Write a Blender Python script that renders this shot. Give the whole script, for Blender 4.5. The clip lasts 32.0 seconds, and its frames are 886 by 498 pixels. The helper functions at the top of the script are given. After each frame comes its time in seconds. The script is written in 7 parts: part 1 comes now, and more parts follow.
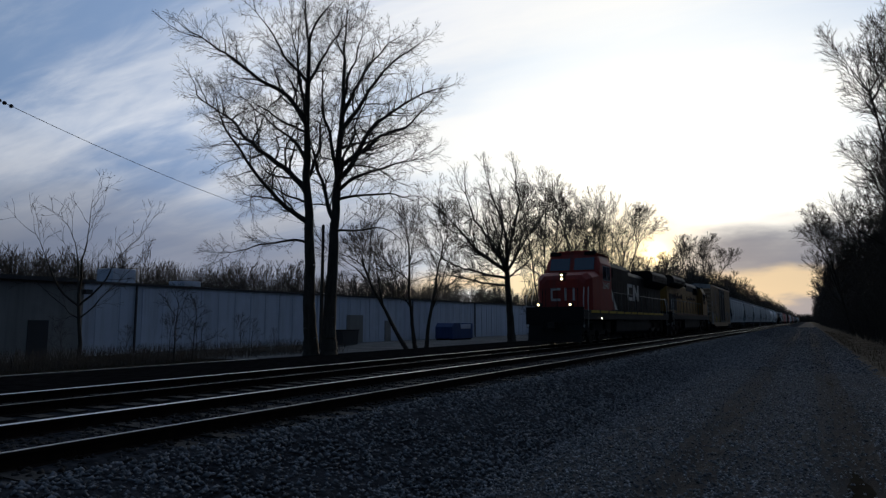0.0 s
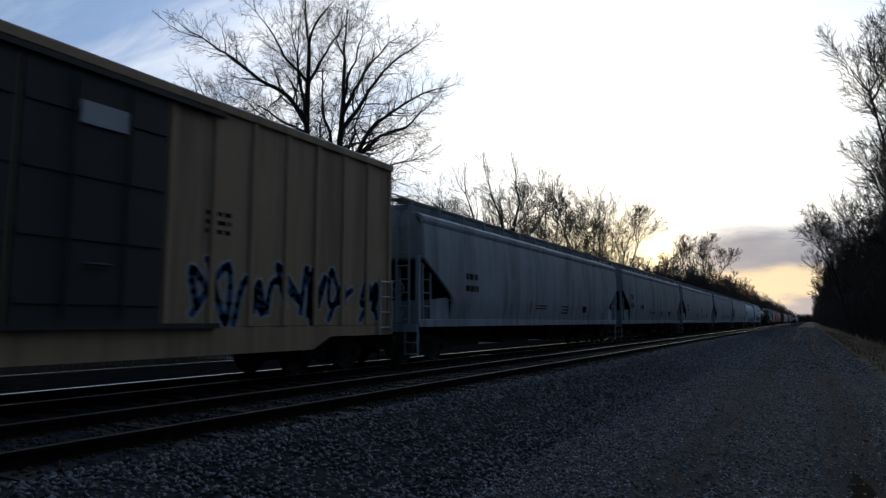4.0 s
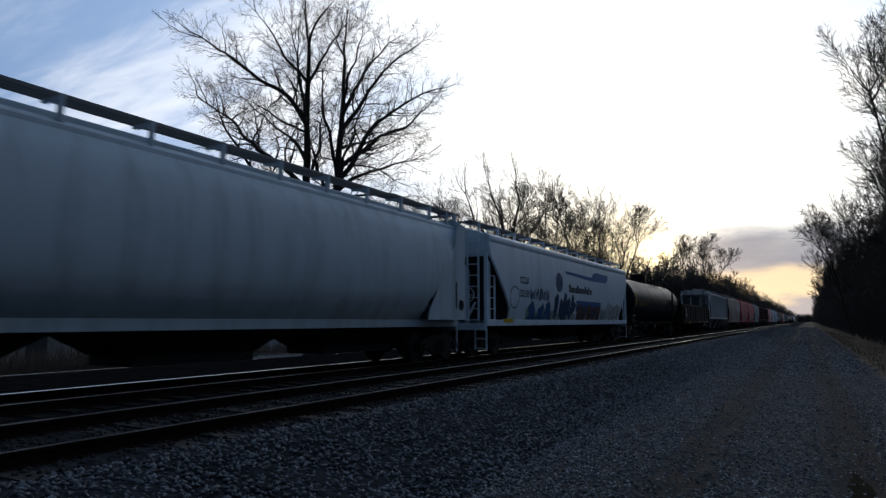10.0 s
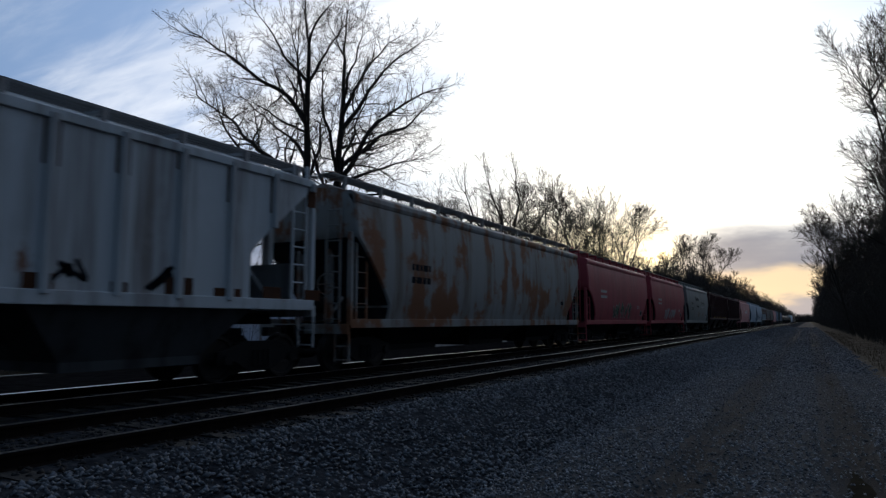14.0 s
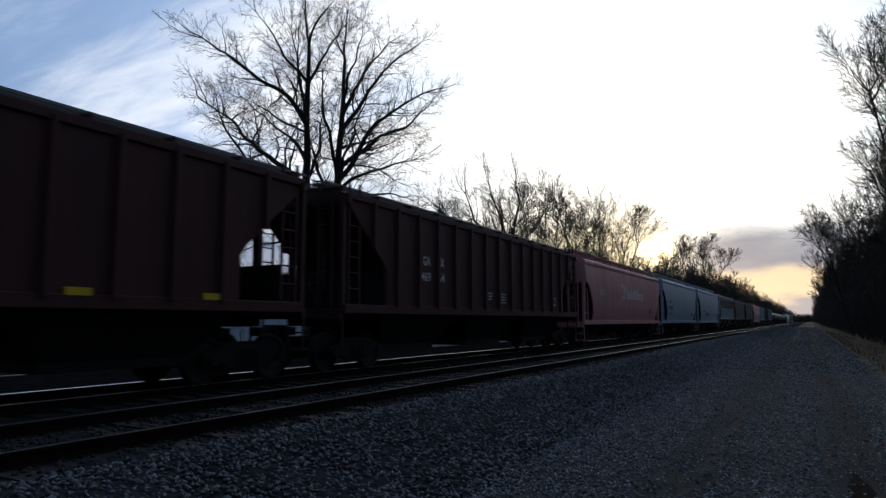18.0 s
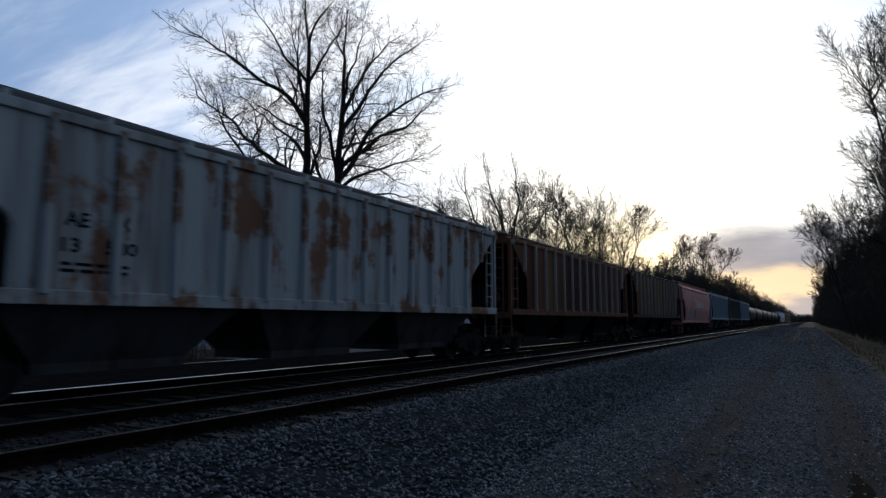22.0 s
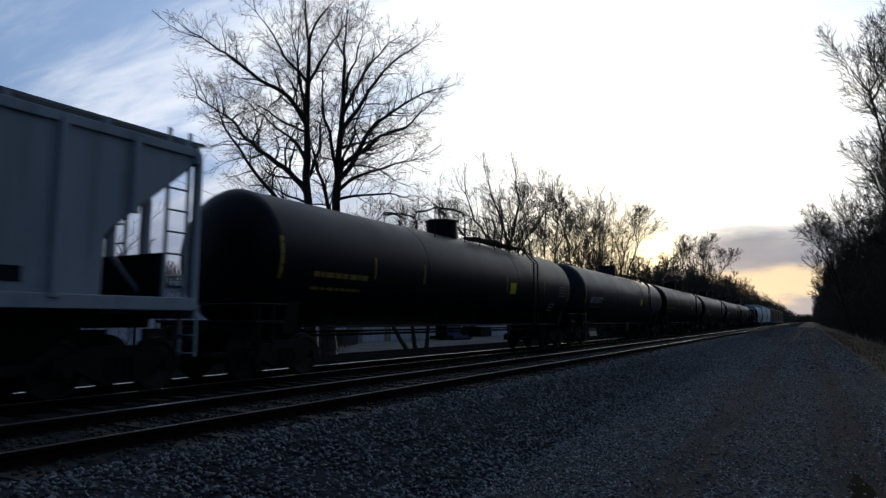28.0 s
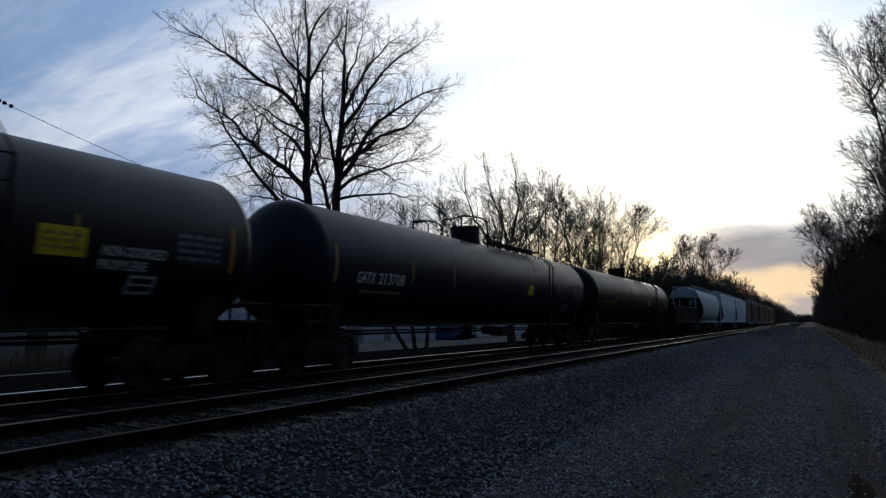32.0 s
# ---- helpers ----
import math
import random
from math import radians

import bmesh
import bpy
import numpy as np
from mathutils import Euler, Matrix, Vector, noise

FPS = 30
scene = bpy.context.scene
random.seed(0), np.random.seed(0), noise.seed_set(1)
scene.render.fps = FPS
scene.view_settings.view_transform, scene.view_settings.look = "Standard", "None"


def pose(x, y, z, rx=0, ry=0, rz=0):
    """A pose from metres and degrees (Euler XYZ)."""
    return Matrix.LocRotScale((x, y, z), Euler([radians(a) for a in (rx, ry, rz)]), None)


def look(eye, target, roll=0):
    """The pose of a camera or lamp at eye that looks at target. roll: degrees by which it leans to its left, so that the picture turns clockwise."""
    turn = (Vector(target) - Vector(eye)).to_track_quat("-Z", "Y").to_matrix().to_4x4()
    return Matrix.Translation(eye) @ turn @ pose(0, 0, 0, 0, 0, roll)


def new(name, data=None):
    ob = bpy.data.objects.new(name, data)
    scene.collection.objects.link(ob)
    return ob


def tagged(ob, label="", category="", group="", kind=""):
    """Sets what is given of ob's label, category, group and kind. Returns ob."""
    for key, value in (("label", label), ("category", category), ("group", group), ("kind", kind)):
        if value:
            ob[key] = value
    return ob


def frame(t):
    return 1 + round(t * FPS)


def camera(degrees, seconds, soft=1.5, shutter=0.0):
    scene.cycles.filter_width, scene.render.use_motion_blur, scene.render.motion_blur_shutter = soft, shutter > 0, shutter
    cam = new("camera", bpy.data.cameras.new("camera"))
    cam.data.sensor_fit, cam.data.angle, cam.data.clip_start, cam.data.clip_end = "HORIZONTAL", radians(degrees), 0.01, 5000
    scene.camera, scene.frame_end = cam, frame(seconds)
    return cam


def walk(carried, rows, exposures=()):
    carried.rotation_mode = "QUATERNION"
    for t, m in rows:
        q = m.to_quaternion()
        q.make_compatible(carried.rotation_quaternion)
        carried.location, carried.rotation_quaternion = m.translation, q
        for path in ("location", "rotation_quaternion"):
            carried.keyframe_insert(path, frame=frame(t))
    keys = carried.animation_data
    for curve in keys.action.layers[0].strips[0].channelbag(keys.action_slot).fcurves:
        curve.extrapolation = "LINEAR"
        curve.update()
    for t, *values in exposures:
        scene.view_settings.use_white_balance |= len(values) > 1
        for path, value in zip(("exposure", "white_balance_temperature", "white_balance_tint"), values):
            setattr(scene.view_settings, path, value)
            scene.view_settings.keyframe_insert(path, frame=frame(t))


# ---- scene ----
cam = camera(68.8, 32.0, soft=1.3, shutter=0.15)
EYE = (0.0, 0.0, 1.06)
YAW, PITCH = 29.318, 6.353
CAMERA_POSE = pose(*EYE, 90 + PITCH, 0, YAW)
walk(cam, [(0.0, CAMERA_POSE), (32.0, CAMERA_POSE)],
     exposures=[(0.0, -0.05), (1.2, -0.05), (2.0, -0.2), (3.0, 0.1), (4.0, 0.33), (5.5, 0.4), (11.0, 0.38), (12.2, 0.12), (13.0, 0.12), (14.0, 0.3), (15.0, 0.38), (27.0, 0.38), (28.5, 0.25), (30.0, 0.2), (32.0, 0.14)])

SPEED = 20.73          # metres a second, towards -y
TRACK_X = -10.9        # centre of the train's track; z = 0 is the top of the near track's rails
NEAR_TRACK_X = -6.51
TRACK_Z = -0.14         # its rails lie this much lower than those of the near track

# ---- sky, sun ----
SUN_AZ, SUN_EL = radians(-11.0), radians(5.8)      # from +y, towards -x
SUN_DIR = Vector((math.sin(SUN_AZ) * math.cos(SUN_EL), math.cos(SUN_AZ) * math.cos(SUN_EL), math.sin(SUN_EL)))


def node(tree, kind):
    return tree.nodes.new(kind)


def math_node(tree, op, a, b=None, clamp=False):
    n = tree.nodes.new("ShaderNodeMath")
    n.operation, n.use_clamp = op, clamp
    for k, s in enumerate((a, b)):
        if s is None:
            continue
        if isinstance(s, (int, float)):
            n.inputs[k].default_value = s
        else:
            tree.links.new(s, n.inputs[k])
    return n.outputs[0]


def mix_node(tree, factor, a, b, blend="MIX"):
    n = tree.nodes.new("ShaderNodeMix")
    n.data_type, n.blend_type, n.clamp_factor = "RGBA", blend, True
    for k, s in ((0, factor), (6, a), (7, b)):
        if isinstance(s, (int, float)):
            n.inputs[k].default_value = s
        elif isinstance(s, tuple):
            n.inputs[k].default_value = (*s, 1.0)
        else:
            tree.links.new(s, n.inputs[k])
    return n.outputs[2]


def ramp_node(tree, factor, stops, smooth=True):
    n = tree.nodes.new("ShaderNodeValToRGB")
    n.color_ramp.interpolation = "EASE" if smooth else "LINEAR"
    while len(n.color_ramp.elements) < len(stops):
        n.color_ramp.elements.new(0.5)
    for e, (at, c) in zip(n.color_ramp.elements, stops):
        e.position = at
        e.color = (c, c, c, 1) if isinstance(c, (int, float)) else (*c, 1)
    tree.links.new(factor, n.inputs[0])
    return n.outputs[0]


def smooth_step(tree, value, low, high):
    n = tree.nodes.new("ShaderNodeMapRange")
    n.interpolation_type = "SMOOTHSTEP"
    tree.links.new(value, n.inputs[0])
    n.inputs[1].default_value, n.inputs[2].default_value = low, high
    return n.outputs[0]


def make_world():
    world = bpy.data.worlds.new("evening_sky")
    scene.world = world
    world.use_nodes = True
    t = world.node_tree
    t.nodes.clear()
    out = node(t, "ShaderNodeOutputWorld")
    back = node(t, "ShaderNodeBackground")
    t.links.new(back.outputs[0], out.inputs[0])
    coord = node(t, "ShaderNodeTexCoord").outputs["Generated"]
    xyz = node(t, "ShaderNodeSeparateXYZ")
    t.links.new(coord, xyz.inputs[0])
    x, y, z = xyz.outputs
    sky = node(t, "ShaderNodeTexSky")
    sky.sky_type, sky.sun_disc, sky.sun_elevation, sky.sun_rotation = "NISHITA", False, SUN_EL, SUN_AZ
    sky.air_density, sky.dust_density = 1.0, 1.5
    clear = mix_node(t, 1.0, sky.outputs[0], (0.10, 0.10, 0.10), "MULTIPLY")
    # cosine of the angle from the sun
    dot = node(t, "ShaderNodeVectorMath")
    dot.operation = "DOT_PRODUCT"
    t.links.new(coord, dot.inputs[0])
    dot.inputs[1].default_value = SUN_DIR
    near = dot.outputs["Value"]
    # thin high cloud, bright towards the sun, blue-grey away from it
    zc = math_node(t, "ADD", math_node(t, "MAXIMUM", z, 0.0), 0.16)
    plane = node(t, "ShaderNodeCombineXYZ")
    t.links.new(math_node(t, "DIVIDE", x, zc), plane.inputs[0])
    t.links.new(math_node(t, "DIVIDE", y, zc), plane.inputs[1])
    turn = node(t, "ShaderNodeMapping")
    t.links.new(plane.outputs[0], turn.inputs[0])
    turn.inputs["Rotation"].default_value = (0, 0, radians(-62))
    turn.inputs["Scale"].default_value = (0.55, 2.1, 1.0)
    n1 = node(t, "ShaderNodeTexNoise")
    t.links.new(turn.outputs[0], n1.inputs["Vector"])
    for key, value in (("Scale", 0.95), ("Detail", 6.0), ("Roughness", 0.52), ("Distortion", 0.4)):
        n1.inputs[key].default_value = value
    n3 = node(t, "ShaderNodeTexNoise")
    t.links.new(turn.outputs[0], n3.inputs["Vector"])
    for key, value in (("Scale", 3.1), ("Detail", 6.0), ("Roughness", 0.6), ("Distortion", 0.8)):
        n3.inputs[key].default_value = value
    mixed = math_node(t, "ADD", math_node(t, "MULTIPLY", n1.outputs["Fac"], 0.78), math_node(t, "MULTIPLY", n3.outputs["Fac"], 0.22))
    streak = smooth_step(t, mixed, 0.37, 0.62)
    shade = ramp_node(t, near, [(0.0, (0.048, 0.092, 0.165)), (0.30, (0.064, 0.118, 0.215)), (0.50, (0.16, 0.255, 0.43)), (0.75, (0.25, 0.37, 0.60)), (0.88, (0.42, 0.56, 0.80)), (0.945, (0.80, 0.87, 0.95)), (1.0, (1.0, 0.97, 0.9))], False)
    lit = ramp_node(t, near, [(0.0, (0.092, 0.145, 0.225)), (0.30, (0.135, 0.205, 0.315)), (0.50, (0.60, 0.65, 0.74)), (0.75, (0.78, 0.82, 0.90)), (0.89, (0.92, 0.94, 0.98)), (1.0, (1.0, 0.98, 0.92))], False)
    cloud = mix_node(t, streak, shade, lit)
    # the sun's glow behind the cloud
    glow = math_node(t, "POWER", math_node(t, "MAXIMUM", near, 0.0), 22.0)
    cloud = mix_node(t, 1.0, cloud, mix_node(t, glow, (0, 0, 0), (0.45, 0.43, 0.36)), "ADD")
    core = math_node(t, "POWER", math_node(t, "MAXIMUM", near, 0.0), 6500.0)
    # low banks of cloud over a band of yellow light at the horizon
    low_map = node(t, "ShaderNodeMapping")
    t.links.new(coord, low_map.inputs[0])
    low_map.inputs["Scale"].default_value = (3.0, 3.0, 11.0)
    n2 = node(t, "ShaderNodeTexNoise")
    t.links.new(low_map.outputs[0], n2.inputs["Vector"])
    for key, value in (("Scale", 1.7), ("Detail", 5.0), ("Roughness", 0.5)):
        n2.inputs[key].default_value = value
    wave = math_node(t, "MULTIPLY", math_node(t, "SUBTRACT", n2.outputs["Fac"], 0.5), 0.085)
    high = math_node(t, "ADD", z, wave)
    # the bank lies to one side of the sun; on the other a thin grey haze
    side = math_node(t, "DIVIDE", x, math_node(t, "MAXIMUM", y, 0.02))
    bank_side = smooth_step(t, math_node(t, "ADD", side, math_node(t, "MULTIPLY", wave, 2.0)), -0.23, -0.10)
    haze_side = math_node(t, "SUBTRACT", 1.0, smooth_step(t, near, 0.89, 0.985))
    haze = math_node(t, "MULTIPLY", haze_side, math_node(t, "SUBTRACT", 1.0, smooth_step(t, high, 0.09, 0.27)))
    cloud = mix_node(t, math_node(t, "MULTIPLY", haze, 0.9), cloud, mix_node(t, smooth_step(t, near, 0.3, 0.8), (0.06, 0.07, 0.095), (0.215, 0.245, 0.335)))
    bank = math_node(t, "MULTIPLY", bank_side, math_node(t, "SUBTRACT", 1.0, smooth_step(t, high, 0.105, 0.150)))
    cloud = mix_node(t, math_node(t, "MULTIPLY", bank, 0.95), cloud, mix_node(t, smooth_step(t, near, 0.5, 0.95), (0.06, 0.08, 0.12), mix_node(t, smooth_step(t, n2.outputs["Fac"], 0.40, 0.62), (0.105, 0.155, 0.26), (0.24, 0.27, 0.34))))
    band = math_node(t, "MULTIPLY", math_node(t, "SUBTRACT", 1.0, smooth_step(t, high, 0.054, 0.074)), smooth_step(t, high, 0.032, 0.044))
    band = math_node(t, "MULTIPLY", band, smooth_step(t, near, 0.86, 0.965))
    cloud = mix_node(t, math_node(t, "MULTIPLY", band, 0.85), cloud, (0.84, 0.65, 0.42))
    warm = math_node(t, "MULTIPLY", smooth_step(t, near, 0.955, 0.995), math_node(t, "SUBTRACT", 1.0, smooth_step(t, high, 0.09, 0.2)))
    cloud = mix_node(t, math_node(t, "MULTIPLY", warm, math_node(t, "SUBTRACT", 0.92, math_node(t, "MULTIPLY", bank_side, 0.88))), cloud, (1.0, 0.86, 0.55))
    cloud = mix_node(t, core, cloud, (3.0, 2.4, 1.3))
    t.links.new(mix_node(t, 0.965, clear, cloud), back.inputs[0])
    back.inputs[1].default_value = 1.0


make_world()
sun = new("sun", bpy.data.lights.new("sun", "SUN"))
sun.data.energy, sun.data.angle, sun.data.color = 0.5, radians(10), (1.0, 0.82, 0.62)
sun.matrix_basis = look(SUN_DIR * 100, (0, 0, 0))


# ---- materials ----
def surface(name, rough=0.7, metal=0.0, specular=0.5):
    m = bpy.data.materials.new(name)
    m.use_nodes = True
    t = m.node_tree
    b = t.nodes["Principled BSDF"]
    b.inputs["Roughness"].default_value = rough
    b.inputs["Metallic"].default_value = metal
    b.inputs["Specular IOR Level"].default_value = specular
    return m, t, b


def noise_node(tree, scale, detail=4.0, stretch=(1, 1, 1), rough=0.55, shift=0.0, source="Object"):
    c = node(tree, "ShaderNodeTexCoord").outputs[source]
    mp = node(tree, "ShaderNodeMapping")
    tree.links.new(c, mp.inputs[0])
    mp.inputs["Scale"].default_value = stretch
    mp.inputs["Location"].default_value = (shift, shift * 1.7, shift * 0.3)
    n = node(tree, "ShaderNodeTexNoise")
    tree.links.new(mp.outputs[0], n.inputs["Vector"])
    n.inputs["Scale"].default_value, n.inputs["Detail"].default_value, n.inputs["Roughness"].default_value = scale, detail, rough
    return n.outputs["Fac"]


def bump(tree, shader, height, strength=0.3, distance=0.02):
    n = node(tree, "ShaderNodeBump")
    n.inputs["Strength"].default_value, n.inputs["Distance"].default_value = strength, distance
    tree.links.new(height, n.inputs["Height"])
    tree.links.new(n.outputs[0], shader.inputs["Normal"])


def paint(name, rgb, rough=0.5, dirt=0.5, rust=0.0, shift=0.0, metal=0.0, dirt_rgb=(0.035, 0.032, 0.03), gloss=0.14):
    """Weathered paint on steel: run-down streaks of dirt, grime and rust."""
    m, t, b = surface(name, rough, metal, gloss)
    streak = noise_node(t, 1.0, 5.0, (2.2, 2.2, 0.16), 0.6, shift)
    patch = noise_node(t, 0.7, 6.0, (1, 1, 1), 0.65, shift + 3)
    grain = noise_node(t, 26.0, 3.0, (1, 1, 1), 0.6, shift)
    c = mix_node(t, math_node(t, "MULTIPLY", smooth_step(t, streak, 0.42, 0.72), dirt), rgb, dirt_rgb)
    pale = tuple(min(1.0, v * 1.22 + 0.004) for v in rgb)
    c = mix_node(t, math_node(t, "MULTIPLY", smooth_step(t, patch, 0.5, 0.75), 0.5), c, pale)
    if rust:
        r = math_node(t, "ADD", math_node(t, "MULTIPLY", patch, 0.75), math_node(t, "MULTIPLY", streak, 0.25))
        edge = 0.78 - 0.36 * rust
        rusty = mix_node(t, grain, (0.16, 0.06, 0.025), (0.28, 0.11, 0.045))
        c = mix_node(t, smooth_step(t, r, edge - 0.03, edge + 0.05), c, rusty)
    c = mix_node(t, math_node(t, "MULTIPLY", grain, 0.25), c, tuple(v * 0.6 for v in rgb))
    t.links.new(c, b.inputs["Base Color"])
    t.links.new(math_node(t, "ADD", math_node(t, "MULTIPLY", patch, 0.3), rough - 0.12, True), b.inputs["Roughness"])
    bump(t, b, math_node(t, "ADD", math_node(t, "MULTIPLY", grain, 0.15), patch), 0.15, 0.02)
    return m


def mottled(name, dark, light, scale, rough=0.85, detail=6.0, stretch=(1, 1, 1), relief=0.4, depth=0.02, metal=0.0, fine=18.0, specular=0.4):
    m, t, b = surface(name, rough, metal, specular)
    big = noise_node(t, scale, detail, stretch)
    small = noise_node(t, scale * fine, 4.0, stretch, 0.65, 2.0)
    c = mix_node(t, smooth_step(t, big, 0.3, 0.7), dark, light)
    c = mix_node(t, math_node(t, "MULTIPLY", smooth_step(t, small, 0.35, 0.75), 0.55), c, tuple(v * 0.45 for v in dark))
    t.links.new(c, b.inputs["Base Color"])
    if relief:
        bump(t, b, math_node(t, "ADD", big, math_node(t, "MULTIPLY", small, 0.4)), relief, depth)
    return m


def dirt_road(name):
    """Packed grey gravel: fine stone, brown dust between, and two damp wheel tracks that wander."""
    m, t, b = surface(name, 0.95, 0.0, 0.06)
    big = noise_node(t, 0.5, 6.0, (1.6, 0.35, 1.0), 0.6)
    mid = noise_node(t, 3.2, 5.0, (1, 0.7, 1), 0.6, 4.0)
    fine = noise_node(t, 34.0, 4.0, (1, 1, 1), 0.7, 9.0)
    grit = noise_node(t, 11.0, 3.0, (1, 1, 1), 0.7, 2.0)
    c = mix_node(t, smooth_step(t, mid, 0.25, 0.75), (0.034, 0.035, 0.038), (0.064, 0.064, 0.067))
    c = mix_node(t, math_node(t, "MULTIPLY", smooth_step(t, big, 0.35, 0.7), 0.6), c, (0.064, 0.057, 0.051))
    c = mix_node(t, math_node(t, "MULTIPLY", smooth_step(t, grit, 0.58, 0.70), 0.75), c, (0.12, 0.12, 0.125))
    c = mix_node(t, math_node(t, "MULTIPLY", smooth_step(t, fine, 0.45, 0.75), 0.6), c, (0.016, 0.016, 0.018))
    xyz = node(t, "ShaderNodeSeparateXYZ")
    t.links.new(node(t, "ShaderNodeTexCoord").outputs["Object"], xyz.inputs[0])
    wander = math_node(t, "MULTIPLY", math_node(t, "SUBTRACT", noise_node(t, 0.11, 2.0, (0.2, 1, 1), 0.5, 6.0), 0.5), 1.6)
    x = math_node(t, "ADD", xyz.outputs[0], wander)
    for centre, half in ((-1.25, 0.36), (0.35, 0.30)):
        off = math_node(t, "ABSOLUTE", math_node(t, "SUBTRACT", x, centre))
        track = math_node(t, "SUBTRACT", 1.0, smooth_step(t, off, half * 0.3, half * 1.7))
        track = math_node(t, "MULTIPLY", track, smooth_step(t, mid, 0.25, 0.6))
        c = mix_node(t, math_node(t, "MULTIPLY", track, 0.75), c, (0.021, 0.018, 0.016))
    t.links.new(c, b.inputs["Base Color"])
    bump(t, b, math_node(t, "ADD", math_node(t, "MULTIPLY", grit, 0.8), math_node(t, "MULTIPLY", fine, 0.5)), 0.8, 0.03)
    return m


def pieces_material(name, dark, light, rough=0.8):
    """Loose pieces: each stone takes its own shade."""
    m, t, b = surface(name, rough, 0.0, 0.25)
    g = node(t, "ShaderNodeNewGeometry").outputs["Random Per Island"]
    c = mix_node(t, g, dark, light)
    c = mix_node(t, math_node(t, "MULTIPLY", noise_node(t, 40.0, 3.0), 0.6), c, tuple(v * 0.5 for v in dark))
    t.links.new(c, b.inputs["Base Color"])
    return m


def glowing(name, rgb, strength):
    m, t, b = surface(name, 0.3)
    b.inputs["Base Color"].default_value = (0.8, 0.8, 0.8, 1)
    b.inputs["Emission Color"].default_value = (*rgb, 1)
    b.inputs["Emission Strength"].default_value = strength
    return m


def plain(name, rgb, rough=0.6, metal=0.0, specular=0.12):
    m, t, b = surface(name, rough, metal, specular)
    n = noise_node(t, 6.0, 5.0)
    t.links.new(mix_node(t, math_node(t, "MULTIPLY", n, 0.5), rgb, tuple(v * 0.55 for v in rgb)), b.inputs["Base Color"])
    return m


M_GROUND = mottled("dry_grass_ground", (0.022, 0.018, 0.013), (0.048, 0.039, 0.027), 0.35, rough=0.95, specular=0.0)
M_BALLAST = mottled("ballast_bed", (0.017, 0.018, 0.021), (0.048, 0.050, 0.056), 7.0, rough=0.95, relief=0.9, depth=0.05, fine=3.0, specular=0.0)
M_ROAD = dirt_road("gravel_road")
# near-black ground, darker than the ballast next to it
M_DARKGROUND = mottled("cinders", (0.006, 0.006, 0.007), (0.018, 0.017, 0.016), 3.0, rough=0.95, relief=0.9, depth=0.05, fine=9.0, specular=0.0)
M_VERGE = mottled("dead_grass", (0.075, 0.060, 0.046), (0.19, 0.15, 0.11), 0.9, rough=0.95, relief=0.9, depth=0.05, fine=14.0, specular=0.0)
M_STONES = pieces_material("ballast_stones", (0.058, 0.063, 0.072), (0.225, 0.238, 0.265))
M_GRAVEL = pieces_material("road_gravel", (0.115, 0.115, 0.122), (0.54, 0.54, 0.555))
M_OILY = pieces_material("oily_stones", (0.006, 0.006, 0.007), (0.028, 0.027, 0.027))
M_TIE = mottled("weathered_tie", (0.008, 0.0068, 0.006), (0.022, 0.018, 0.015), 2.5, stretch=(0.6, 6, 6))
M_RAIL = mottled("rusty_rail_side", (0.007, 0.005, 0.0045), (0.017, 0.011, 0.009), 4.0, relief=0.2, specular=0.05)
M_RAILHEAD = plain("worn_rail_head", (0.55, 0.54, 0.52), 0.28, 1.0)
M_BARK = mottled("bark", (0.018, 0.015, 0.012), (0.050, 0.042, 0.034), 3.0, stretch=(2, 2, 0.4), relief=0.7, depth=0.04)
M_TWIG = mottled("twig", (0.030, 0.024, 0.020), (0.060, 0.048, 0.038), 2.0, relief=0)
M_FARTWIG = mottled("far_twig", (0.028, 0.023, 0.020), (0.058, 0.048, 0.040), 2.0, relief=0)
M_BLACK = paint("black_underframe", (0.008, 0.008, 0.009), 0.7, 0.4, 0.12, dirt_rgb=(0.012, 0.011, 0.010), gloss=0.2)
M_WHEEL = mottled("wheel_steel", (0.007, 0.006, 0.006), (0.016, 0.013, 0.011), 5.0, rough=0.6, relief=0.2)
M_GALV = plain("galvanised_grating", (0.16, 0.165, 0.17), 0.55, 0.6)
M_WHITE = plain("white_lettering", (0.50, 0.50, 0.49), 0.6)
M_INK = plain("dark_lettering", (0.012, 0.013, 0.018), 0.8, 0.0, 0.1)
M_YELLOW = plain("yellow_marking", (0.62, 0.44, 0.03), 0.5)
M_GLASS, _t, _b = surface("cab_glass", 0.06, 0.0, 1.0)
_b.inputs["Base Color"].default_value = (0.025, 0.038, 0.065, 1)
M_LAMP = glowing("lamp_glow", (1.0, 0.74, 0.42), 5.0)
M_MARKER = glowing("step_light", (1.0, 0.9, 0.75), 8.0)


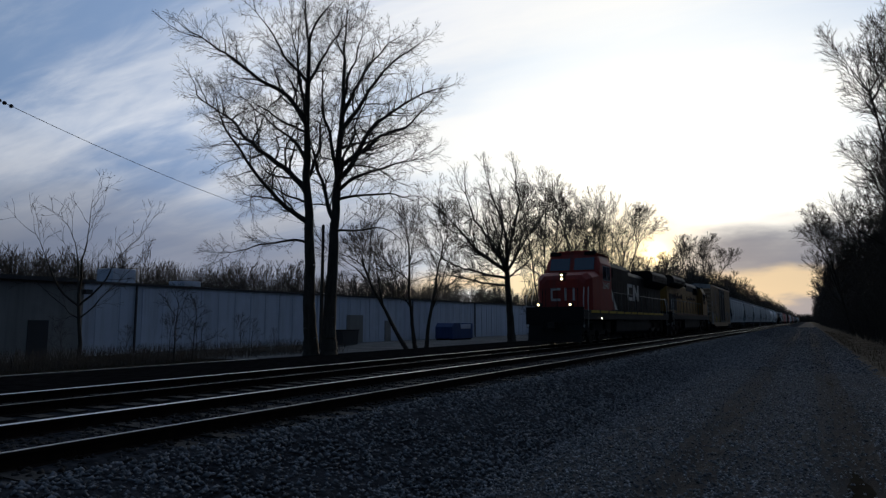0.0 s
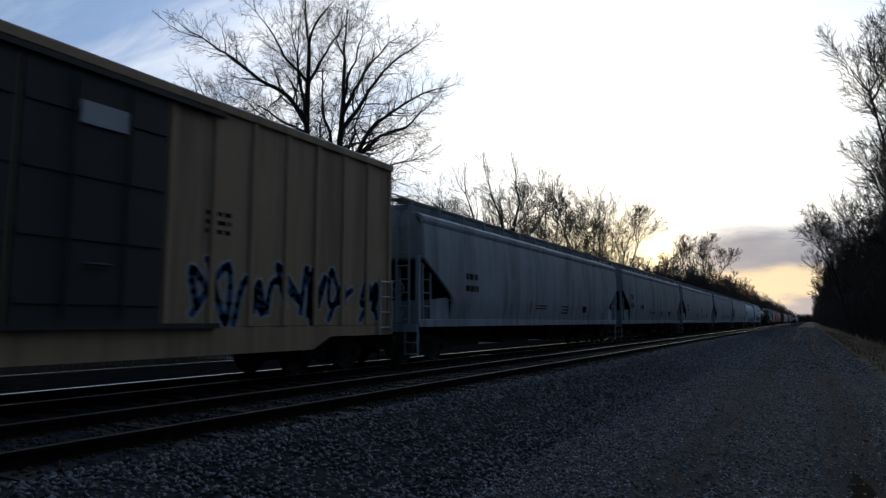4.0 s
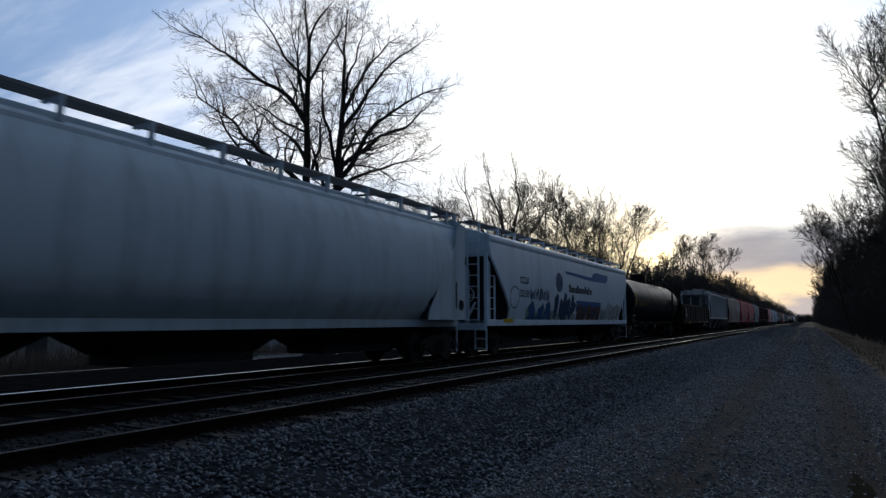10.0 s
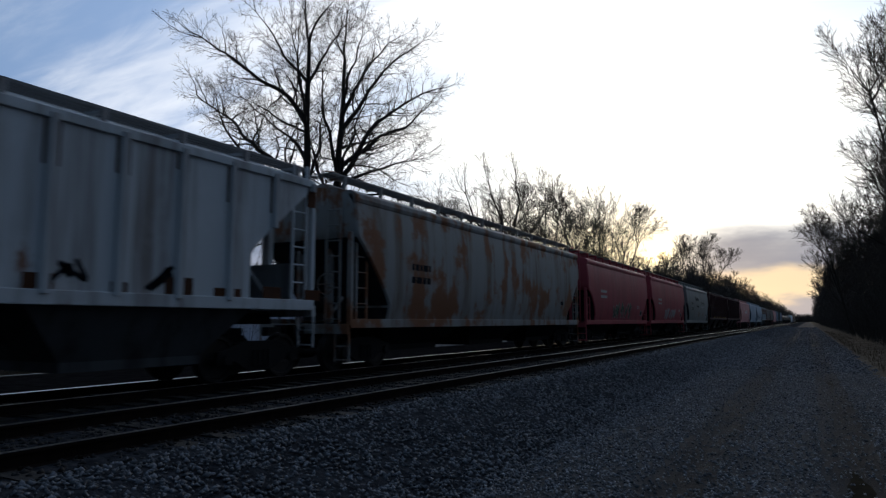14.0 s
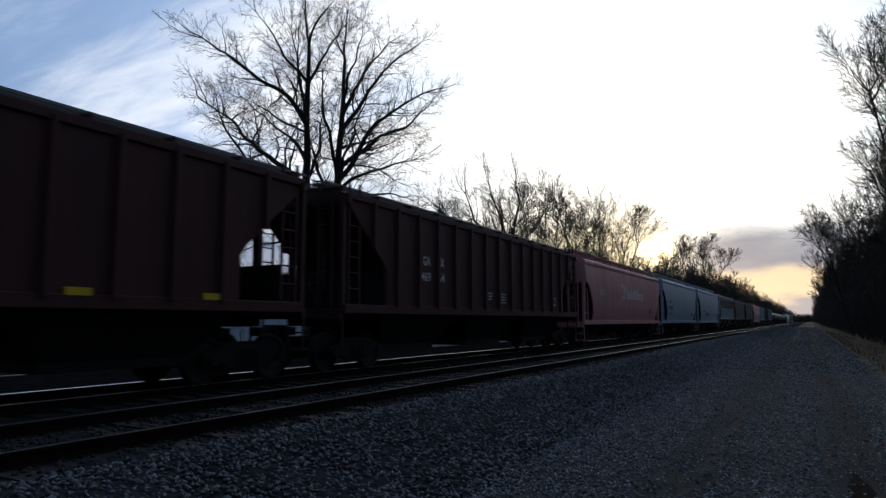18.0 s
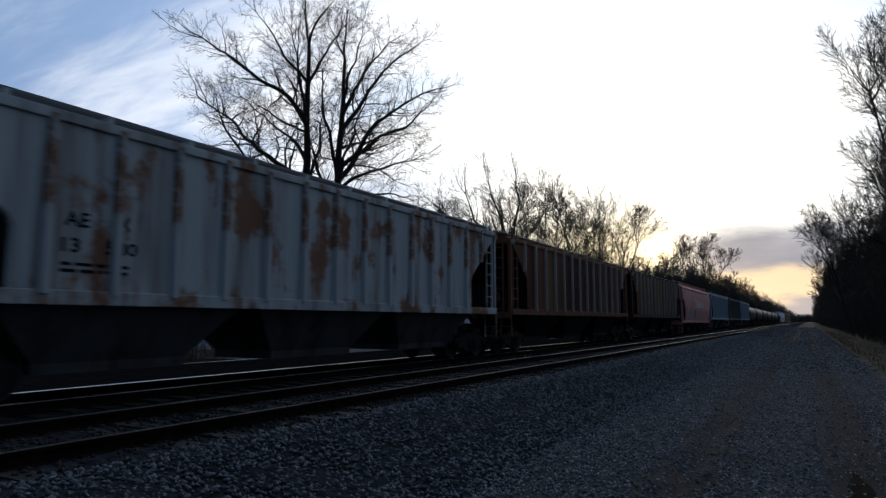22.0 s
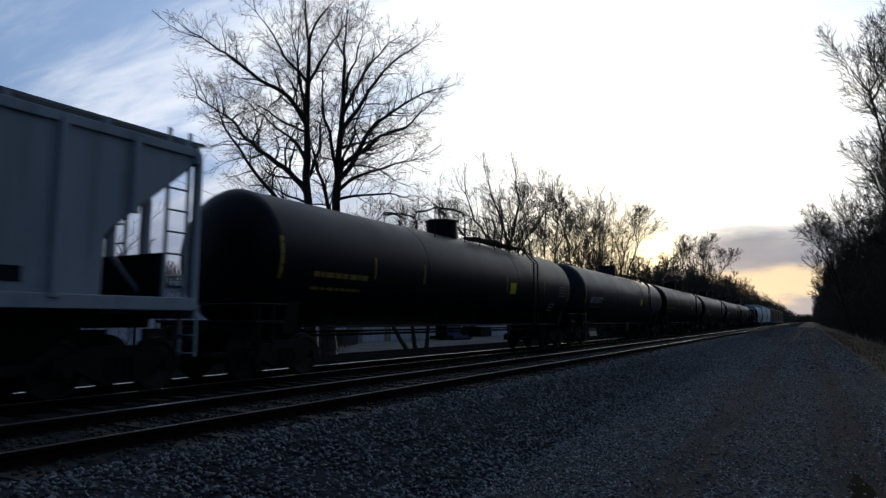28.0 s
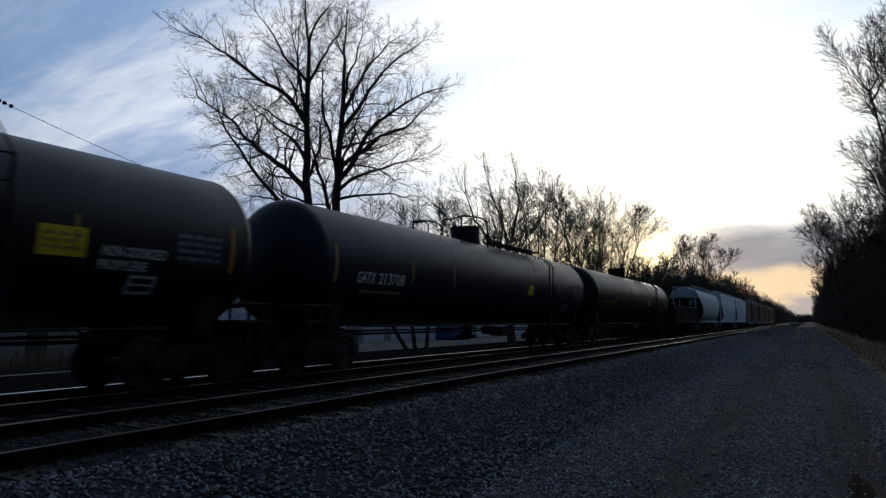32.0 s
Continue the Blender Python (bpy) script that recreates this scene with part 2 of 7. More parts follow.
# ---- mesh building ----
class Shape:
    """Collects faces of one mesh."""

    def __init__(self):
        self.v, self.f = [], []

    def add(self, verts, faces):
        k = len(self.v)
        self.v += [tuple(p) for p in verts]
        self.f += [tuple(i + k for i in f) for f in faces]
        return self

    def box(self, c, s, turn=None):
        x, y, z = (a / 2 for a in s)
        pts = [Vector((i * x, j * y, k * z)) for k in (-1, 1) for j in (-1, 1) for i in (-1, 1)]
        if turn:
            m = Euler([radians(a) for a in turn]).to_matrix()
            pts = [m @ p for p in pts]
        return self.add([Vector(c) + p for p in pts], [(0, 2, 3, 1), (4, 5, 7, 6), (0, 1, 5, 4), (2, 6, 7, 3), (0, 4, 6, 2), (1, 3, 7, 5)])

    def span(self, lo, hi):
        return self.box([(a + b) / 2 for a, b in zip(lo, hi)], [abs(b - a) for a, b in zip(lo, hi)])

    def prism(self, poly, axis, a, b):
        """A flat outline (two coordinates, in the order of the other axes) drawn out along an axis."""
        def at(p, h):
            q = list(p)
            q.insert(axis, h)
            return q
        n = len(poly)
        area = sum(poly[i][0] * poly[(i + 1) % n][1] - poly[(i + 1) % n][0] * poly[i][1] for i in range(n))
        if (area > 0) == (axis == 1):
            poly = poly[::-1]
        lo, hi = min(a, b), max(a, b)
        faces = [tuple(range(n))[::-1], tuple(range(n, 2 * n))] + [(i, (i + 1) % n, n + (i + 1) % n, n + i) for i in range(n)]
        return self.add([at(p, lo) for p in poly] + [at(p, hi) for p in poly], faces)

    def loft(self, rings, close=True):
        n = len(rings[0])
        verts = [p for r in rings for p in r]
        faces = [(r * n + i, r * n + (i + 1) % n, (r + 1) * n + (i + 1) % n, (r + 1) * n + i) for r in range(len(rings) - 1) for i in range(n)]
        if close:
            faces += [tuple(range(n))[::-1], tuple(range((len(rings) - 1) * n, len(rings) * n))]
        return self.add(verts, faces)

    def tube(self, pts, r, n=6):
        pts = [Vector(p) for p in pts]
        rings = []
        for i, p in enumerate(pts):
            d = (pts[min(i + 1, len(pts) - 1)] - pts[max(i - 1, 0)]).normalized()
            u = d.cross(Vector((0, 0, 1)))
            u = d.cross(Vector((1, 0, 0))) if u.length < 0.05 else u
            u.normalize()
            w = u.cross(d)
            rr = r[i] if isinstance(r, (list, tuple)) else r
            rings.append([p + rr * (math.cos(2 * math.pi * k / n) * u - math.sin(2 * math.pi * k / n) * w) for k in range(n)])
        return self.loft(rings)

    def cyl(self, a, b, r, n=16):
        return self.tube([a, b], r, n)

    def mesh(self, name, material, smooth=False):
        me = bpy.data.meshes.new(name)
        me.from_pydata(self.v, [], self.f)
        me.materials.append(material)
        if smooth:
            me.shade_smooth()
            me.set_sharp_from_angle(angle=radians(38))
        me.update()
        return me


def part(name, shape, material, parent, label="", smooth=False, bevel=0.0):
    me = shape if isinstance(shape, bpy.types.Mesh) else shape.mesh(name, material, smooth)
    ob = new(name, me)
    ob.parent = parent
    if label:
        ob["label"] = label
    if bevel:
        b = ob.modifiers.new("bevel", "BEVEL")
        b.width, b.segments, b.limit_method, b.angle_limit = bevel, 2, "ANGLE", radians(40)
    return ob


def thing(name, label, category, group="", kind="", at=None):
    ob = new(name)
    if at is not None:
        ob.matrix_basis = at
    return tagged(ob, label, category, group, kind)


def lettering(name, words, material, parent, y, z, x, size, width=None, label="", turn=0.0):
    """Words painted on the side that faces +x, starting at y, on the line z."""
    c = bpy.data.curves.new(name, "FONT")
    c.body, c.size, c.extrude, c.resolution_u = words, size, 0.004, 2
    tmp = bpy.data.objects.new(name, c)
    me = bpy.data.meshes.new_from_object(tmp)
    bpy.data.objects.remove(tmp)
    me.materials.clear()
    me.materials.append(material)
    co = np.zeros(len(me.vertices) * 3)
    me.vertices.foreach_get("co", co)
    co = co.reshape(-1, 3)
    w = co[:, 0].max() - co[:, 0].min()
    k = width / w if width else 1.0
    out = np.stack([x + co[:, 2] - turn * co[:, 1], y + (co[:, 0] - co[:, 0].min()) * k, z + co[:, 1]], 1)
    me.vertices.foreach_set("co", out.ravel())
    me.update()
    return part(name, me, material, parent, label)


# ---- ground, road, tracks ----
def road_height(x, y):
    h = 0.035 * noise.noise((x * 0.8, y * 0.45, 3.0)) + 0.012 * noise.noise((x * 3, y * 3, 7.0))
    wob = 0.15 * noise.noise((0, y * 0.12, 1.0))
    return -0.555 + h - sum(0.055 * math.exp(-((x - c - wob) / 0.2) ** 2) for c in (-1.25, 0.35))


def make_ground():
    s = Shape()
    xs = [-2600, -400, -120, -60, -36, -26, -18, -14.6, -9, -3.4, -2.4, 0, 1.8, 3.2, 6, 14, 60, 400, 2600]
    zs = [-1.2, -1.2, -1.1, -1.0, -0.95, -0.90, -0.80, -0.72, -0.66, -0.62, -0.62, -0.62, -0.60, -0.46, -0.35, -0.25, -0.2, -0.2, -0.2]
    ys = [-2600, -600, -100, -20, 0, 20, 60, 150, 400, 1000, 2600]
    n = len(xs)
    s.add([(x, y, z) for y in ys for x, z in zip(xs, zs)], [(j * n + i, j * n + i + 1, (j + 1) * n + i + 1, (j + 1) * n + i) for j in range(len(ys) - 1) for i in range(n - 1)])
    tagged(new("ground", s.mesh("ground", M_GROUND)), "dry winter grass and bare earth", "ground", kind="structure")
    # gravel road with two wheel ruts
    s = Shape()
    xs = [-2.95 + 0.11 * i for i in range(44)]
    ys = [-8 + 0.25 * j for j in range(160)] + [32 + 1.2 * j for j in range(60)] + [110, 160, 260, 500, 1000, 2400]
    n = len(xs)
    pts = []
    for y in ys:
        for i, x in enumerate(xs):
            edge = 0.12 if i in (0, n - 1) else 0.0
            pts.append((x, y, road_height(x, y) - edge))
    s.add(pts, [(j * n + i, j * n + i + 1, (j + 1) * n + i + 1, (j + 1) * n + i) for j in range(len(ys) - 1) for i in range(n - 1)])
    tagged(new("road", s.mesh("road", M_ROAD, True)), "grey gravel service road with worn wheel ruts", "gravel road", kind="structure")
    # raised bed of broken stone under both tracks
    s = Shape()
    profile = [(-24.3, -0.93), (-23.9, -0.855), (-19.0, -0.80), (-14.6, -0.72), (-13.0, -0.38), (-12.2, -0.325), (-9.6, -0.325), (-8.8, -0.33), (-7.9, -0.158), (-5.15, -0.158), (-4.8, -0.20), (-3.6, -0.50), (-2.75, -0.60)]
    ys = [-900, -60, -10] + [-8 + 0.5 * k for k in range(100)] + [60, 120, 300, 900, 2400]
    n = len(profile)
    pts = []
    for y in ys:
        for i, (x, z) in enumerate(profile):
            pts.append((x + 0.12 * noise.noise((i * 5.0, y * 0.7, 0)), y, z + (0.03 * noise.noise((x * 2, y * 1.3, 5)) if i > 0 else 0)))
    s.add(pts, [(j * n + i, j * n + i + 1, (j + 1) * n + i + 1, (j + 1) * n + i) for j in range(len(ys) - 1) for i in range(n - 1)])
    tagged(new("ballast_bed", s.mesh("ballast_bed", M_BALLAST, True)), "raised bed of dark broken stone under the tracks", "ballast", kind="structure")


def bed_height(x):
    profile = [(-24.3, -0.93), (-23.9, -0.855), (-19.0, -0.80), (-14.6, -0.72), (-13.0, -0.38), (-12.2, -0.325), (-9.6, -0.325), (-8.8, -0.33), (-7.9, -0.158), (-5.15, -0.158), (-4.8, -0.20), (-3.6, -0.50), (-2.75, -0.56), (3, -0.56)]
    return np.interp(x, [p[0] for p in profile], [p[1] for p in profile])


def scatter_stones(name, label, count, xr, yr, size, material, seed, power=1.0, thin=False):
    """Loose stones: squashed, crooked octahedra, dense near by."""
    rng = np.random.default_rng(seed)
    x = rng.uniform(*xr, count) if not thin else xr[0] + (xr[1] - xr[0]) * (1 - np.sqrt(rng.random(count)))
    y = yr[0] + (yr[1] - yr[0]) * rng.random(count) ** power
    r = rng.uniform(*size, count)
    # wheels have pressed most stones out of the two ruts
    worn = np.minimum(abs(x + 1.25), abs(x - 0.35)) < 0.30
    keep = ~worn | (rng.random(count) < 0.4)
    x, y, r = x[keep], y[keep], r[keep]
    count = len(x)
    octa = np.array([(1, 0, 0), (-1, 0, 0), (0, 1, 0), (0, -1, 0), (0, 0, 1), (0, 0, -1)], float)
    pts = octa[None] * rng.uniform(0.55, 1.25, (count, 6, 3)) + rng.uniform(-0.35, 0.35, (count, 6, 3))
    a = rng.uniform(0, 6.28, count)
    ca, sa = np.cos(a)[:, None], np.sin(a)[:, None]
    pts = np.stack([pts[..., 0] * ca - pts[..., 1] * sa, pts[..., 0] * sa + pts[..., 1] * ca, pts[..., 2] * 0.75], -1) * r[:, None, None]
    base = bed_height(x)
    on_road = np.nonzero((x > -2.85) & (x < 1.75))[0]
    base[on_road] = [road_height(float(x[k]), float(y[k])) for k in on_road]
    pts += np.stack([x, y, base + r * 0.28], -1)[:, None]
    tri = np.array([(0, 2, 4), (2, 1, 4), (1, 3, 4), (3, 0, 4), (2, 0, 5), (1, 2, 5), (3, 1, 5), (0, 3, 5)])
    faces = (tri[None] + 6 * np.arange(count)[:, None, None]).reshape(-1, 3)
    raw_mesh(name, pts.reshape(-1, 3), faces, material, label, "stones")


def raw_arrays(name, verts, faces, material):
    me = bpy.data.meshes.new(name)
    k = faces.shape[1]
    me.vertices.add(len(verts))
    me.vertices.foreach_set("co", verts.astype(np.float32).ravel())
    me.loops.add(faces.size)
    me.loops.foreach_set("vertex_index", faces.astype(np.int32).ravel())
    me.polygons.add(len(faces))
    me.polygons.foreach_set("loop_start", np.arange(0, faces.size, k, dtype=np.int32))
    me.update(calc_edges=True)
    me.materials.append(material)
    return me


def raw_mesh(name, verts, faces, material, label, category):
    return tagged(new(name, raw_arrays(name, verts, faces, material)), label, category, kind="stuff")


def rail_shape(y0, y1):
    """Base, web and head of one rail; the head's top lies at z = 0."""
    half = [(0.07, -0.172), (0.07, -0.16), (0.012, -0.135), (0.012, -0.045), (0.035, -0.035), (0.036, -0.008), (0.03, -0.0035)]
    return Shape().prism(half + [(-x, z) for x, z in half[::-1]], 1, y0, y1)


def make_track(name, x, z, label):
    track = thing(name, label, "railway track", kind="structure", at=pose(x, 0, z))
    for side in (-0.7525, 0.7525):
        s = rail_shape(-900, 1900)
        s.v = [(px + side, py, pz) for px, py, pz in s.v]
        rail = part("rail", s, M_RAIL, track)
        lean = 0.0022 if side < 0 else -0.0022
        part("rail_head", Shape().prism([(side - 0.03, -0.0035), (side + 0.03, -0.0035), (side + 0.03, -lean), (side + 0.012, 0.001 - lean * 0.4), (side - 0.012, 0.001 + lean * 0.4), (side - 0.03, lean)], 1, -900, 1900), M_RAILHEAD, rail, "polished worn top of the rail")
    sleeper = Shape().box((0, 0, -0.24), (2.6, 0.23, 0.17)).mesh("tie", M_TIE)
    plate = Shape()
    for side in (-0.7525, 0.7525):
        plate.box((side, 0, -0.158), (0.34, 0.19, 0.016))
        for dx in (-0.1, 0.1):
            plate.box((side + dx, 0.05, -0.145), (0.03, 0.03, 0.05))
    plate = plate.mesh("tie_plate", M_RAIL)
    rest = Shape()
    for k in range(-90, 420):
        y = 0.5 * k
        if -8 <= y < 62:
            tie = part("tie", sleeper, M_TIE, track)
            tie.location = (random.uniform(-0.03, 0.03), y + random.uniform(-0.02, 0.02), random.uniform(-0.01, 0.012))
            tie.rotation_euler = (0, 0, random.uniform(-0.012, 0.012))
            if y < 30:
                p = part("tie_plate", plate, M_RAIL, track)
                p.location = (0, y, 0)
        else:
            rest.box((0, y, -0.24), (2.6, 0.23, 0.17))
    tagged(part("far_ties", rest, M_TIE, track), kind="stuff")


# strip of near-black ground laid over the bed's far edge
def make_dark_ground():
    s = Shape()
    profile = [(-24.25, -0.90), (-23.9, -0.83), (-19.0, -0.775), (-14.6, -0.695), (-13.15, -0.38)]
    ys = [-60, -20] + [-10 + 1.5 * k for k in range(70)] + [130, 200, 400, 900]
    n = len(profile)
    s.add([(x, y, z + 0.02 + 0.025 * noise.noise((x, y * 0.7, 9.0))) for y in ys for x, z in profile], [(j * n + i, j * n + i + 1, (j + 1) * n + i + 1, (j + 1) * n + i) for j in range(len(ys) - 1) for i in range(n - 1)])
    tagged(new("dark_ground_strip", s.mesh("dark_ground_strip", M_DARKGROUND, True)), "strip of near-black ground beside the far track", "cinders", kind="structure")


def make_verge():
    """Uneven strip of dead grass between the road and the wood."""
    s = Shape()
    xs = [1.45, 1.7, 2.1, 2.6, 3.2, 4.0, 5.0, 6.2, 7.6]
    zs = [-0.63, -0.56, -0.50, -0.45, -0.40, -0.36, -0.33, -0.31, -0.36]
    ys = [-6 + 0.6 * j for j in range(110)] + [62 + 5 * j for j in range(30)] + [260, 400, 700, 1080]
    n = len(xs)
    pts = [(x + 0.22 * noise.noise((i * 3.0, y * 0.5, 2.0)), y, z + (0.07 * noise.noise((x * 1.3, y * 0.8, 4.0)) if i else 0)) for y in ys for i, (x, z) in enumerate(zip(xs, zs))]
    s.add(pts, [(j * n + i, j * n + i + 1, (j + 1) * n + i + 1, (j + 1) * n + i) for j in range(len(ys) - 1) for i in range(n - 1)])
    tagged(new("verge", s.mesh("verge", M_VERGE, True)), "strip of flattened dead brown grass beside the road", "verge", kind="structure")


make_ground()
make_dark_ground()
make_verge()
make_track("track", TRACK_X, TRACK_Z, "main line track the freight train runs on")
make_track("track", NEAR_TRACK_X, 0.0, "empty main line track with polished rails")
scatter_stones("ballast_stones", "loose dark broken stone beside the rails", 44000, (-5.3, -2.6), (-1.0, 70.0), (0.015, 0.036), M_STONES, 4, 1.7)
scatter_stones("spilled_stones", "broken stone spilled onto the road's edge", 30000, (-3.0, 1.9), (-1.0, 60.0), (0.010, 0.030), M_STONES, 14, 1.9, True)
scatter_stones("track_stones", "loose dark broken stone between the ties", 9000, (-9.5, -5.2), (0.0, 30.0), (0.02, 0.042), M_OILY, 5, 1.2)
scatter_stones("road_gravel", "fine loose gravel on the road", 62000, (-2.9, 1.9), (0.5, 48.0), (0.007, 0.021), M_GRAVEL, 6, 1.5)

scatter_stones("far_stones", "coarse stones along the far road and ballast", 24000, (-5.4, 1.9), (24.0, 190.0), (0.025, 0.06), M_STONES, 8, 1.25)


# ---- railway rolling stock: shared pieces ----
CACHE = {}
SIDE = {}      # half width of each wagon by height, for what is painted on it


def cached(key, build):
    if key not in CACHE:
        CACHE[key] = build()
    return CACHE[key]


def wheelset_mesh():
    s = Shape()
    for side in (-1, 1):
        ring = [(0.66, 0.49), (0.70, 0.49), (0.71, 0.462), (0.80, 0.455), (0.80, 0.39), (0.76, 0.37), (0.75, 0.16), (0.80, 0.13), (0.80, 0.0)]
        n = 20
        s.loft([[(side * px, r * math.cos(side * 2 * math.pi * k / n), 0.46 + r * math.sin(side * 2 * math.pi * k / n)) for k in range(n)] for px, r in ring])
    s.cyl((-1.0, 0, 0.46), (1.0, 0, 0.46), 0.085, 10)
    return s.mesh("wheelset", M_WHEEL, True)


def side_frame_mesh(side, wheelbase):
    s = Shape()
    h = wheelbase / 2
    outline = [(-h - 0.22, 0.36), (-h - 0.22, 0.60), (-h + 0.05, 0.66), (-0.42, 0.80), (0.42, 0.80), (h - 0.05, 0.66), (h + 0.22, 0.60), (h + 0.22, 0.36), (h - 0.15, 0.44), (0.34, 0.22), (-0.34, 0.22), (-h + 0.15, 0.44)]
    s.prism(outline, 0, side * 0.95, side * 1.07)
    for y in (-h, h):
        s.cyl((side * 1.06, y, 0.46), (side * 1.13, y, 0.46), 0.12, 10)
    for y in (-0.2, -0.07, 0.07, 0.2):
        s.cyl((side * 1.08, y, 0.3), (side * 1.08, y, 0.62), 0.05, 8)
    return s.mesh("side_frame", M_BLACK)


def add_bogie(car, y, wheelbase=1.78):
    bogie = part("bogie", cached(("bolster",), lambda: Shape().box((0, 0, 0.62), (2.1, 0.38, 0.24)).box((0, 0, 0.88), (0.5, 0.5, 0.34)).mesh("bolster", M_BLACK)), M_BLACK, car, "black cast-steel bogie")
    bogie.location = (0, y, TRACK_Z)
    for side in (-1, 1):
        part("side_frame", cached(("frame", side, wheelbase), lambda: side_frame_mesh(side, wheelbase)), M_BLACK, bogie)
    for d in (-wheelbase / 2, wheelbase / 2):
        w = part("wheelset", cached(("wheel",), wheelset_mesh), M_WHEEL, bogie)
        w.location = (0, d, 0)
    return bogie


def coupler_mesh(sign):
    return Shape().span((-0.1, 0, 0.72), (0.1, sign * 0.55, 0.92)).span((-0.16, sign * 0.45, 0.68), (0.2, sign * 0.75, 0.97)).mesh("coupler", M_WHEEL)


def ladder(shape, x, y, z0, z1, width, along="y", rung=0.38, r=0.018):
    a, b = ((x, y - width / 2), (x, y + width / 2)) if along == "y" else ((x - width / 2, y), (x + width / 2, y))
    for p in (a, b):
        shape.box((p[0], p[1], (z0 + z1) / 2), (0.05, 0.05, z1 - z0))
    z = z0 + 0.15
    while z < z1:
        shape.tube([(*a, z), (*b, z)], r, 4)
        z += rung


def grating(shape, x0, x1, y0, y1, z, step=0.13):
    """An open running board: bearing bars with cross rods."""
    n = 4
    for i in range(n):
        x = x0 + (x1 - x0) * i / (n - 1)
        shape.span((x - 0.012, y0, z - 0.05), (x + 0.012, y1, z))
    y = y0
    while y <= y1:
        shape.span((x0, y - 0.008, z - 0.03), (x1, y + 0.008, z - 0.006))
        y += step


def end_gear(car, length, mat, sill_z=1.0, width=1.5, stub=False):
    """Couplers, end sills with crossover steps, brake gear at both ends."""
    half = length / 2
    for sign in (-1, 1):
        c = part("coupler", cached(("coupler", sign), lambda: coupler_mesh(sign)), M_WHEEL, car)
        c.location = (0, sign * (half - 0.62), 0)
        s = Shape().span((-width, sign * (half - 0.72), sill_z - 0.24), (width, sign * (half - 0.6), sill_z))
        part("end_sill", s, mat, car, bevel=0.015)
        for side in (-1, 1):
            def build():
                s = Shape()
                for dz in (0.30, 0.62):
                    s.span((side * (width - 0.42), sign * (half - 0.70), sill_z - 0.24 - dz), (side * width, sign * (half - 0.64), sill_z - 0.21 - dz))
                for dx in (0.42, 0.0):
                    s.span((side * (width - dx) - 0.02, sign * (half - 0.69), sill_z - 0.9), (side * (width - dx) + 0.02, sign * (half - 0.65), sill_z - 0.2))
                return s
            part("step", build(), mat, car)
    for a, b in (((-half + 0.72, -half + 3.4), (half - 3.4, half - 0.72)) if stub else ((-half + 0.72, half - 0.72),)):
        part("centre_sill", Shape().span((-0.26, a, sill_z - 0.15), (0.26, b, sill_z - 0.4)), M_BLACK, car)


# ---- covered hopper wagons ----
# near-black paint that carries the shade under the hopper ends
SLOPE_SHADE = paint("shaded_slope_paint", (0.030, 0.030, 0.032), 0.85, 0.6, 0.05, 17.0, dirt_rgb=(0.012, 0.011, 0.011), gloss=0.05)


def end_cut(z, knee, sill, depth, curve):
    """How far the end sheet lies in below its knee: it slopes in, then drops straight."""
    if z >= knee:
        return 0.0
    f = min(1.0, (knee - z) / (knee - sill) / (0.6 if curve == 1.0 else 0.8))
    return depth * (f ** curve)


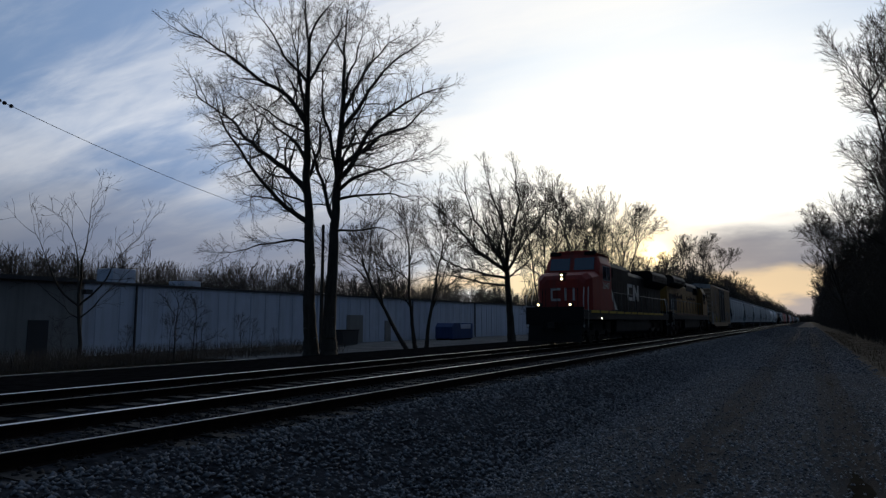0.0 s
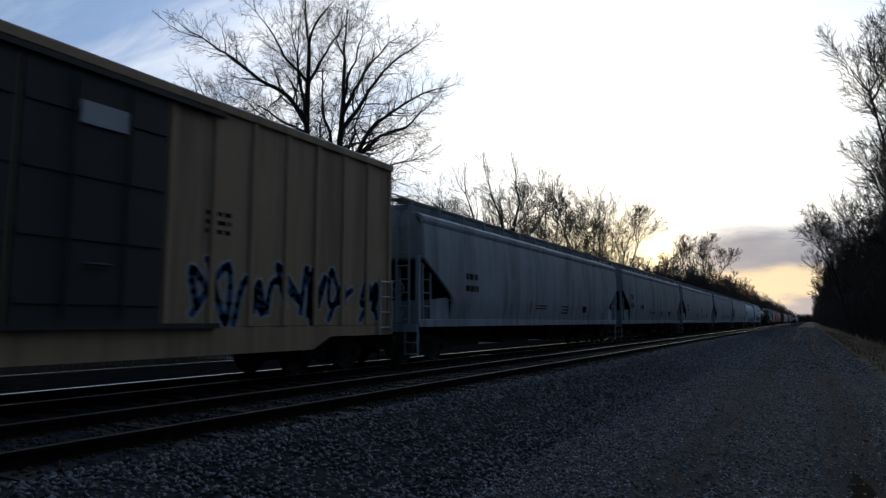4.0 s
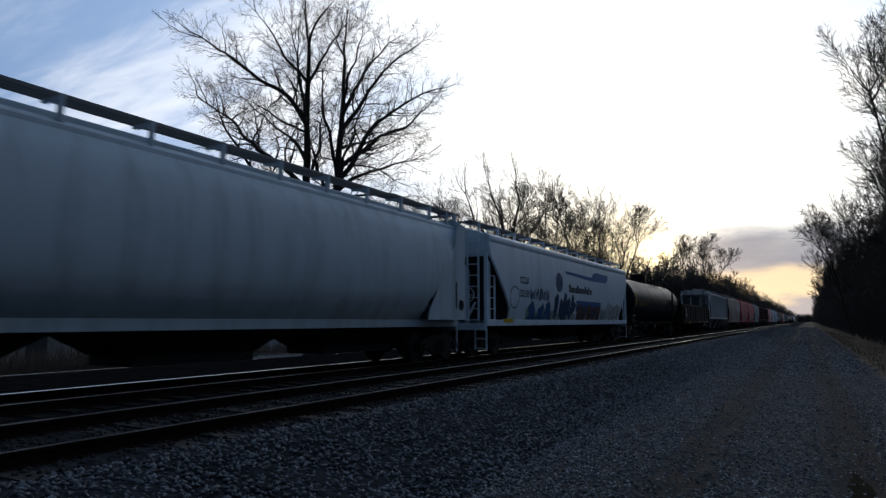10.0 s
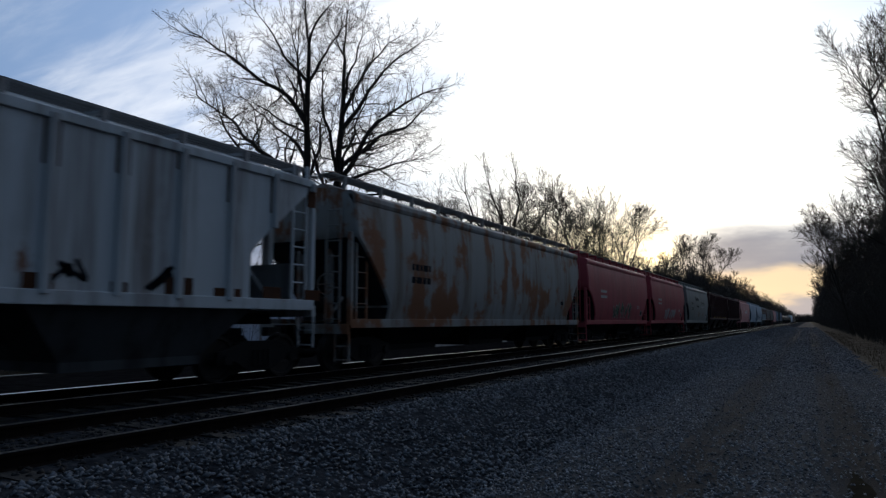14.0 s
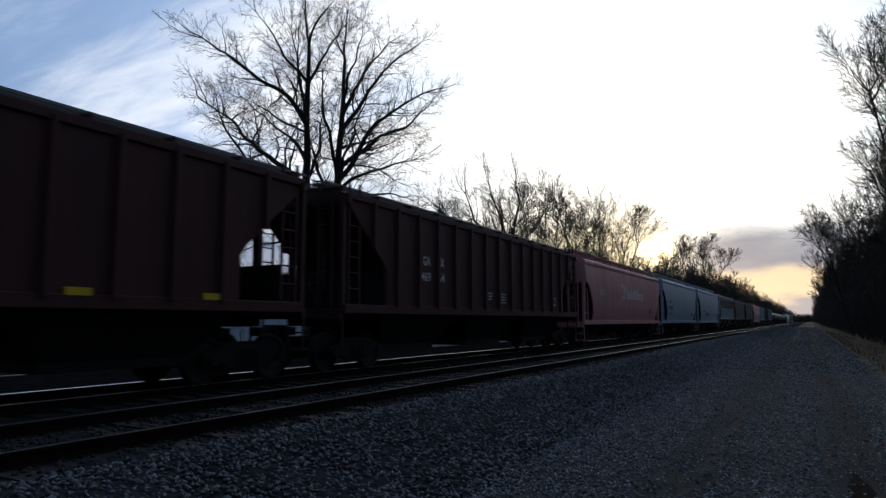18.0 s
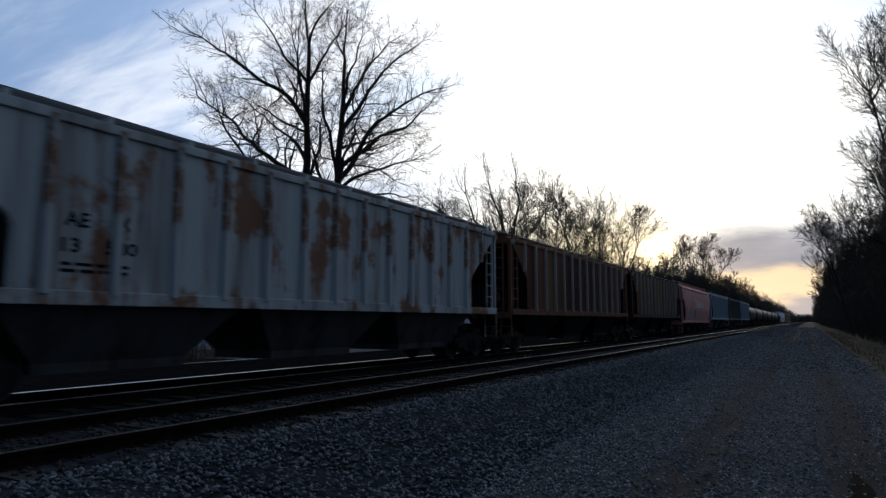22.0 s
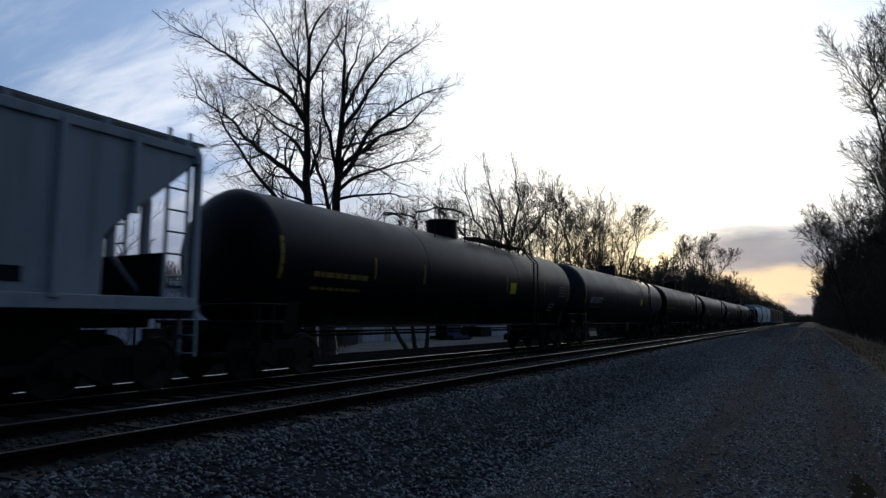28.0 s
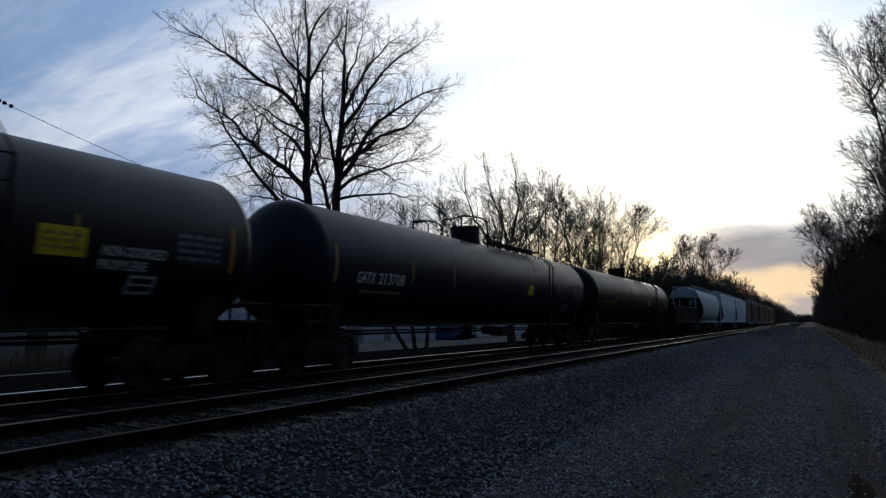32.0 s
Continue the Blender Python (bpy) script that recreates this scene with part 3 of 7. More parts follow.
def hopper(name, label, length, mat, profile, top, knee=2.75, sill=1.05, cut=2.3, curve=1.0, ribs=0, bays=3, board=True, rib_mat=None, end_top=None, sill_mat=None, round_end=False, roof=0.28, board_up=0.22, board_x=(0.62, 1.05), bay_mat=None, frame_mat=None, hatch=(0.32, 0.14), body_gap=0.75, webs=False, slope_mat=None):
    """profile: half widths from the sill up to the eave, evenly spaced."""
    car = thing(name, label, "hopper wagon", "wagons of the freight train")
    half = length / 2 - body_gap
    frame_mat = frame_mat or mat
    SIDE[car.name] = lambda z: float(np.interp((z - sill) / (top - sill) * (len(profile) - 1), range(len(profile)), profile))
    levels = 20
    rings = []
    for i in range(levels + 1):
        f = i / levels
        z = sill + (top - sill) * f
        w = float(np.interp(f * (len(profile) - 1), range(len(profile)), profile))
        y = half - end_cut(z, knee, sill, cut, curve)
        c = 0.05
        rings.append([(w - c, -y, z), (w, -y + c, z), (w, y - c, z), (w - c, y, z), (-w + c, y, z), (-w, y - c, z), (-w, -y + c, z), (-w + c, -y, z)])
    w = profile[-1]
    for inset, dz in ((0.16, 0.07), (0.55, roof * 0.7), (w - 0.12, roof)):
        a = w - inset
        rings.append([(a - 0.05, -half + 0.03, top + dz), (a, -half + 0.08, top + dz), (a, half - 0.08, top + dz), (a - 0.05, half - 0.03, top + dz), (-a + 0.05, half - 0.03, top + dz), (-a, half - 0.08, top + dz), (-a, -half + 0.08, top + dz), (-a + 0.05, -half + 0.03, top + dz)])
    part("body", Shape().loft(rings), mat, car, smooth=True)
    # sloping floor sheets under both ends; their shade is put into the colour
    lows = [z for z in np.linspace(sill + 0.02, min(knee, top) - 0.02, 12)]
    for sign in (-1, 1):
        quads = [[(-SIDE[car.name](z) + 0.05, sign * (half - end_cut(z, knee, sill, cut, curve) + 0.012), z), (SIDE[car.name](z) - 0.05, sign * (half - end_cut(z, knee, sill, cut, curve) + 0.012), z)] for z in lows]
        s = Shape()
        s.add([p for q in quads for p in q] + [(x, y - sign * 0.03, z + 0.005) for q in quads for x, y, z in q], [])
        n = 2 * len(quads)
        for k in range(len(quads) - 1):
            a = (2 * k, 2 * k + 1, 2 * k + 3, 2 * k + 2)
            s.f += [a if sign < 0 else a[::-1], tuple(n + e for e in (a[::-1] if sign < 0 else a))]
        part("slope_sheet", s, slope_mat or SLOPE_SHADE, car, "sloping end sheet", smooth=True)
    # eave angle and side sills
    for side in (-1, 1):
        eave = [(w - 0.06, top - 0.13), (w + 0.05, top - 0.13), (w + 0.05, top + 0.03), (w - 0.02, top + 0.03)] if ribs else [(w - 0.04, top - 0.26), (w + 0.05, top - 0.21), (w + 0.075, top - 0.12), (w + 0.06, top - 0.01), (w - 0.12, top + 0.10), (w - 0.3, top + 0.10)]
        part("eave_rail", Shape().prism([(side * a, b) for a, b in eave], 1, -half, half), frame_mat, car, bevel=0.015)
        part("side_sill", Shape().span((side * (profile[0] - 0.05), -half - 0.05, sill - 0.16), (side * (profile[0] + 0.05), half + 0.05, sill + 0.06)), sill_mat or frame_mat, car, bevel=0.015)
    # posts on flat sides
    if ribs:
        rib_mat = rib_mat or mat
        for side in (-1, 1):
            for k in range(ribs + 1):
                y = -half + 0.05 + (2 * half - 0.1) * k / ribs
                low = sill
                for zz in np.arange(sill, top, 0.05):
                    if abs(y) <= half - end_cut(zz, knee, sill, cut, curve) + 0.02:
                        low = zz
                        break
                part("side_post", cached((name, "post", round(low, 2), round(top, 2), rib_mat.name, side), lambda: Shape().prism([(side * (profile[-1] - 0.02), -0.09), (side * (profile[-1] + 0.09), -0.05), (side * (profile[-1] + 0.09), 0.05), (side * (profile[-1] - 0.02), 0.09)], 2, low, top - 0.05).mesh("side_post", rib_mat)), rib_mat, car).location = (0, y, 0)
    # low web plates that carry the slope of the end down to the sill
    if webs:
        for sign in (-1, 1):
            for side in (-1, 1):
                a = profile[0] - 0.02
                part("web_plate", Shape().prism([(sign * (half - cut - 0.1), sill), (sign * (half - 0.62), sill), (sign * (half - 0.62), sill + 0.62), (sign * (half - cut - 0.1), sill + 0.74)], 0, side * (a - 0.04), side * a), mat, car, bevel=0.01)
            part("shear_plate", Shape().span((-profile[0] + 0.1, sign * (half - 0.66), sill - 0.05), (profile[0] - 0.1, sign * (half - 0.62), sill + 0.6)), mat, car, bevel=0.01)
    # outlet bays below the sill
    reach = 2 * (half - cut) + 0.8
    for k in range(bays):
        c = -reach / 2 + reach * (k + 0.5) / bays
        a, b = reach / bays / 2 * 0.93, max(0.32, reach / bays / 2 * 0.55)
        p = profile[0] - 0.06
        r = [[(p, c - a, sill - 0.05), (p, c + a, sill - 0.05), (-p, c + a, sill - 0.05), (-p, c - a, sill - 0.05)],
             [(p * 0.62, c - b, 0.42), (p * 0.62, c + b, 0.42), (-p * 0.62, c + b, 0.42), (-p * 0.62, c - b, 0.42)],
             [(p * 0.62, c - b, 0.26), (p * 0.62, c + b, 0.26), (-p * 0.62, c + b, 0.26), (-p * 0.62, c - b, 0.26)]]
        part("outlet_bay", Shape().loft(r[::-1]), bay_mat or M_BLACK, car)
    # ends: corner posts, braces and ladders
    pw = profile[-1] - 0.06
    for sign in (-1, 1):
        for side in (-1, 1):
            part("corner_post", Shape().span((side * pw - 0.06, sign * (half - 0.02), sill - 0.1), (side * pw + 0.06, sign * (half + 0.1), knee + 0.1)), frame_mat, car, bevel=0.012)
            s = Shape()
            ladder(s, side * (pw + 0.02), sign * (half - 0.38), sill - 0.1, knee + 0.5 if not round_end else top, 0.42)
            part("side_ladder", s, frame_mat, car)
        s = Shape()
        ladder(s, sign * -0.95, sign * (half + 0.14), sill - 0.1, top - 0.1, 0.42, "x")
        part("end_ladder", s, frame_mat, car)
        for x in (-0.5, 0.5):
            part("end_post", Shape().span((x - 0.05, sign * (half - 0.4), sill - 0.05), (x + 0.05, sign * (half - 0.25), knee + 0.05)), frame_mat, car)
        part("slope_brace", Shape().tube([(0.5, sign * (half - 0.2), sill), (0.5, sign * (half - cut * 0.55), knee - 0.7 * (knee - sill))], 0.05, 4), frame_mat, car)
        part("air_reservoir", Shape().cyl((-0.85, sign * (half - 0.95), sill + 0.42), (0.35, sign * (half - 0.95), sill + 0.42), 0.23, 12), M_BLACK, car, "dark air reservoir under the slope", smooth=True)
        # added infill panel in the slope's shade colour, darkens the open end
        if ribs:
            part("end_infill", Shape().span((-profile[0] + 0.25, sign * (half - 0.42), sill - 0.1), (profile[0] - 0.25, sign * (half - 0.38), sill + 0.85)), slope_mat or SLOPE_SHADE, car, bevel=0.01)
        part("end_platform", Shape().span((-profile[0], sign * (half - 0.95), sill - 0.16), (profile[0], sign * (half + 0.12), sill - 0.08)), frame_mat, car)
    s = Shape()
    n = 14
    for k in range(n):
        a0, a1 = 2 * math.pi * k / n, 2 * math.pi * (k + 1) / n
        s.tube([(0.75 + 0.25 * math.cos(a0), -half - 0.16, 1.95 + 0.25 * math.sin(a0)), (0.75 + 0.25 * math.cos(a1), -half - 0.16, 1.95 + 0.25 * math.sin(a1))], 0.018, 4)
    s.tube([(0.75, -half - 0.16, sill), (0.75, -half - 0.16, 1.95)], 0.03, 5)
    s.tube([(0.5, -half - 0.16, 1.95), (1.0, -half - 0.16, 1.95)], 0.015, 4)
    part("brake_wheel", s, frame_mat, car)
    # roof: running boards on brackets, hatches
    if board:
        rb = top + roof + board_up
        for side in (-1, 1):
            s = Shape()
            grating(s, side * board_x[0], side * board_x[1], -half - 0.35, half + 0.35, rb)
            part("running_board", s, M_GALV, car)
        for a, b in ((-half - 0.38, -half - 0.02), (half + 0.02, half + 0.38)):
            s = Shape()
            grating(s, -0.95, 0.95, a, b, rb - 0.004, 0.12)
            part("crossover_board", s, M_GALV, car)
        n = max(6, round(length / 1.75))
        for side in (-1, 1):
            for k in range(n + 1):
                y = -half + 0.1 + (2 * half - 0.2) * k / n
                part("board_bracket", cached(("bracket", name, side, rb, frame_mat.name), lambda: Shape().prism([(side * (board_x[1] + 0.05), top + 0.05), (side * (board_x[1] + 0.07), rb - 0.04), (side * (board_x[0] - 0.04), rb - 0.04), (side * (board_x[0] - 0.04), rb - 0.09), (side * (board_x[1] - 0.01), rb - 0.12), (side * (board_x[1] - 0.03), top + 0.05)], 1, -0.04, 0.04).mesh("board_bracket", frame_mat)), frame_mat, car).location = (0, y, 0)
        for sign in (-1, 1):
            part("end_rail", Shape().tube([(sign * -0.95 - 0.2, sign * (half + 0.36), top - 0.3), (sign * -0.95 - 0.2, sign * (half + 0.36), rb + 0.05), (sign * -0.95 - 0.2, sign * (half - 0.1), rb + 0.12), (sign * -0.95 - 0.2, sign * (half - 0.5), rb)], 0.022, 5), frame_mat, car)
    if hatch:
        part("trough_hatch", Shape().span((-hatch[0], -half + 0.35, top + roof * 0.5), (hatch[0], half - 0.35, top + roof + hatch[1])), frame_mat, car, bevel=0.03)
    for y in (-1, 1):
        add_bogie(car, y * (half - 1.05))
    end_gear(car, length, frame_mat, sill - 0.06, profile[0], True)
    return car


def decal(car, name, mat, y0, y1, z0, z1, x, label="", shape=None, lean=0.0):
    """A painted patch lying 4 mm proud of the near side."""
    if shape is None:
        shape = [(0, 0), (1, 0), (1, 1), (0, 1)]
    pts = [(y0 + (y1 - y0) * a, z0 + (z1 - z0) * b) for a, b in shape]
    s = Shape()
    n = len(pts)
    verts = [(x + 0.004 - lean * (z - z0), y, z) for y, z in pts] + [(x - 0.02 - lean * (z - z0), y, z) for y, z in pts]
    s.add(verts, [tuple(range(n)), tuple(range(n, 2 * n))[::-1]] + [(i, n + i, n + (i + 1) % n, (i + 1) % n) for i in range(n)])
    return part(name, s, mat, car, label)


# ---- tank wagons ----
def tank(name, label, length, mat, radius=1.48, centre=2.62, dome=True, band_mat=None):
    car = thing(name, label, "tank wagon", "tank wagons of the freight train")
    half = length / 2 - 0.62
    SIDE[car.name] = lambda z: math.sqrt(max(0.01, radius ** 2 - (z - centre) ** 2))
    n = 40
    rings = []
    for f in (0.0, 0.12, 0.3, 0.5, 0.7, 0.85, 0.95, 1.0):
        r = radius * math.sqrt(max(0.0004, 1 - (1 - f) ** 2))
        rings.append((-half + 0.62 * f * 1.0, r))
    rings = rings + [(-y, r) for y, r in rings[::-1]]
    part("barrel", Shape().loft([[(r * math.cos(2 * math.pi * k / n), y, centre + r * math.sin(2 * math.pi * k / n)) for k in range(n)][::-1] for y, r in rings]), mat, car, smooth=True)
    for y in (-half + 0.62, half - 0.62, -half / 3, half / 3):
        part("weld_band", Shape().loft([[((radius + d) * math.cos(2 * math.pi * k / n), y + e, centre + (radius + d) * math.sin(2 * math.pi * k / n)) for k in range(n)][::-1] for e, d in ((-0.03, -0.01), (-0.02, 0.006), (0.02, 0.006), (0.03, -0.01))]), mat, car, smooth=True)
    bottom = centre - radius
    for sign in (-1, 1):
        y = sign * (half - 1.25)
        part("saddle", Shape().prism([(-1.1, 0.8), (1.1, 0.8), (1.25, bottom + 0.55), (0.8, bottom + 0.22), (-0.8, bottom + 0.22), (-1.25, bottom + 0.55)], 1, y - 0.2, y + 0.2), M_BLACK, car)
        add_bogie(car, y)
        part("stub_sill", Shape().span((-0.3, sign * (half - 2.6), 0.72), (0.3, sign * (half + 0.05), 1.08)), M_BLACK, car)
        s = Shape()
        for side in (-1, 1):
            s.tube([(side * 1.45, sign * (half + 0.1), 0.55), (side * 1.45, sign * (half + 0.1), 1.4), (side * 1.45, sign * (half - 0.8), 1.4)], 0.025, 5)
            ladder(s, side * 1.42, sign * (half - 0.25), 0.45, 1.38, 0.4)
        s.tube([(-1.45, sign * (half + 0.1), 1.4), (1.45, sign * (half + 0.1), 1.4)], 0.025, 5)
        part("end_handrail", s, M_BLACK, car)
        part("platform", Shape().span((-1.5, sign * (half - 0.75), 1.02), (1.5, sign * (half + 0.1), 1.08)), M_BLACK, car)
    top = centre + radius
    if dome:
        s = Shape().cyl((0, 0, top - 0.1), (0, 0, top + 0.5), 0.55, 20)
        s.cyl((0, 0, top + 0.5), (0, 0, top + 0.54), 0.59, 20)
        part("dome", s, mat, car, "round valve housing", smooth=True)
        s = Shape()
        grating(s, -0.95, -0.5, 0.6, 5.0, top + 0.02)
        grating(s, 0.5, 0.95, 0.6, 5.0, top + 0.02)
        part("walkway", s, M_BLACK, car)
        for side in (-1, 1):
            x = side * 0.95
            s = Shape()
            s.tube([(x, -0.1, top - 0.25), (x, -0.1, top + 0.62), (x, -0.25, top + 0.72), (x, -0.9, top + 0.74), (x, -2.1, top + 0.62), (x * 0.8, -2.3, top + 0.5), (x * 0.4, -2.3, top + 0.5), (x * 0.3, -2.2, top + 0.4), (x * 0.3, -2.2, top - 0.1)], 0.03, 6)
            s.tube([(x, -2.1, top - 0.3), (x, -2.1, top + 0.62)], 0.025, 5)
            part("guard_rail", s, M_BLACK, car, "bent tubular guard rail")
            s = Shape()
            for y in (1.0, 2.3, 3.6, 4.6, 5.0):
                s.tube([(x, y, top - 0.3), (x, y, top + 0.78)], 0.022, 5)
            s.tube([(x, 1.0, top + 0.78), (x, 5.0, top + 0.78)], 0.022, 5)
            part("guard_rail", s, M_BLACK, car)
            s = Shape()
            ladder(s, side * (radius + 0.08), 4.8, 0.9, centre + 0.9, 0.42)
            s.tube([(side * (radius + 0.08), 4.59, centre + 0.9), (side * 0.95, 4.59, top + 0.05)], 0.025, 4)
            s.tube([(side * (radius + 0.08), 5.01, centre + 0.9), (side * 0.95, 5.01, top + 0.05)], 0.025, 4)
            part("side_ladder", s, M_BLACK, car)
    for side in (-1, 1):
        s = Shape().tube([(side * 1.28, -half + 2.2, 0.93), (side * 1.28, half - 2.2, 0.93)], 0.028, 6)
        for k in range(7):
            y = -half + 2.6 + (2 * half - 5.2) * k / 6
            s.tube([(side * 1.28, y, 0.93), (side * 1.1, y, bottom + 0.42)], 0.02, 4)
        part("side_pipe", s, M_BLACK, car, "low pipe rail along the barrel")
    part("brake_rigging", Shape().tube([(0.45, -half + 2.4, 0.72), (0.45, half - 2.4, 0.72)], 0.035, 5).tube([(-0.5, -half + 2.4, 0.78), (-0.5, half - 2.4, 0.78)], 0.03, 5).span((0.2, 1.6, 0.5), (0.7, 2.5, 0.85)).cyl((-0.5, 2.6, 0.7), (-0.5, 3.5, 0.7), 0.17, 10), M_BLACK, car)
    s = Shape().cyl((0, 0, bottom - 0.42), (0, 0, bottom + 0.1), 0.2, 10).span((-0.3, -0.3, bottom - 0.5), (0.3, 0.3, bottom - 0.38))
    part("bottom_valve", s, M_BLACK, car)
    end_gear(car, length, M_BLACK, 1.02, 1.45, True)
    return car, half


# ---- boxcar, gondola ----
def boxcar(name, label, length, mat, door_mat, end_mat, top=5.08, width=1.55):
    car = thing(name, label, "boxcar", "wagons of the freight train")
    half = length / 2 - 0.88
    SIDE[car.name] = lambda z: width
    part("body", Shape().span((-width, -half, 0.95), (width, half, top)), mat, car, bevel=0.02)
    part("roof", Shape().prism([(-width - 0.03, top), (width + 0.03, top), (width + 0.02, top + 0.05), (0, top + 0.16), (-width - 0.02, top + 0.05)], 1, -half - 0.05, half + 0.05), end_mat, car, "pale galvanised roof")
    for k in range(16):
        y = -half + 0.3 + (2 * half - 0.6) * k / 15
        part("roof_rib", Shape().prism([(-width, top + 0.055), (width, top + 0.055), (0, top + 0.21)], 1, y - 0.05, y + 0.05), end_mat, car)
    for side in (-1, 1):
        part("side_sill", Shape().prism([(-half, 0.95), (half, 0.95), (half, 0.72), (half - 2.4, 0.72), (half - 3.0, 0.45), (-half + 3.0, 0.45), (-half + 2.4, 0.72), (-half, 0.72)], 0, side * (width - 0.06), side * (width + 0.02)), mat, car)
        for k in range(21):
            y = -half + 0.12 + (2 * half - 0.24) * k / 20
            if abs(y - 0.33) < 2.5:
                continue
            part("side_post", cached((name, "post", side), lambda: Shape().prism([(side * (width - 0.01), -0.08), (side * (width + 0.05), -0.05), (side * (width + 0.05), 0.05), (side * (width - 0.01), 0.08)], 2, 0.97, top - 0.06).mesh("side_post", mat)), mat, car).location = (0, y, 0)
        part("top_chord", Shape().span((side * (width - 0.02), -half, top - 0.14), (side * (width + 0.07), half, top + 0.02)), mat, car, bevel=0.015)
        for c in (-0.88, 1.54):
            d = part("plug_door", Shape().span((side * (width - 0.02), c - 1.18, 1.0), (side * (width + 0.06), c + 1.18, top - 0.25)), door_mat, car, "dark plug door", bevel=0.02)
            s = Shape()
            for zz in (1.35, 2.3, 3.25, 4.2):
                s.span((side * (width + 0.05), c - 1.14, zz - 0.05), (side * (width + 0.09), c + 1.14, zz + 0.05))
            part("door_stiffener", s, door_mat, d)
            s = Shape()
            for yy in (-0.45, 0.45):
                s.tube([(side * (width + 0.13), c + yy, 1.1), (side * (width + 0.13), c + yy, top - 0.35)], 0.03, 5)
            s.tube([(side * (width + 0.15), c - 0.2, 1.9), (side * (width + 0.15), c + 0.2, 1.9)], 0.03, 5)
            part("locking_bar", s, door_mat, d)
        for zz in (0.98, top - 0.22):
            part("door_track", Shape().span((side * (width + 0.01), -2.6, zz - 0.05), (side * (width + 0.14), 3.9, zz + 0.04)), door_mat, car)
        s = Shape()
        ladder(s, side * (width + 0.08), -half + 0.35, 0.75, 2.1, 0.5)
        ladder(s, side * (width + 0.08), half - 0.35, 0.75, 2.1, 0.5)
        part("side_ladder", s, end_mat, car)
    for sign in (-1, 1):
        for k in range(9):
            z = 1.15 + 0.43 * k
            part("end_corrugation", cached((name, "corr", sign), lambda: Shape().prism([(sign * (half - 0.01), -0.15), (sign * (half + 0.09), -0.06), (sign * (half + 0.09), 0.06), (sign * (half - 0.01), 0.15)], 0, -width + 0.1, width - 0.1).mesh("end_corrugation", mat)), mat, car).location = (0, 0, z)
        part("end_panel", Shape().span((-width + 0.02, sign * half, top - 0.5), (width - 0.02, sign * (half + 0.02), top - 0.02)), end_mat, car)
        add_bogie(car, sign * (half - 1.7))
    end_gear(car, length, M_BLACK, 0.95, width - 0.1)
    return car


def gondola(name, label, length, mat, top=2.95, width=1.5):
    car = thing(name, label, "gondola wagon", "wagons of the freight train")
    half = length / 2 - 0.8
    SIDE[car.name] = lambda z: width
    for side in (-1, 1):
        part("side_wall", Shape().span((side * (width - 0.03), -half, 0.98), (side * width, half, top)), mat, car)
        part("top_chord", Shape().span((side * (width - 0.05), -half, top - 0.12), (side * (width + 0.07), half, top + 0.02)), mat, car, bevel=0.015)
        part("side_sill", Shape().span((side * (width - 0.05), -half, 0.86), (side * (width + 0.07), half, 1.06)), mat, car, bevel=0.015)
        for k in range(12):
            y = -half + 0.1 + (2 * half - 0.2) * k / 11
            part("side_post", cached((name, "gpost", side), lambda: Shape().prism([(side * (width - 0.005), -0.1), (side * (width + 0.045), -0.07), (side * (width + 0.045), 0.07), (side * (width - 0.005), 0.1)], 2, 0.98, top - 0.1).mesh("side_post", mat)), mat, car).location = (0, y, 0)
    for sign in (-1, 1):
        part("end_wall", Shape().span((-width, sign * half, 0.98), (width, sign * (half - 0.04), top - 0.02)), mat, car)
        for k in range(4):
            part("end_rib", Shape().span((-width + 0.05, sign * half, 1.3 + 0.4 * k), (width - 0.05, sign * (half + 0.08), 1.45 + 0.4 * k)), mat, car)
        add_bogie(car, sign * (half - 1.5))
        s = Shape()
        for side in (-1, 1):
            ladder(s, side * (width + 0.1), sign * (half - 0.35), 0.6, top - 0.3, 0.45)
        s.tube([(-0.9, sign * (half + 0.12), top - 0.3), (-0.9, sign * (half + 0.12), top + 0.1), (0.9, sign * (half + 0.12), top + 0.1), (0.9, sign * (half + 0.12), top - 0.3)], 0.02, 5)
        part("ladder", s, mat, car)
    part("floor_pan", Shape().span((-width + 0.03, -half + 0.04, 0.98), (width - 0.03, half - 0.04, 1.06)), mat, car)
    end_gear(car, length, mat, 0.98, width - 0.1)
    return car


# ---- locomotives ----
def loco_bogie(car, y):
    bogie = part("bogie", cached(("lbolster",), lambda: Shape().box((0, 0, 0.92), (2.2, 3.9, 0.44)).mesh("bogie", M_BLACK)), M_BLACK, car, "black three-axle bogie")
    bogie.location = (0, y, TRACK_Z)
    for side in (-1, 1):
        def build():
            s = Shape().prism([(-2.75, 0.55), (-2.75, 1.2), (2.75, 1.2), (2.75, 0.55), (2.1, 0.72), (1.6, 0.72), (1.35, 0.5), (0.6, 0.5), (0.3, 0.72), (-0.3, 0.72), (-0.6, 0.5), (-1.35, 0.5), (-1.6, 0.72), (-2.1, 0.72)], 0, side * 1.0, side * 1.15)
            for a in (-1.85, 0, 1.85):
                s.box((side * 1.15, a, 0.55), (0.16, 0.36, 0.36))
                s.cyl((side * 1.2, a, 0.55), (side * 1.26, a, 0.55), 0.13, 10)
            for a in (-1.2, 1.2):
                s.cyl((side * 1.2, a, 0.75), (side * 1.2, a, 1.1), 0.1, 8)
            return s.mesh("side_frame", M_BLACK)
        part("side_frame", cached(("lframe", side), build), M_BLACK, bogie)
    for a in (-1.85, 0, 1.85):
        w = part("wheelset", cached(("wheel",), wheelset_mesh), M_WHEEL, bogie)
        w.location, w.scale = (0, a, 0), (1, 1.15, 1.15)


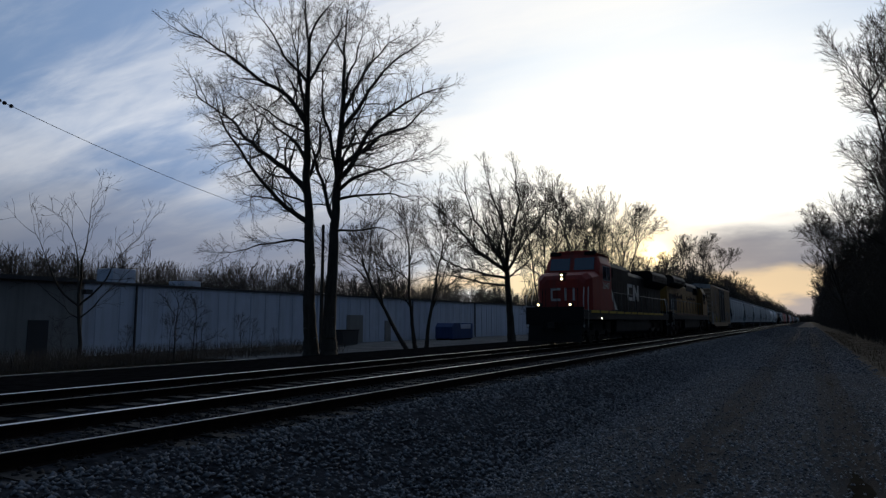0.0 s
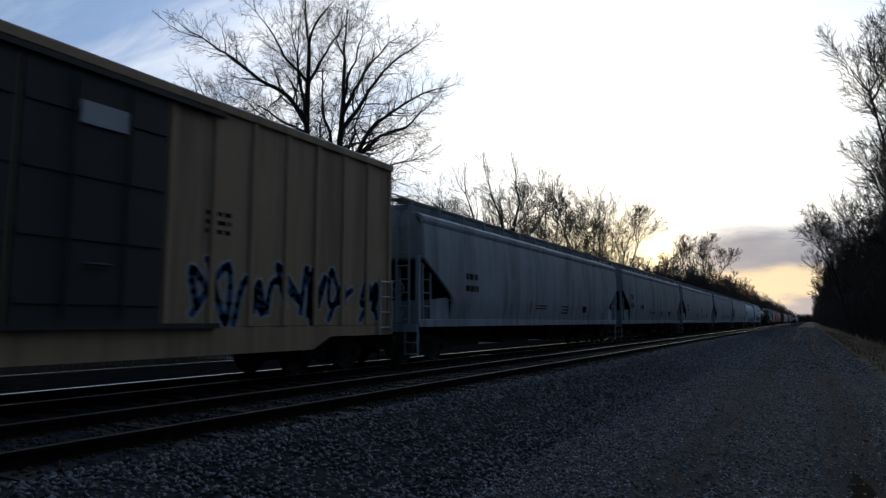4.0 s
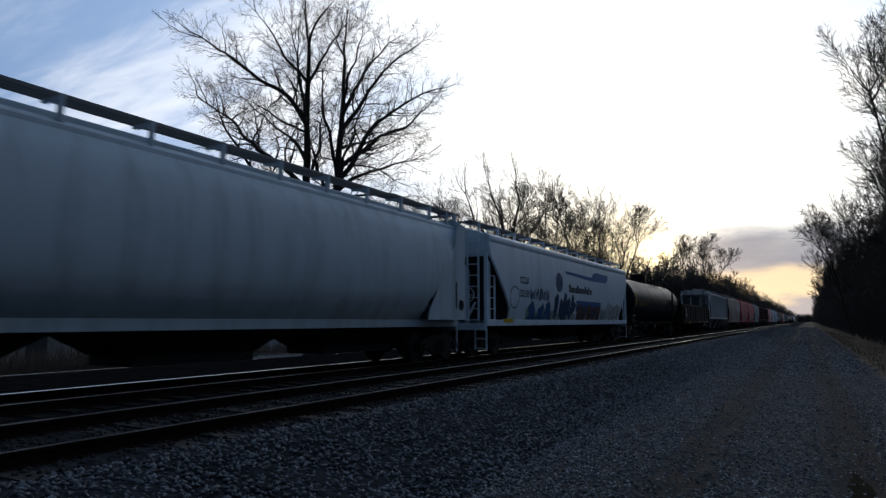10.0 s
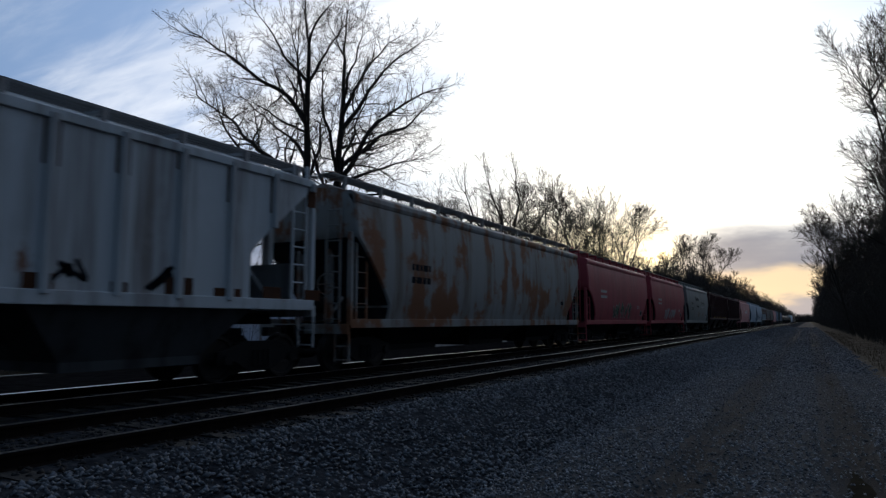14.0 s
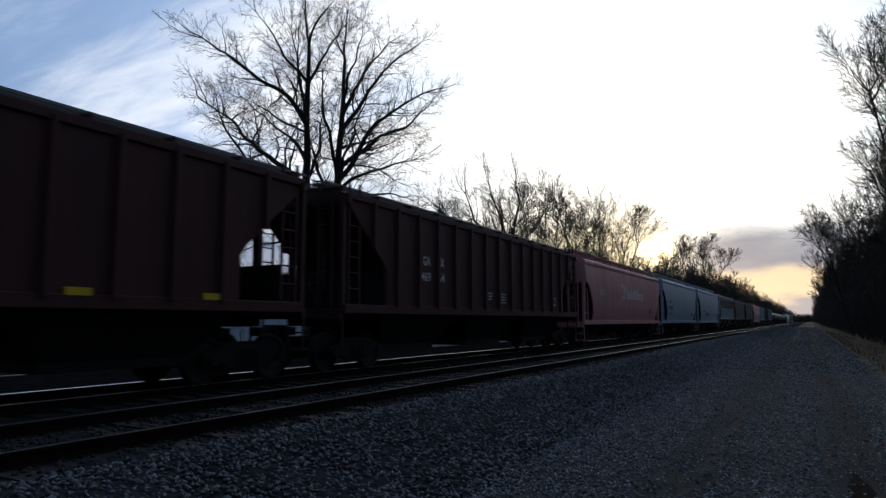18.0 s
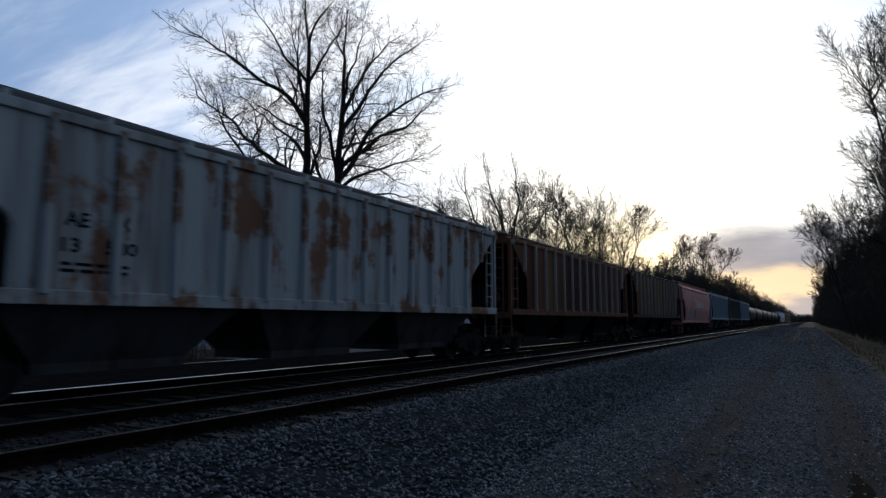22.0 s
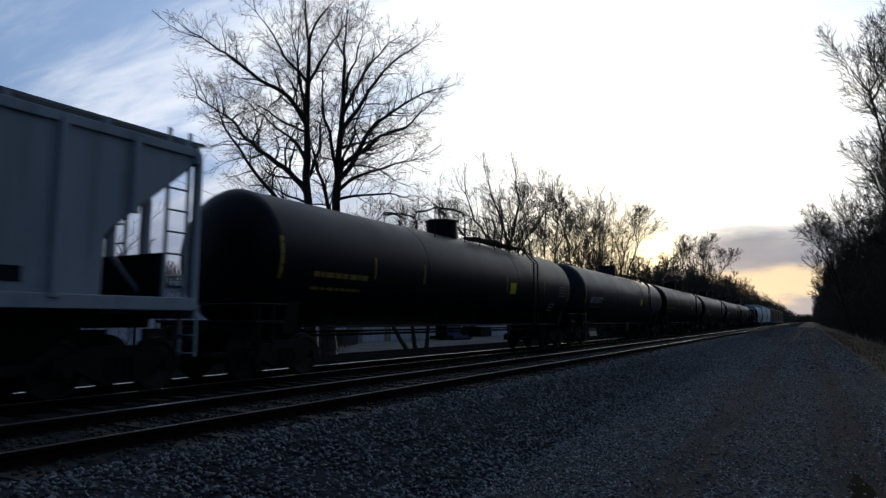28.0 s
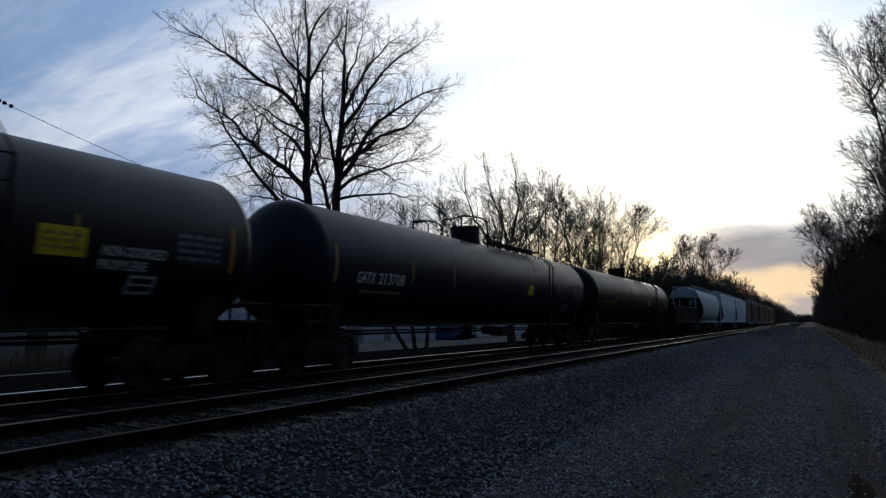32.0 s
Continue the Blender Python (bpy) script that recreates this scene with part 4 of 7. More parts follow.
def locomotive(label, hood, cab, front, roof_mat, deck, length=22.6, lights=True, tail=1.1, ahead=0.0, cab_top=4.72, band=3.4, wing=5.6, nose_top=3.52):
    loco = thing("locomotive", label, "locomotive", "locomotives of the freight train")
    h = length / 2 - 0.45
    part("frame", Shape().span((-1.5, -h, 1.14), (1.5, h, 1.62)), M_BLACK, loco, bevel=0.02)
    for side in (-1, 1):
        for k in range(11):
            y = -h + 1.2 + (2 * h - 3.2) * k / 11
            part("sill_stripe", Shape().span((side * 1.49, y, 1.48), (side * 1.506, y + (2 * h - 3.2) / 11 - 0.25, 1.60)), deck, loco, "yellow reflective sill stripe")
    part("fuel_tank", Shape().prism([(-1.35, 0.45), (-1.1, 0.22), (1.1, 0.22), (1.35, 0.45), (1.4, 1.3), (-1.4, 1.3)], 1, -4.4, 4.3), M_BLACK, loco, bevel=0.04)
    part("air_reservoir", Shape().cyl((1.3, -2.6, 1.18), (1.3, 2.7, 1.18), 0.16, 12), M_BLACK, loco, smooth=True)
    # wide nose and cab
    g = h + ahead
    s = Shape()
    rings = []
    for y, z, w in ((-g + 1.22, nose_top - 0.34, 1.08), (-g + 1.30, nose_top - 0.14, 1.24), (-g + 1.62, nose_top, 1.46), (-g + 2.82, nose_top + 0.16, 1.5)):
        rings.append([(w, y, 1.62), (w, y, z - 0.25), (w - 0.25, y, z), (-w + 0.25, y, z), (-w, y, z - 0.25), (-w, y, 1.62)])
    part("nose", s.loft(rings), front, loco, "red nose", bevel=0.03)
    rings = []
    for y, z, w in ((-g + 2.80, nose_top + 0.15, 1.5), (-g + 3.10, cab_top - 0.16, 1.5), (-g + 3.24, cab_top, 1.5), (-g + 5.15, cab_top, 1.5)):
        rings.append([(w, y, 1.62), (w, y, min(z, cab_top - 0.62)), (w - 0.22, y, z - 0.08), (w - 0.7, y, z + 0.06), (-w + 0.7, y, z + 0.06), (-w + 0.22, y, z - 0.08), (-w, y, min(z, cab_top - 0.62)), (-w, y, 1.62)])
    part("cab", Shape().loft(rings), cab, loco, bevel=0.02)
    part("cab_roof", Shape().prism([(-1.4, cab_top - 0.12), (-0.8, cab_top + 0.10), (0.8, cab_top + 0.10), (1.4, cab_top - 0.12), (1.3, cab_top - 0.16), (-1.3, cab_top - 0.16)], 1, -g + 3.1, -g + 5.2), cab if lights else roof_mat, loco)
    for x0, x1 in ((-1.2, -0.12), (0.12, 1.2)):
        d = Shape()
        d.add([(x0, -g + 2.825, nose_top + 0.24), (x1, -g + 2.825, nose_top + 0.24), (x1, -g + 3.030, cab_top - 0.30), (x0, -g + 3.030, cab_top - 0.30), (x0, -g + 2.950, nose_top + 0.24), (x1, -g + 2.950, nose_top + 0.24), (x1, -g + 3.150, cab_top - 0.30), (x0, -g + 3.150, cab_top - 0.30)], [(0, 1, 2, 3), (7, 6, 5, 4), (0, 4, 5, 1), (1, 5, 6, 2), (2, 6, 7, 3), (3, 7, 4, 0)])
        d.v = [(a, b - 0.03, c) for a, b, c in d.v]
        part("windshield", d, M_GLASS, loco, "dark windscreen pane")
    for side in (-1, 1):
        for y0, y1 in ((-g + 3.45, -g + 4.1), (-g + 4.22, -g + 4.85)):
            pane = part("side_window", Shape().span((side * 1.48, y0, cab_top - 1.46), (side * 1.512, y1, cab_top - 0.76)), M_GLASS, loco)
            part("window_frame", Shape().span((side * 1.49, y0 - 0.05, cab_top - 1.51), (side * 1.506, y0, cab_top - 0.71)).span((side * 1.49, y1, cab_top - 1.51), (side * 1.506, y1 + 0.05, cab_top - 0.71)).span((side * 1.49, y0, cab_top - 0.76), (side * 1.506, y1, cab_top - 0.71)).span((side * 1.49, y0, cab_top - 1.51), (side * 1.506, y1, cab_top - 1.46)), M_GALV, pane, "pale metal window frame")
        if not lights:
            part("sun_visor", Shape().prism([(side * 1.5, cab_top - 0.68), (side * 1.78, cab_top - 0.80), (side * 1.78, cab_top - 0.78), (side * 1.5, cab_top - 0.64)], 1, -g + 3.4, -g + 4.9), roof_mat, loco)
        part("cab_door", Shape().span((side * 0.6 - 0.33, -g + 5.15, 1.65), (side * 0.6 + 0.33, -g + 5.19, 3.7)), cab, loco)
        part("number_board", Shape().span((side * 0.95 - 0.3, -g + 3.14, cab_top - 0.14), (side * 0.95 + 0.3, -g + 3.04, cab_top + 0.04)), M_INK, loco)
        part("mirror", Shape().span((side * 1.55, -g + 3.35, 3.35), (side * 1.68, -g + 3.39, 3.7)), M_INK, loco)
    # long hood with doors, radiators at its end
    part("hood", Shape().prism([(-0.95, 1.62), (0.95, 1.62), (0.95, 3.95), (0.72, 4.2), (-0.72, 4.2), (-0.95, 3.95)], 1, -h + 4.7 - ahead, h - tail), hood, loco, bevel=0.02)
    part("hood_roof", Shape().prism([(-0.7, 4.19), (0.7, 4.19), (0.5, 4.28), (-0.5, 4.28)], 1, 0.3, h - 5.6), roof_mat, loco)
    part("tall_hood", Shape().prism([(-0.97, band), (0.97, band), (1.0, 4.2), (0.8, 4.48), (-0.8, 4.48), (-1.0, 4.2)], 1, -h + 4.7 - ahead, 0.3), roof_mat, loco, bevel=0.02)
    n = 15
    for side in (-1, 1):
        for k in range(n):
            y = -h + 5.3 + (2 * h - 11.6) * k / n
            w = (2 * h - 11.6) / n - 0.07
            d = part("hood_door", cached((label, "door", side, round(w, 3)), lambda: Shape().span((side * 0.945, 0, 1.75), (side * 0.972, w, 3.45)).mesh("hood_door", hood)), hood, loco)
            d.location = (0, y, 0)
        part("dynamic_brake_grille", Shape().span((side * 0.93, -h + 5.2, 3.5), (side * 1.03, -h + 7.3, 4.15)), M_INK, loco, bevel=0.02)
        for k in range(12):
            part("louvre", cached(("louvre", side), lambda: Shape().box((side * 1.04, 0, 3.82), (0.03, 0.16, 0.5), (0, 0, 20)).mesh("louvre", M_BLACK)), M_BLACK, loco).location = (0, -h + 5.35 + 0.165 * k, 0)
    part("radiator_housing", Shape().prism([(-0.95, band + 0.02), (0.95, band + 0.02), (1.5, 3.85 + 0.5 * (band - 3.4)), (1.5, 4.35), (1.35, 4.58), (-1.35, 4.58), (-1.5, 4.35), (-1.5, 3.85 + 0.5 * (band - 3.4))], 1, h - wing, h - tail - 0.04), roof_mat, loco, bevel=0.02)
    for side in (-1, 1):
        for k in range(9):
            part("radiator_grille", cached(("radiator", side), lambda: Shape().span((side * 1.495, 0, 4.06), (side * 1.512, 0.38, 4.3)).mesh("radiator_grille", M_BLACK)), M_BLACK, loco).location = (0, h - wing + 0.2 + 0.46 * k, 0)
        for k in range(7):
            part("air_intake", cached(("intake", side), lambda: Shape().span((side * 0.945, 0, 1.9), (side * 0.97, 0.42, 3.2)).mesh("air_intake", M_BLACK)), M_BLACK, loco).location = (0, h - 5.3 + 0.5 * k, 0)
    for y in (0.8, 2.6):
        part("exhaust_stack", Shape().span((-0.35, y, 4.3), (0.35, y + 1.2, 4.52)), M_INK, loco, bevel=0.03)
    part("horn", Shape().cyl((0.2, -h + 5.2, 4.45), (0.2, -h + 4.7, 4.45), 0.07, 8).cyl((0.2, -h + 5.2, 4.3), (0.2, -h + 5.2, 4.45), 0.05, 6), M_INK, loco)
    part("air_conditioner", Shape().span((-0.6, -g + 3.8, cab_top + 0.08), (0.6, -g + 4.8, cab_top + 0.18)), roof_mat, loco, bevel=0.03)
    # walkway handrails
    for side in (-1, 1):
        pts = [(-h + 0.5 + (2 * h - 1.0) * k / 12) for k in range(13)]
        for y in pts[3:]:
            part("stanchion", cached(("stanchion", side), lambda: Shape().tube([(side * 1.46, 0, 1.6), (side * 1.46, 0, 2.65)], 0.02, 5).mesh("stanchion", M_GALV)), M_GALV, loco).location = (0, y, 0)
        part("handrail", Shape().tube([(side * 1.46, y, 2.65) for y in pts[3:]], 0.022, 5), M_GALV, loco, "pale steel handrail")
        for sign in (-1, 1):
            s = Shape()
            s.tube([(side * 1.48, sign * (h + 0.02), 0.75), (side * 1.48, sign * (h + 0.02), 2.2), (side * 1.40, sign * (h - 0.35), 2.7)], 0.024, 5)
            s.tube([(side * 1.48, sign * (h - 0.72), 0.75), (side * 1.48, sign * (h - 0.72), 2.1), (side * 1.42, sign * (h - 1.0), 2.75)], 0.024, 5)
            part("step_rail", s, M_WHITE, loco, "white grab rail")
            s = Shape()
            for k in range(4):
                s.span((side * 1.0, sign * (h - 0.68), 0.42 + 0.3 * k), (side * 1.5, sign * (h - 0.05), 0.45 + 0.3 * k))
            s.span((side * 0.98, sign * (h - 0.7), 0.4), (side * 1.0, sign * (h - 0.02), 1.4))
            part("steps", s, M_BLACK, loco)
    for sign in (-1, 1):
        part("end_plate", Shape().span((-1.5, sign * h, 0.9), (1.5, sign * (h + 0.05), 1.75)), M_BLACK, loco, bevel=0.015)
        part("snow_plough", Shape().prism([(sign * (h - 0.1), 0.95), (sign * (h + 0.02), 0.9), (sign * (h + 0.18), 0.06), (sign * (h + 0.02), 0.04), (sign * (h - 0.1), 0.5)], 0, -1.35, 1.35), M_BLACK, loco)
        c = part("coupler", cached(("coupler", sign), lambda: coupler_mesh(sign)), M_WHEEL, loco)
        c.location = (0, sign * (h - 0.15), 0.05)
        for x in (-1.2, -0.45, 0.6):
            part("end_handrail", Shape().tube([(x, sign * (h + 0.03), 1.75), (x, sign * (h + 0.03), 2.65), (x + 0.6, sign * (h + 0.03), 2.65), (x + 0.6, sign * (h + 0.03), 1.75)], 0.02, 5), M_INK, loco)
        for x in (-0.6, -0.4, 0.4, 0.6):
            part("air_hose", Shape().tube([(x, sign * (h + 0.06), 1.1), (x, sign * (h + 0.2), 0.7), (x, sign * (h + 0.1), 0.5)], 0.025, 5), M_INK, loco)
        loco_bogie(loco, sign * (h - 3.35))
    if lights:
        for x in (-0.82, 0.82):
            part("ditch_light", Shape().cyl((x, -h + 0.1, 1.86), (x, -h - 0.06, 1.86), 0.06, 14), M_LAMP, loco, "lit ditch light")
            part("ditch_light_hood", Shape().loft([[(x + r * math.cos(2 * math.pi * k / 14), y, 1.86 + r * math.sin(2 * math.pi * k / 14)) for k in range(14)] for y, r in ((-h - 0.05, 0.13), (-h + 0.14, 0.13))]), M_INK, loco)
        for z in (3.20, 3.40):
            part("headlight", Shape().cyl((0, -h + 1.5, z), (0, -h + 1.12, z), 0.06, 14), M_LAMP, loco, "lit headlight")
        part("headlight_box", Shape().span((-0.15, -h + 1.17, 3.08), (0.15, -h + 1.9, 3.54)), M_INK, loco, bevel=0.02)
        part("step_light", Shape().box((1.52, -h + 2.9, 1.2), (0.03, 0.05, 0.05)), M_MARKER, loco)
    return loco, h


# ---- the train: front coupling and rear coupling of each vehicle, metres along it ----
TRAIN = []


def couple(car, front, rear, turned=False):
    TRAIN.append((car, (front + rear) / 2, turned))


CURVED = (1.42, 1.50, 1.555, 1.575, 1.58, 1.575, 1.555, 1.52, 1.46)
FLAT = (1.46, 1.46, 1.46)
ROUND = (1.05, 1.38, 1.53, 1.585, 1.585, 1.555, 1.48, 1.36, 1.10)

DULL_YELLOW = plain("dull_yellow_stripe", (0.42, 0.29, 0.03), 0.6)
RED_NOSE = paint("red_loco_paint", (0.24, 0.024, 0.016), 0.5, 0.45, 0.0, 1.0, gloss=0.3)
BLACK_HOOD = paint("black_loco_paint", (0.004, 0.004, 0.006), 0.6, 0.3, 0.0, 2.0, dirt_rgb=(0.010, 0.009, 0.009), gloss=0.08)
loco, LH = locomotive("red, black and white diesel locomotive with lit headlights", BLACK_HOOD, RED_NOSE, RED_NOSE, BLACK_HOOD, DULL_YELLOW, tail=0.1)
couple(loco, 29.9, 53.1)
# white wedge behind the cab, rounded monogram strokes on nose and hood
decal(loco, "white_wedge", M_WHITE, -5.25, -3.36, 2.5, 3.42, 0.977, "white slanted panel", [(0, 1), (0.56, 1), (1, 0), (0.40, 0)])
decal(loco, "white_wedge", M_WHITE, -3.8, -2.5, 1.72, 2.5, 0.977, "white slanted panel", [(0, 1), (0.34, 1), (1, 0), (0.6, 0)])
decal(loco, "white_wedge", M_WHITE, -5.25, -4.19, 3.42, 4.1, 1.004, "white slanted panel", [(0, 1), (0.55, 1), (1, 0), (0, 0)])
decal(loco, "red_panel", RED_NOSE, -6.12, -2.9, 1.70, 3.42, 0.975, "red panel behind the cab", [(0, 0), (1, 0), (0.33, 1), (0, 1)])
decal(loco, "red_panel", RED_NOSE, -6.12, -5.25, 3.42, 4.1, 1.002, "red panel behind the cab")


def monogram(car, y, z, x, w, hgt, mat):
    """Two rounded strokes of a painted monogram."""
    s = Shape()
    for a, b in (((0.0, 0.12), (0.1, 0.88)), ((0.0, 0.8), (0.42, 1.0)), ((0.0, 0.0), (0.42, 0.2)), ((0.5, 0.0), (0.62, 1.0)), ((0.88, 0.0), (1.0, 1.0))):
        s.span((x - 0.01, y + a[0] * w, z + a[1] * hgt), (x + 0.006, y + b[0] * w, z + b[1] * hgt))
    s.add([(x + 0.006, y + 0.5 * w, z + hgt), (x + 0.006, y + 0.64 * w, z + hgt), (x + 0.006, y + w, z), (x + 0.006, y + 0.86 * w, z)], [(0, 3, 2, 1)])
    return part("monogram", s, mat, car, "white rounded monogram")


monogram(loco, 0.1, 2.37, 0.977, 3.05, 1.05, M_WHITE)
s = Shape()
for a, b in (((-0.62, 2.1), (-0.52, 2.72)), ((-0.62, 2.62), (-0.1, 2.74)), ((-0.62, 2.08), (-0.1, 2.2)), ((0.12, 2.1), (0.22, 2.74)), ((0.55, 2.1), (0.65, 2.74))):
    s.span((a[0], -LH + 1.20, a[1]), (b[0], -LH + 1.28, b[1]))
part("nose_monogram", s, M_WHITE, loco, "white rounded monogram on the nose")
lettering("fleet_number", "2647", M_WHITE, loco, -LH + 3.35, 2.78, 1.506, 0.50, 1.35, "white painted fleet number")

YELLOW_HOOD = paint("yellow_loco_paint", (0.22, 0.115, 0.022), 0.55, 0.8, 0.0, 5.0, dirt_rgb=(0.02, 0.017, 0.014), gloss=0.3)
GREY_ROOF = paint("grey_loco_roof", (0.018, 0.016, 0.017), 0.6, 0.4, 0.0, 6.0)
DULL_RED = plain("dull_red_stripe", (0.06, 0.014, 0.01), 0.6)
second, H2 = locomotive("dirty yellow and grey diesel locomotive running backwards", YELLOW_HOOD, YELLOW_HOOD, YELLOW_HOOD, GREY_ROOF, DULL_RED, length=22.9, lights=False, ahead=0.62, cab_top=4.36, band=3.72, wing=6.9, nose_top=3.2)
second.scale = (1, 1, 1.045)
couple(second, 53.1, 76.75, True)

TAN = paint("tan_boxcar", (0.36, 0.255, 0.165), 0.6, 0.45, 0.12, 3.0)
DOOR = paint("black_doors", (0.05, 0.048, 0.046), 0.5, 0.4, 0.1, 4.0)
GALV_ROOF = paint("galvanised_sheet", (0.42, 0.43, 0.45), 0.45, 0.35, 0.1, 5.0, 0.3)
box = boxcar("boxcar", "tan high boxcar with dark doors and graffiti", 20.9, TAN, DOOR, GALV_ROOF)
couple(box, 76.8, 97.7)

GREYS = [paint("grey_hopper_paint", (0.285 + d, 0.335 + d, 0.37 + d), 0.65, 0.55, 0.02, 7.0 + 11 * k) for k, d in enumerate((0.0, -0.02, 0.02, -0.03, 0.01))]
for (f, r), m in zip(((97.7, 120.3), (120.3, 141.1), (141.1, 162.7), (162.7, 183.8), (183.8, 205.6)), GREYS):
    couple(hopper("covered_hopper", "light grey smooth-sided covered hopper streaked with grime", r - f, m, CURVED, 4.05, knee=2.8, cut=1.75, curve=1.0, bays=4, hatch=(0.8, 0.17), webs=True), f, r)
PALE = paint("pale_grey_hopper", (0.43, 0.50, 0.55), 0.58, 0.25, 0.0, 60.0)
couple(hopper("covered_hopper", "pale grey rounded covered hopper", 20.8, PALE, ROUND, 4.05, knee=4.0, cut=2.3, curve=0.95, bays=3), 205.6, 226.4)
# flat end shrouds with round holes
shrouded = TRAIN[-1][0]
for sign in (-1, 1):
    for side in (-1, 1):
        plate = part("end_shroud", Shape().prism([(sign * y, z) for y, z in ((9.45, 1.1), (7.2, 1.1), (7.28, 1.37), (8.78, 3.37), (8.93, 4.0), (9.45, 4.08))], 0, side * 1.47, side * 1.50), PALE, shrouded, "flat steel end shroud")
        part("hole", Shape().cyl((side * 1.495, sign * 9.2, 1.55), (side * 1.506, sign * 9.2, 1.55), 0.17, 16), M_INK, plate, "dark round opening")
        part("slot", Shape().span((side * 1.495, sign * 8.92, 1.45), (side * 1.506, sign * 8.84, 2.25)), M_INK, plate)
    part("end_plate", Shape().prism([(-1.5, 1.1), (1.5, 1.1), (1.5, 4.05), (1.1, 4.3), (-1.1, 4.3), (-1.5, 4.05)], 1, sign * 9.44, sign * 9.48), PALE, shrouded, bevel=0.01)
WHITE_H = paint("white_hopper_paint", (0.54, 0.63, 0.71), 0.45, 0.2, 0.0, 70.0)
couple(hopper("covered_hopper", "white covered hopper with blue emblem and graffiti", 20.6, WHITE_H, CURVED, 4.0, knee=3.3, cut=1.7, curve=1.05, bays=3), 226.4, 247.2)
TANKBLACK = [paint("black_tank_paint", rgb, 0.40, 0.3, 0.0, 80.0 + 5 * k, dirt_rgb=(0.007, 0.007, 0.008), gloss=g) for k, (rgb, g) in enumerate((((0.0045, 0.0055, 0.010), 0.10), ((0.017, 0.021, 0.033), 0.14), ((0.013, 0.010, 0.009), 0.12), ((0.006, 0.006, 0.008), 0.22), ((0.009, 0.012, 0.022), 0.12), ((0.013, 0.012, 0.013), 0.12)))]
couple(tank("tank_wagon", "short black tank wagon with a domed top", 17.7, TANKBLACK[0], 1.48, 2.42)[0], 247.4, 265.1)
DARKGON = paint("dark_gondola_paint", (0.009, 0.0085, 0.009), 0.7, 0.4, 0.08, 90.0, dirt_rgb=(0.014, 0.011, 0.010), gloss=0.1)
couple(gondola("gondola_wagon", "black open gondola with ribbed sides", 18.4, DARKGON, 2.5), 264.9, 283.3)
# outlet bays of the pale ribbed hoppers, much darker than their sides
BAYGREY = paint("dark_bay_paint", (0.075, 0.08, 0.085), 0.75, 0.7, 0.1, 95.0, dirt_rgb=(0.02, 0.018, 0.017), gloss=0.1)
# slope sheets of the next hopper, greyer than its sides
SLOPEGREY = paint("grey_slope_paint", (0.22, 0.235, 0.245), 0.75, 0.6, 0.1, 97.0, gloss=0.1)
DIRTYWHITE = paint("dirty_white_hopper", (0.50, 0.53, 0.55), 0.55, 0.75, 0.42, 100.0, dirt_rgb=(0.10, 0.055, 0.032))
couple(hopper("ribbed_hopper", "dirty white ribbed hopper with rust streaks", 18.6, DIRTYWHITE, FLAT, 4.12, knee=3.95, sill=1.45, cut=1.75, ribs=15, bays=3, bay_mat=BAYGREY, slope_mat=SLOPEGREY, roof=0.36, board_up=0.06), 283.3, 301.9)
RUSTY = paint("rusty_hopper_paint", (0.29, 0.29, 0.28), 0.6, 0.75, 0.74, 110.0, dirt_rgb=(0.13, 0.075, 0.05))
couple(hopper("covered_hopper", "grey covered hopper with large brown rust patches", 18.8, RUSTY, CURVED, 4.15, knee=3.1, cut=1.5, curve=0.9, bays=3), 301.9, 320.7)
REDS = [paint("red_hopper_paint", (0.42, 0.085, 0.10), 0.5, 0.3, 0.0, 120.0 + 9 * k) for k in range(2)]
for (f, r), m in zip(((320.7, 335.6), (335.6, 350.5)), REDS):
    couple(hopper("covered_hopper", "short bright red covered hopper", r - f, m, CURVED, 4.1, knee=2.6, cut=1.35, curve=0.65, bays=2, hatch=(0.75, 0.16)), f, r)
LIGHTGREY = paint("light_grey_hopper", (0.225, 0.255, 0.25), 0.5, 0.35, 0.0, 140.0)
couple(hopper("covered_hopper", "short light grey covered hopper with dark lettering", 15.3, LIGHTGREY, CURVED, 4.1, knee=2.7, cut=1.35, curve=0.65, bays=2, hatch=(0.75, 0.16)), 350.5, 365.8)
BROWNS = [paint("dark_brown_hopper", (0.060, 0.020, 0.019), 0.65, 0.35, 0.0, 150.0 + 7 * k, dirt_rgb=(0.012, 0.010, 0.010), gloss=0.25) for k in range(2)]
for (f, r), m in zip(((365.8, 384.5), (384.5, 403.3)), BROWNS):
    couple(hopper("ribbed_hopper", "dark brown steel hopper with ribbed sides", r - f, m, FLAT, 4.1, knee=3.9, sill=1.4, cut=1.7, ribs=16, bays=3, roof=0.2, board_up=0.04, board_x=(0.7, 1.2)), f, r)
PINK = [paint("faded_red_hopper", (0.62, 0.29, 0.27), 0.55, 0.3, 0.0, 170.0 + 7 * k) for k in range(2)]
couple(hopper("covered_hopper", "faded pinkish-red covered hopper", 19.4, PINK[0], CURVED, 4.05, knee=3.0, cut=1.35, curve=0.6, bays=4, hatch=(0.75, 0.16)), 403.3, 422.7)
BLUEGREY = [paint("blue_grey_hopper", (0.35, 0.44, 0.515), 0.48, 0.2, 0.0, 190.0 + 7 * k) for k in range(2)]
for (f, r), m in zip(((422.7, 440.5), (440.5, 458.3)), BLUEGREY):
    couple(hopper("covered_hopper", "blue-grey smooth covered hopper", r - f, m, CURVED, 4.15, knee=3.4, cut=1.6, curve=0.7, bays=3, hatch=(0.7, 0.16)), f, r)
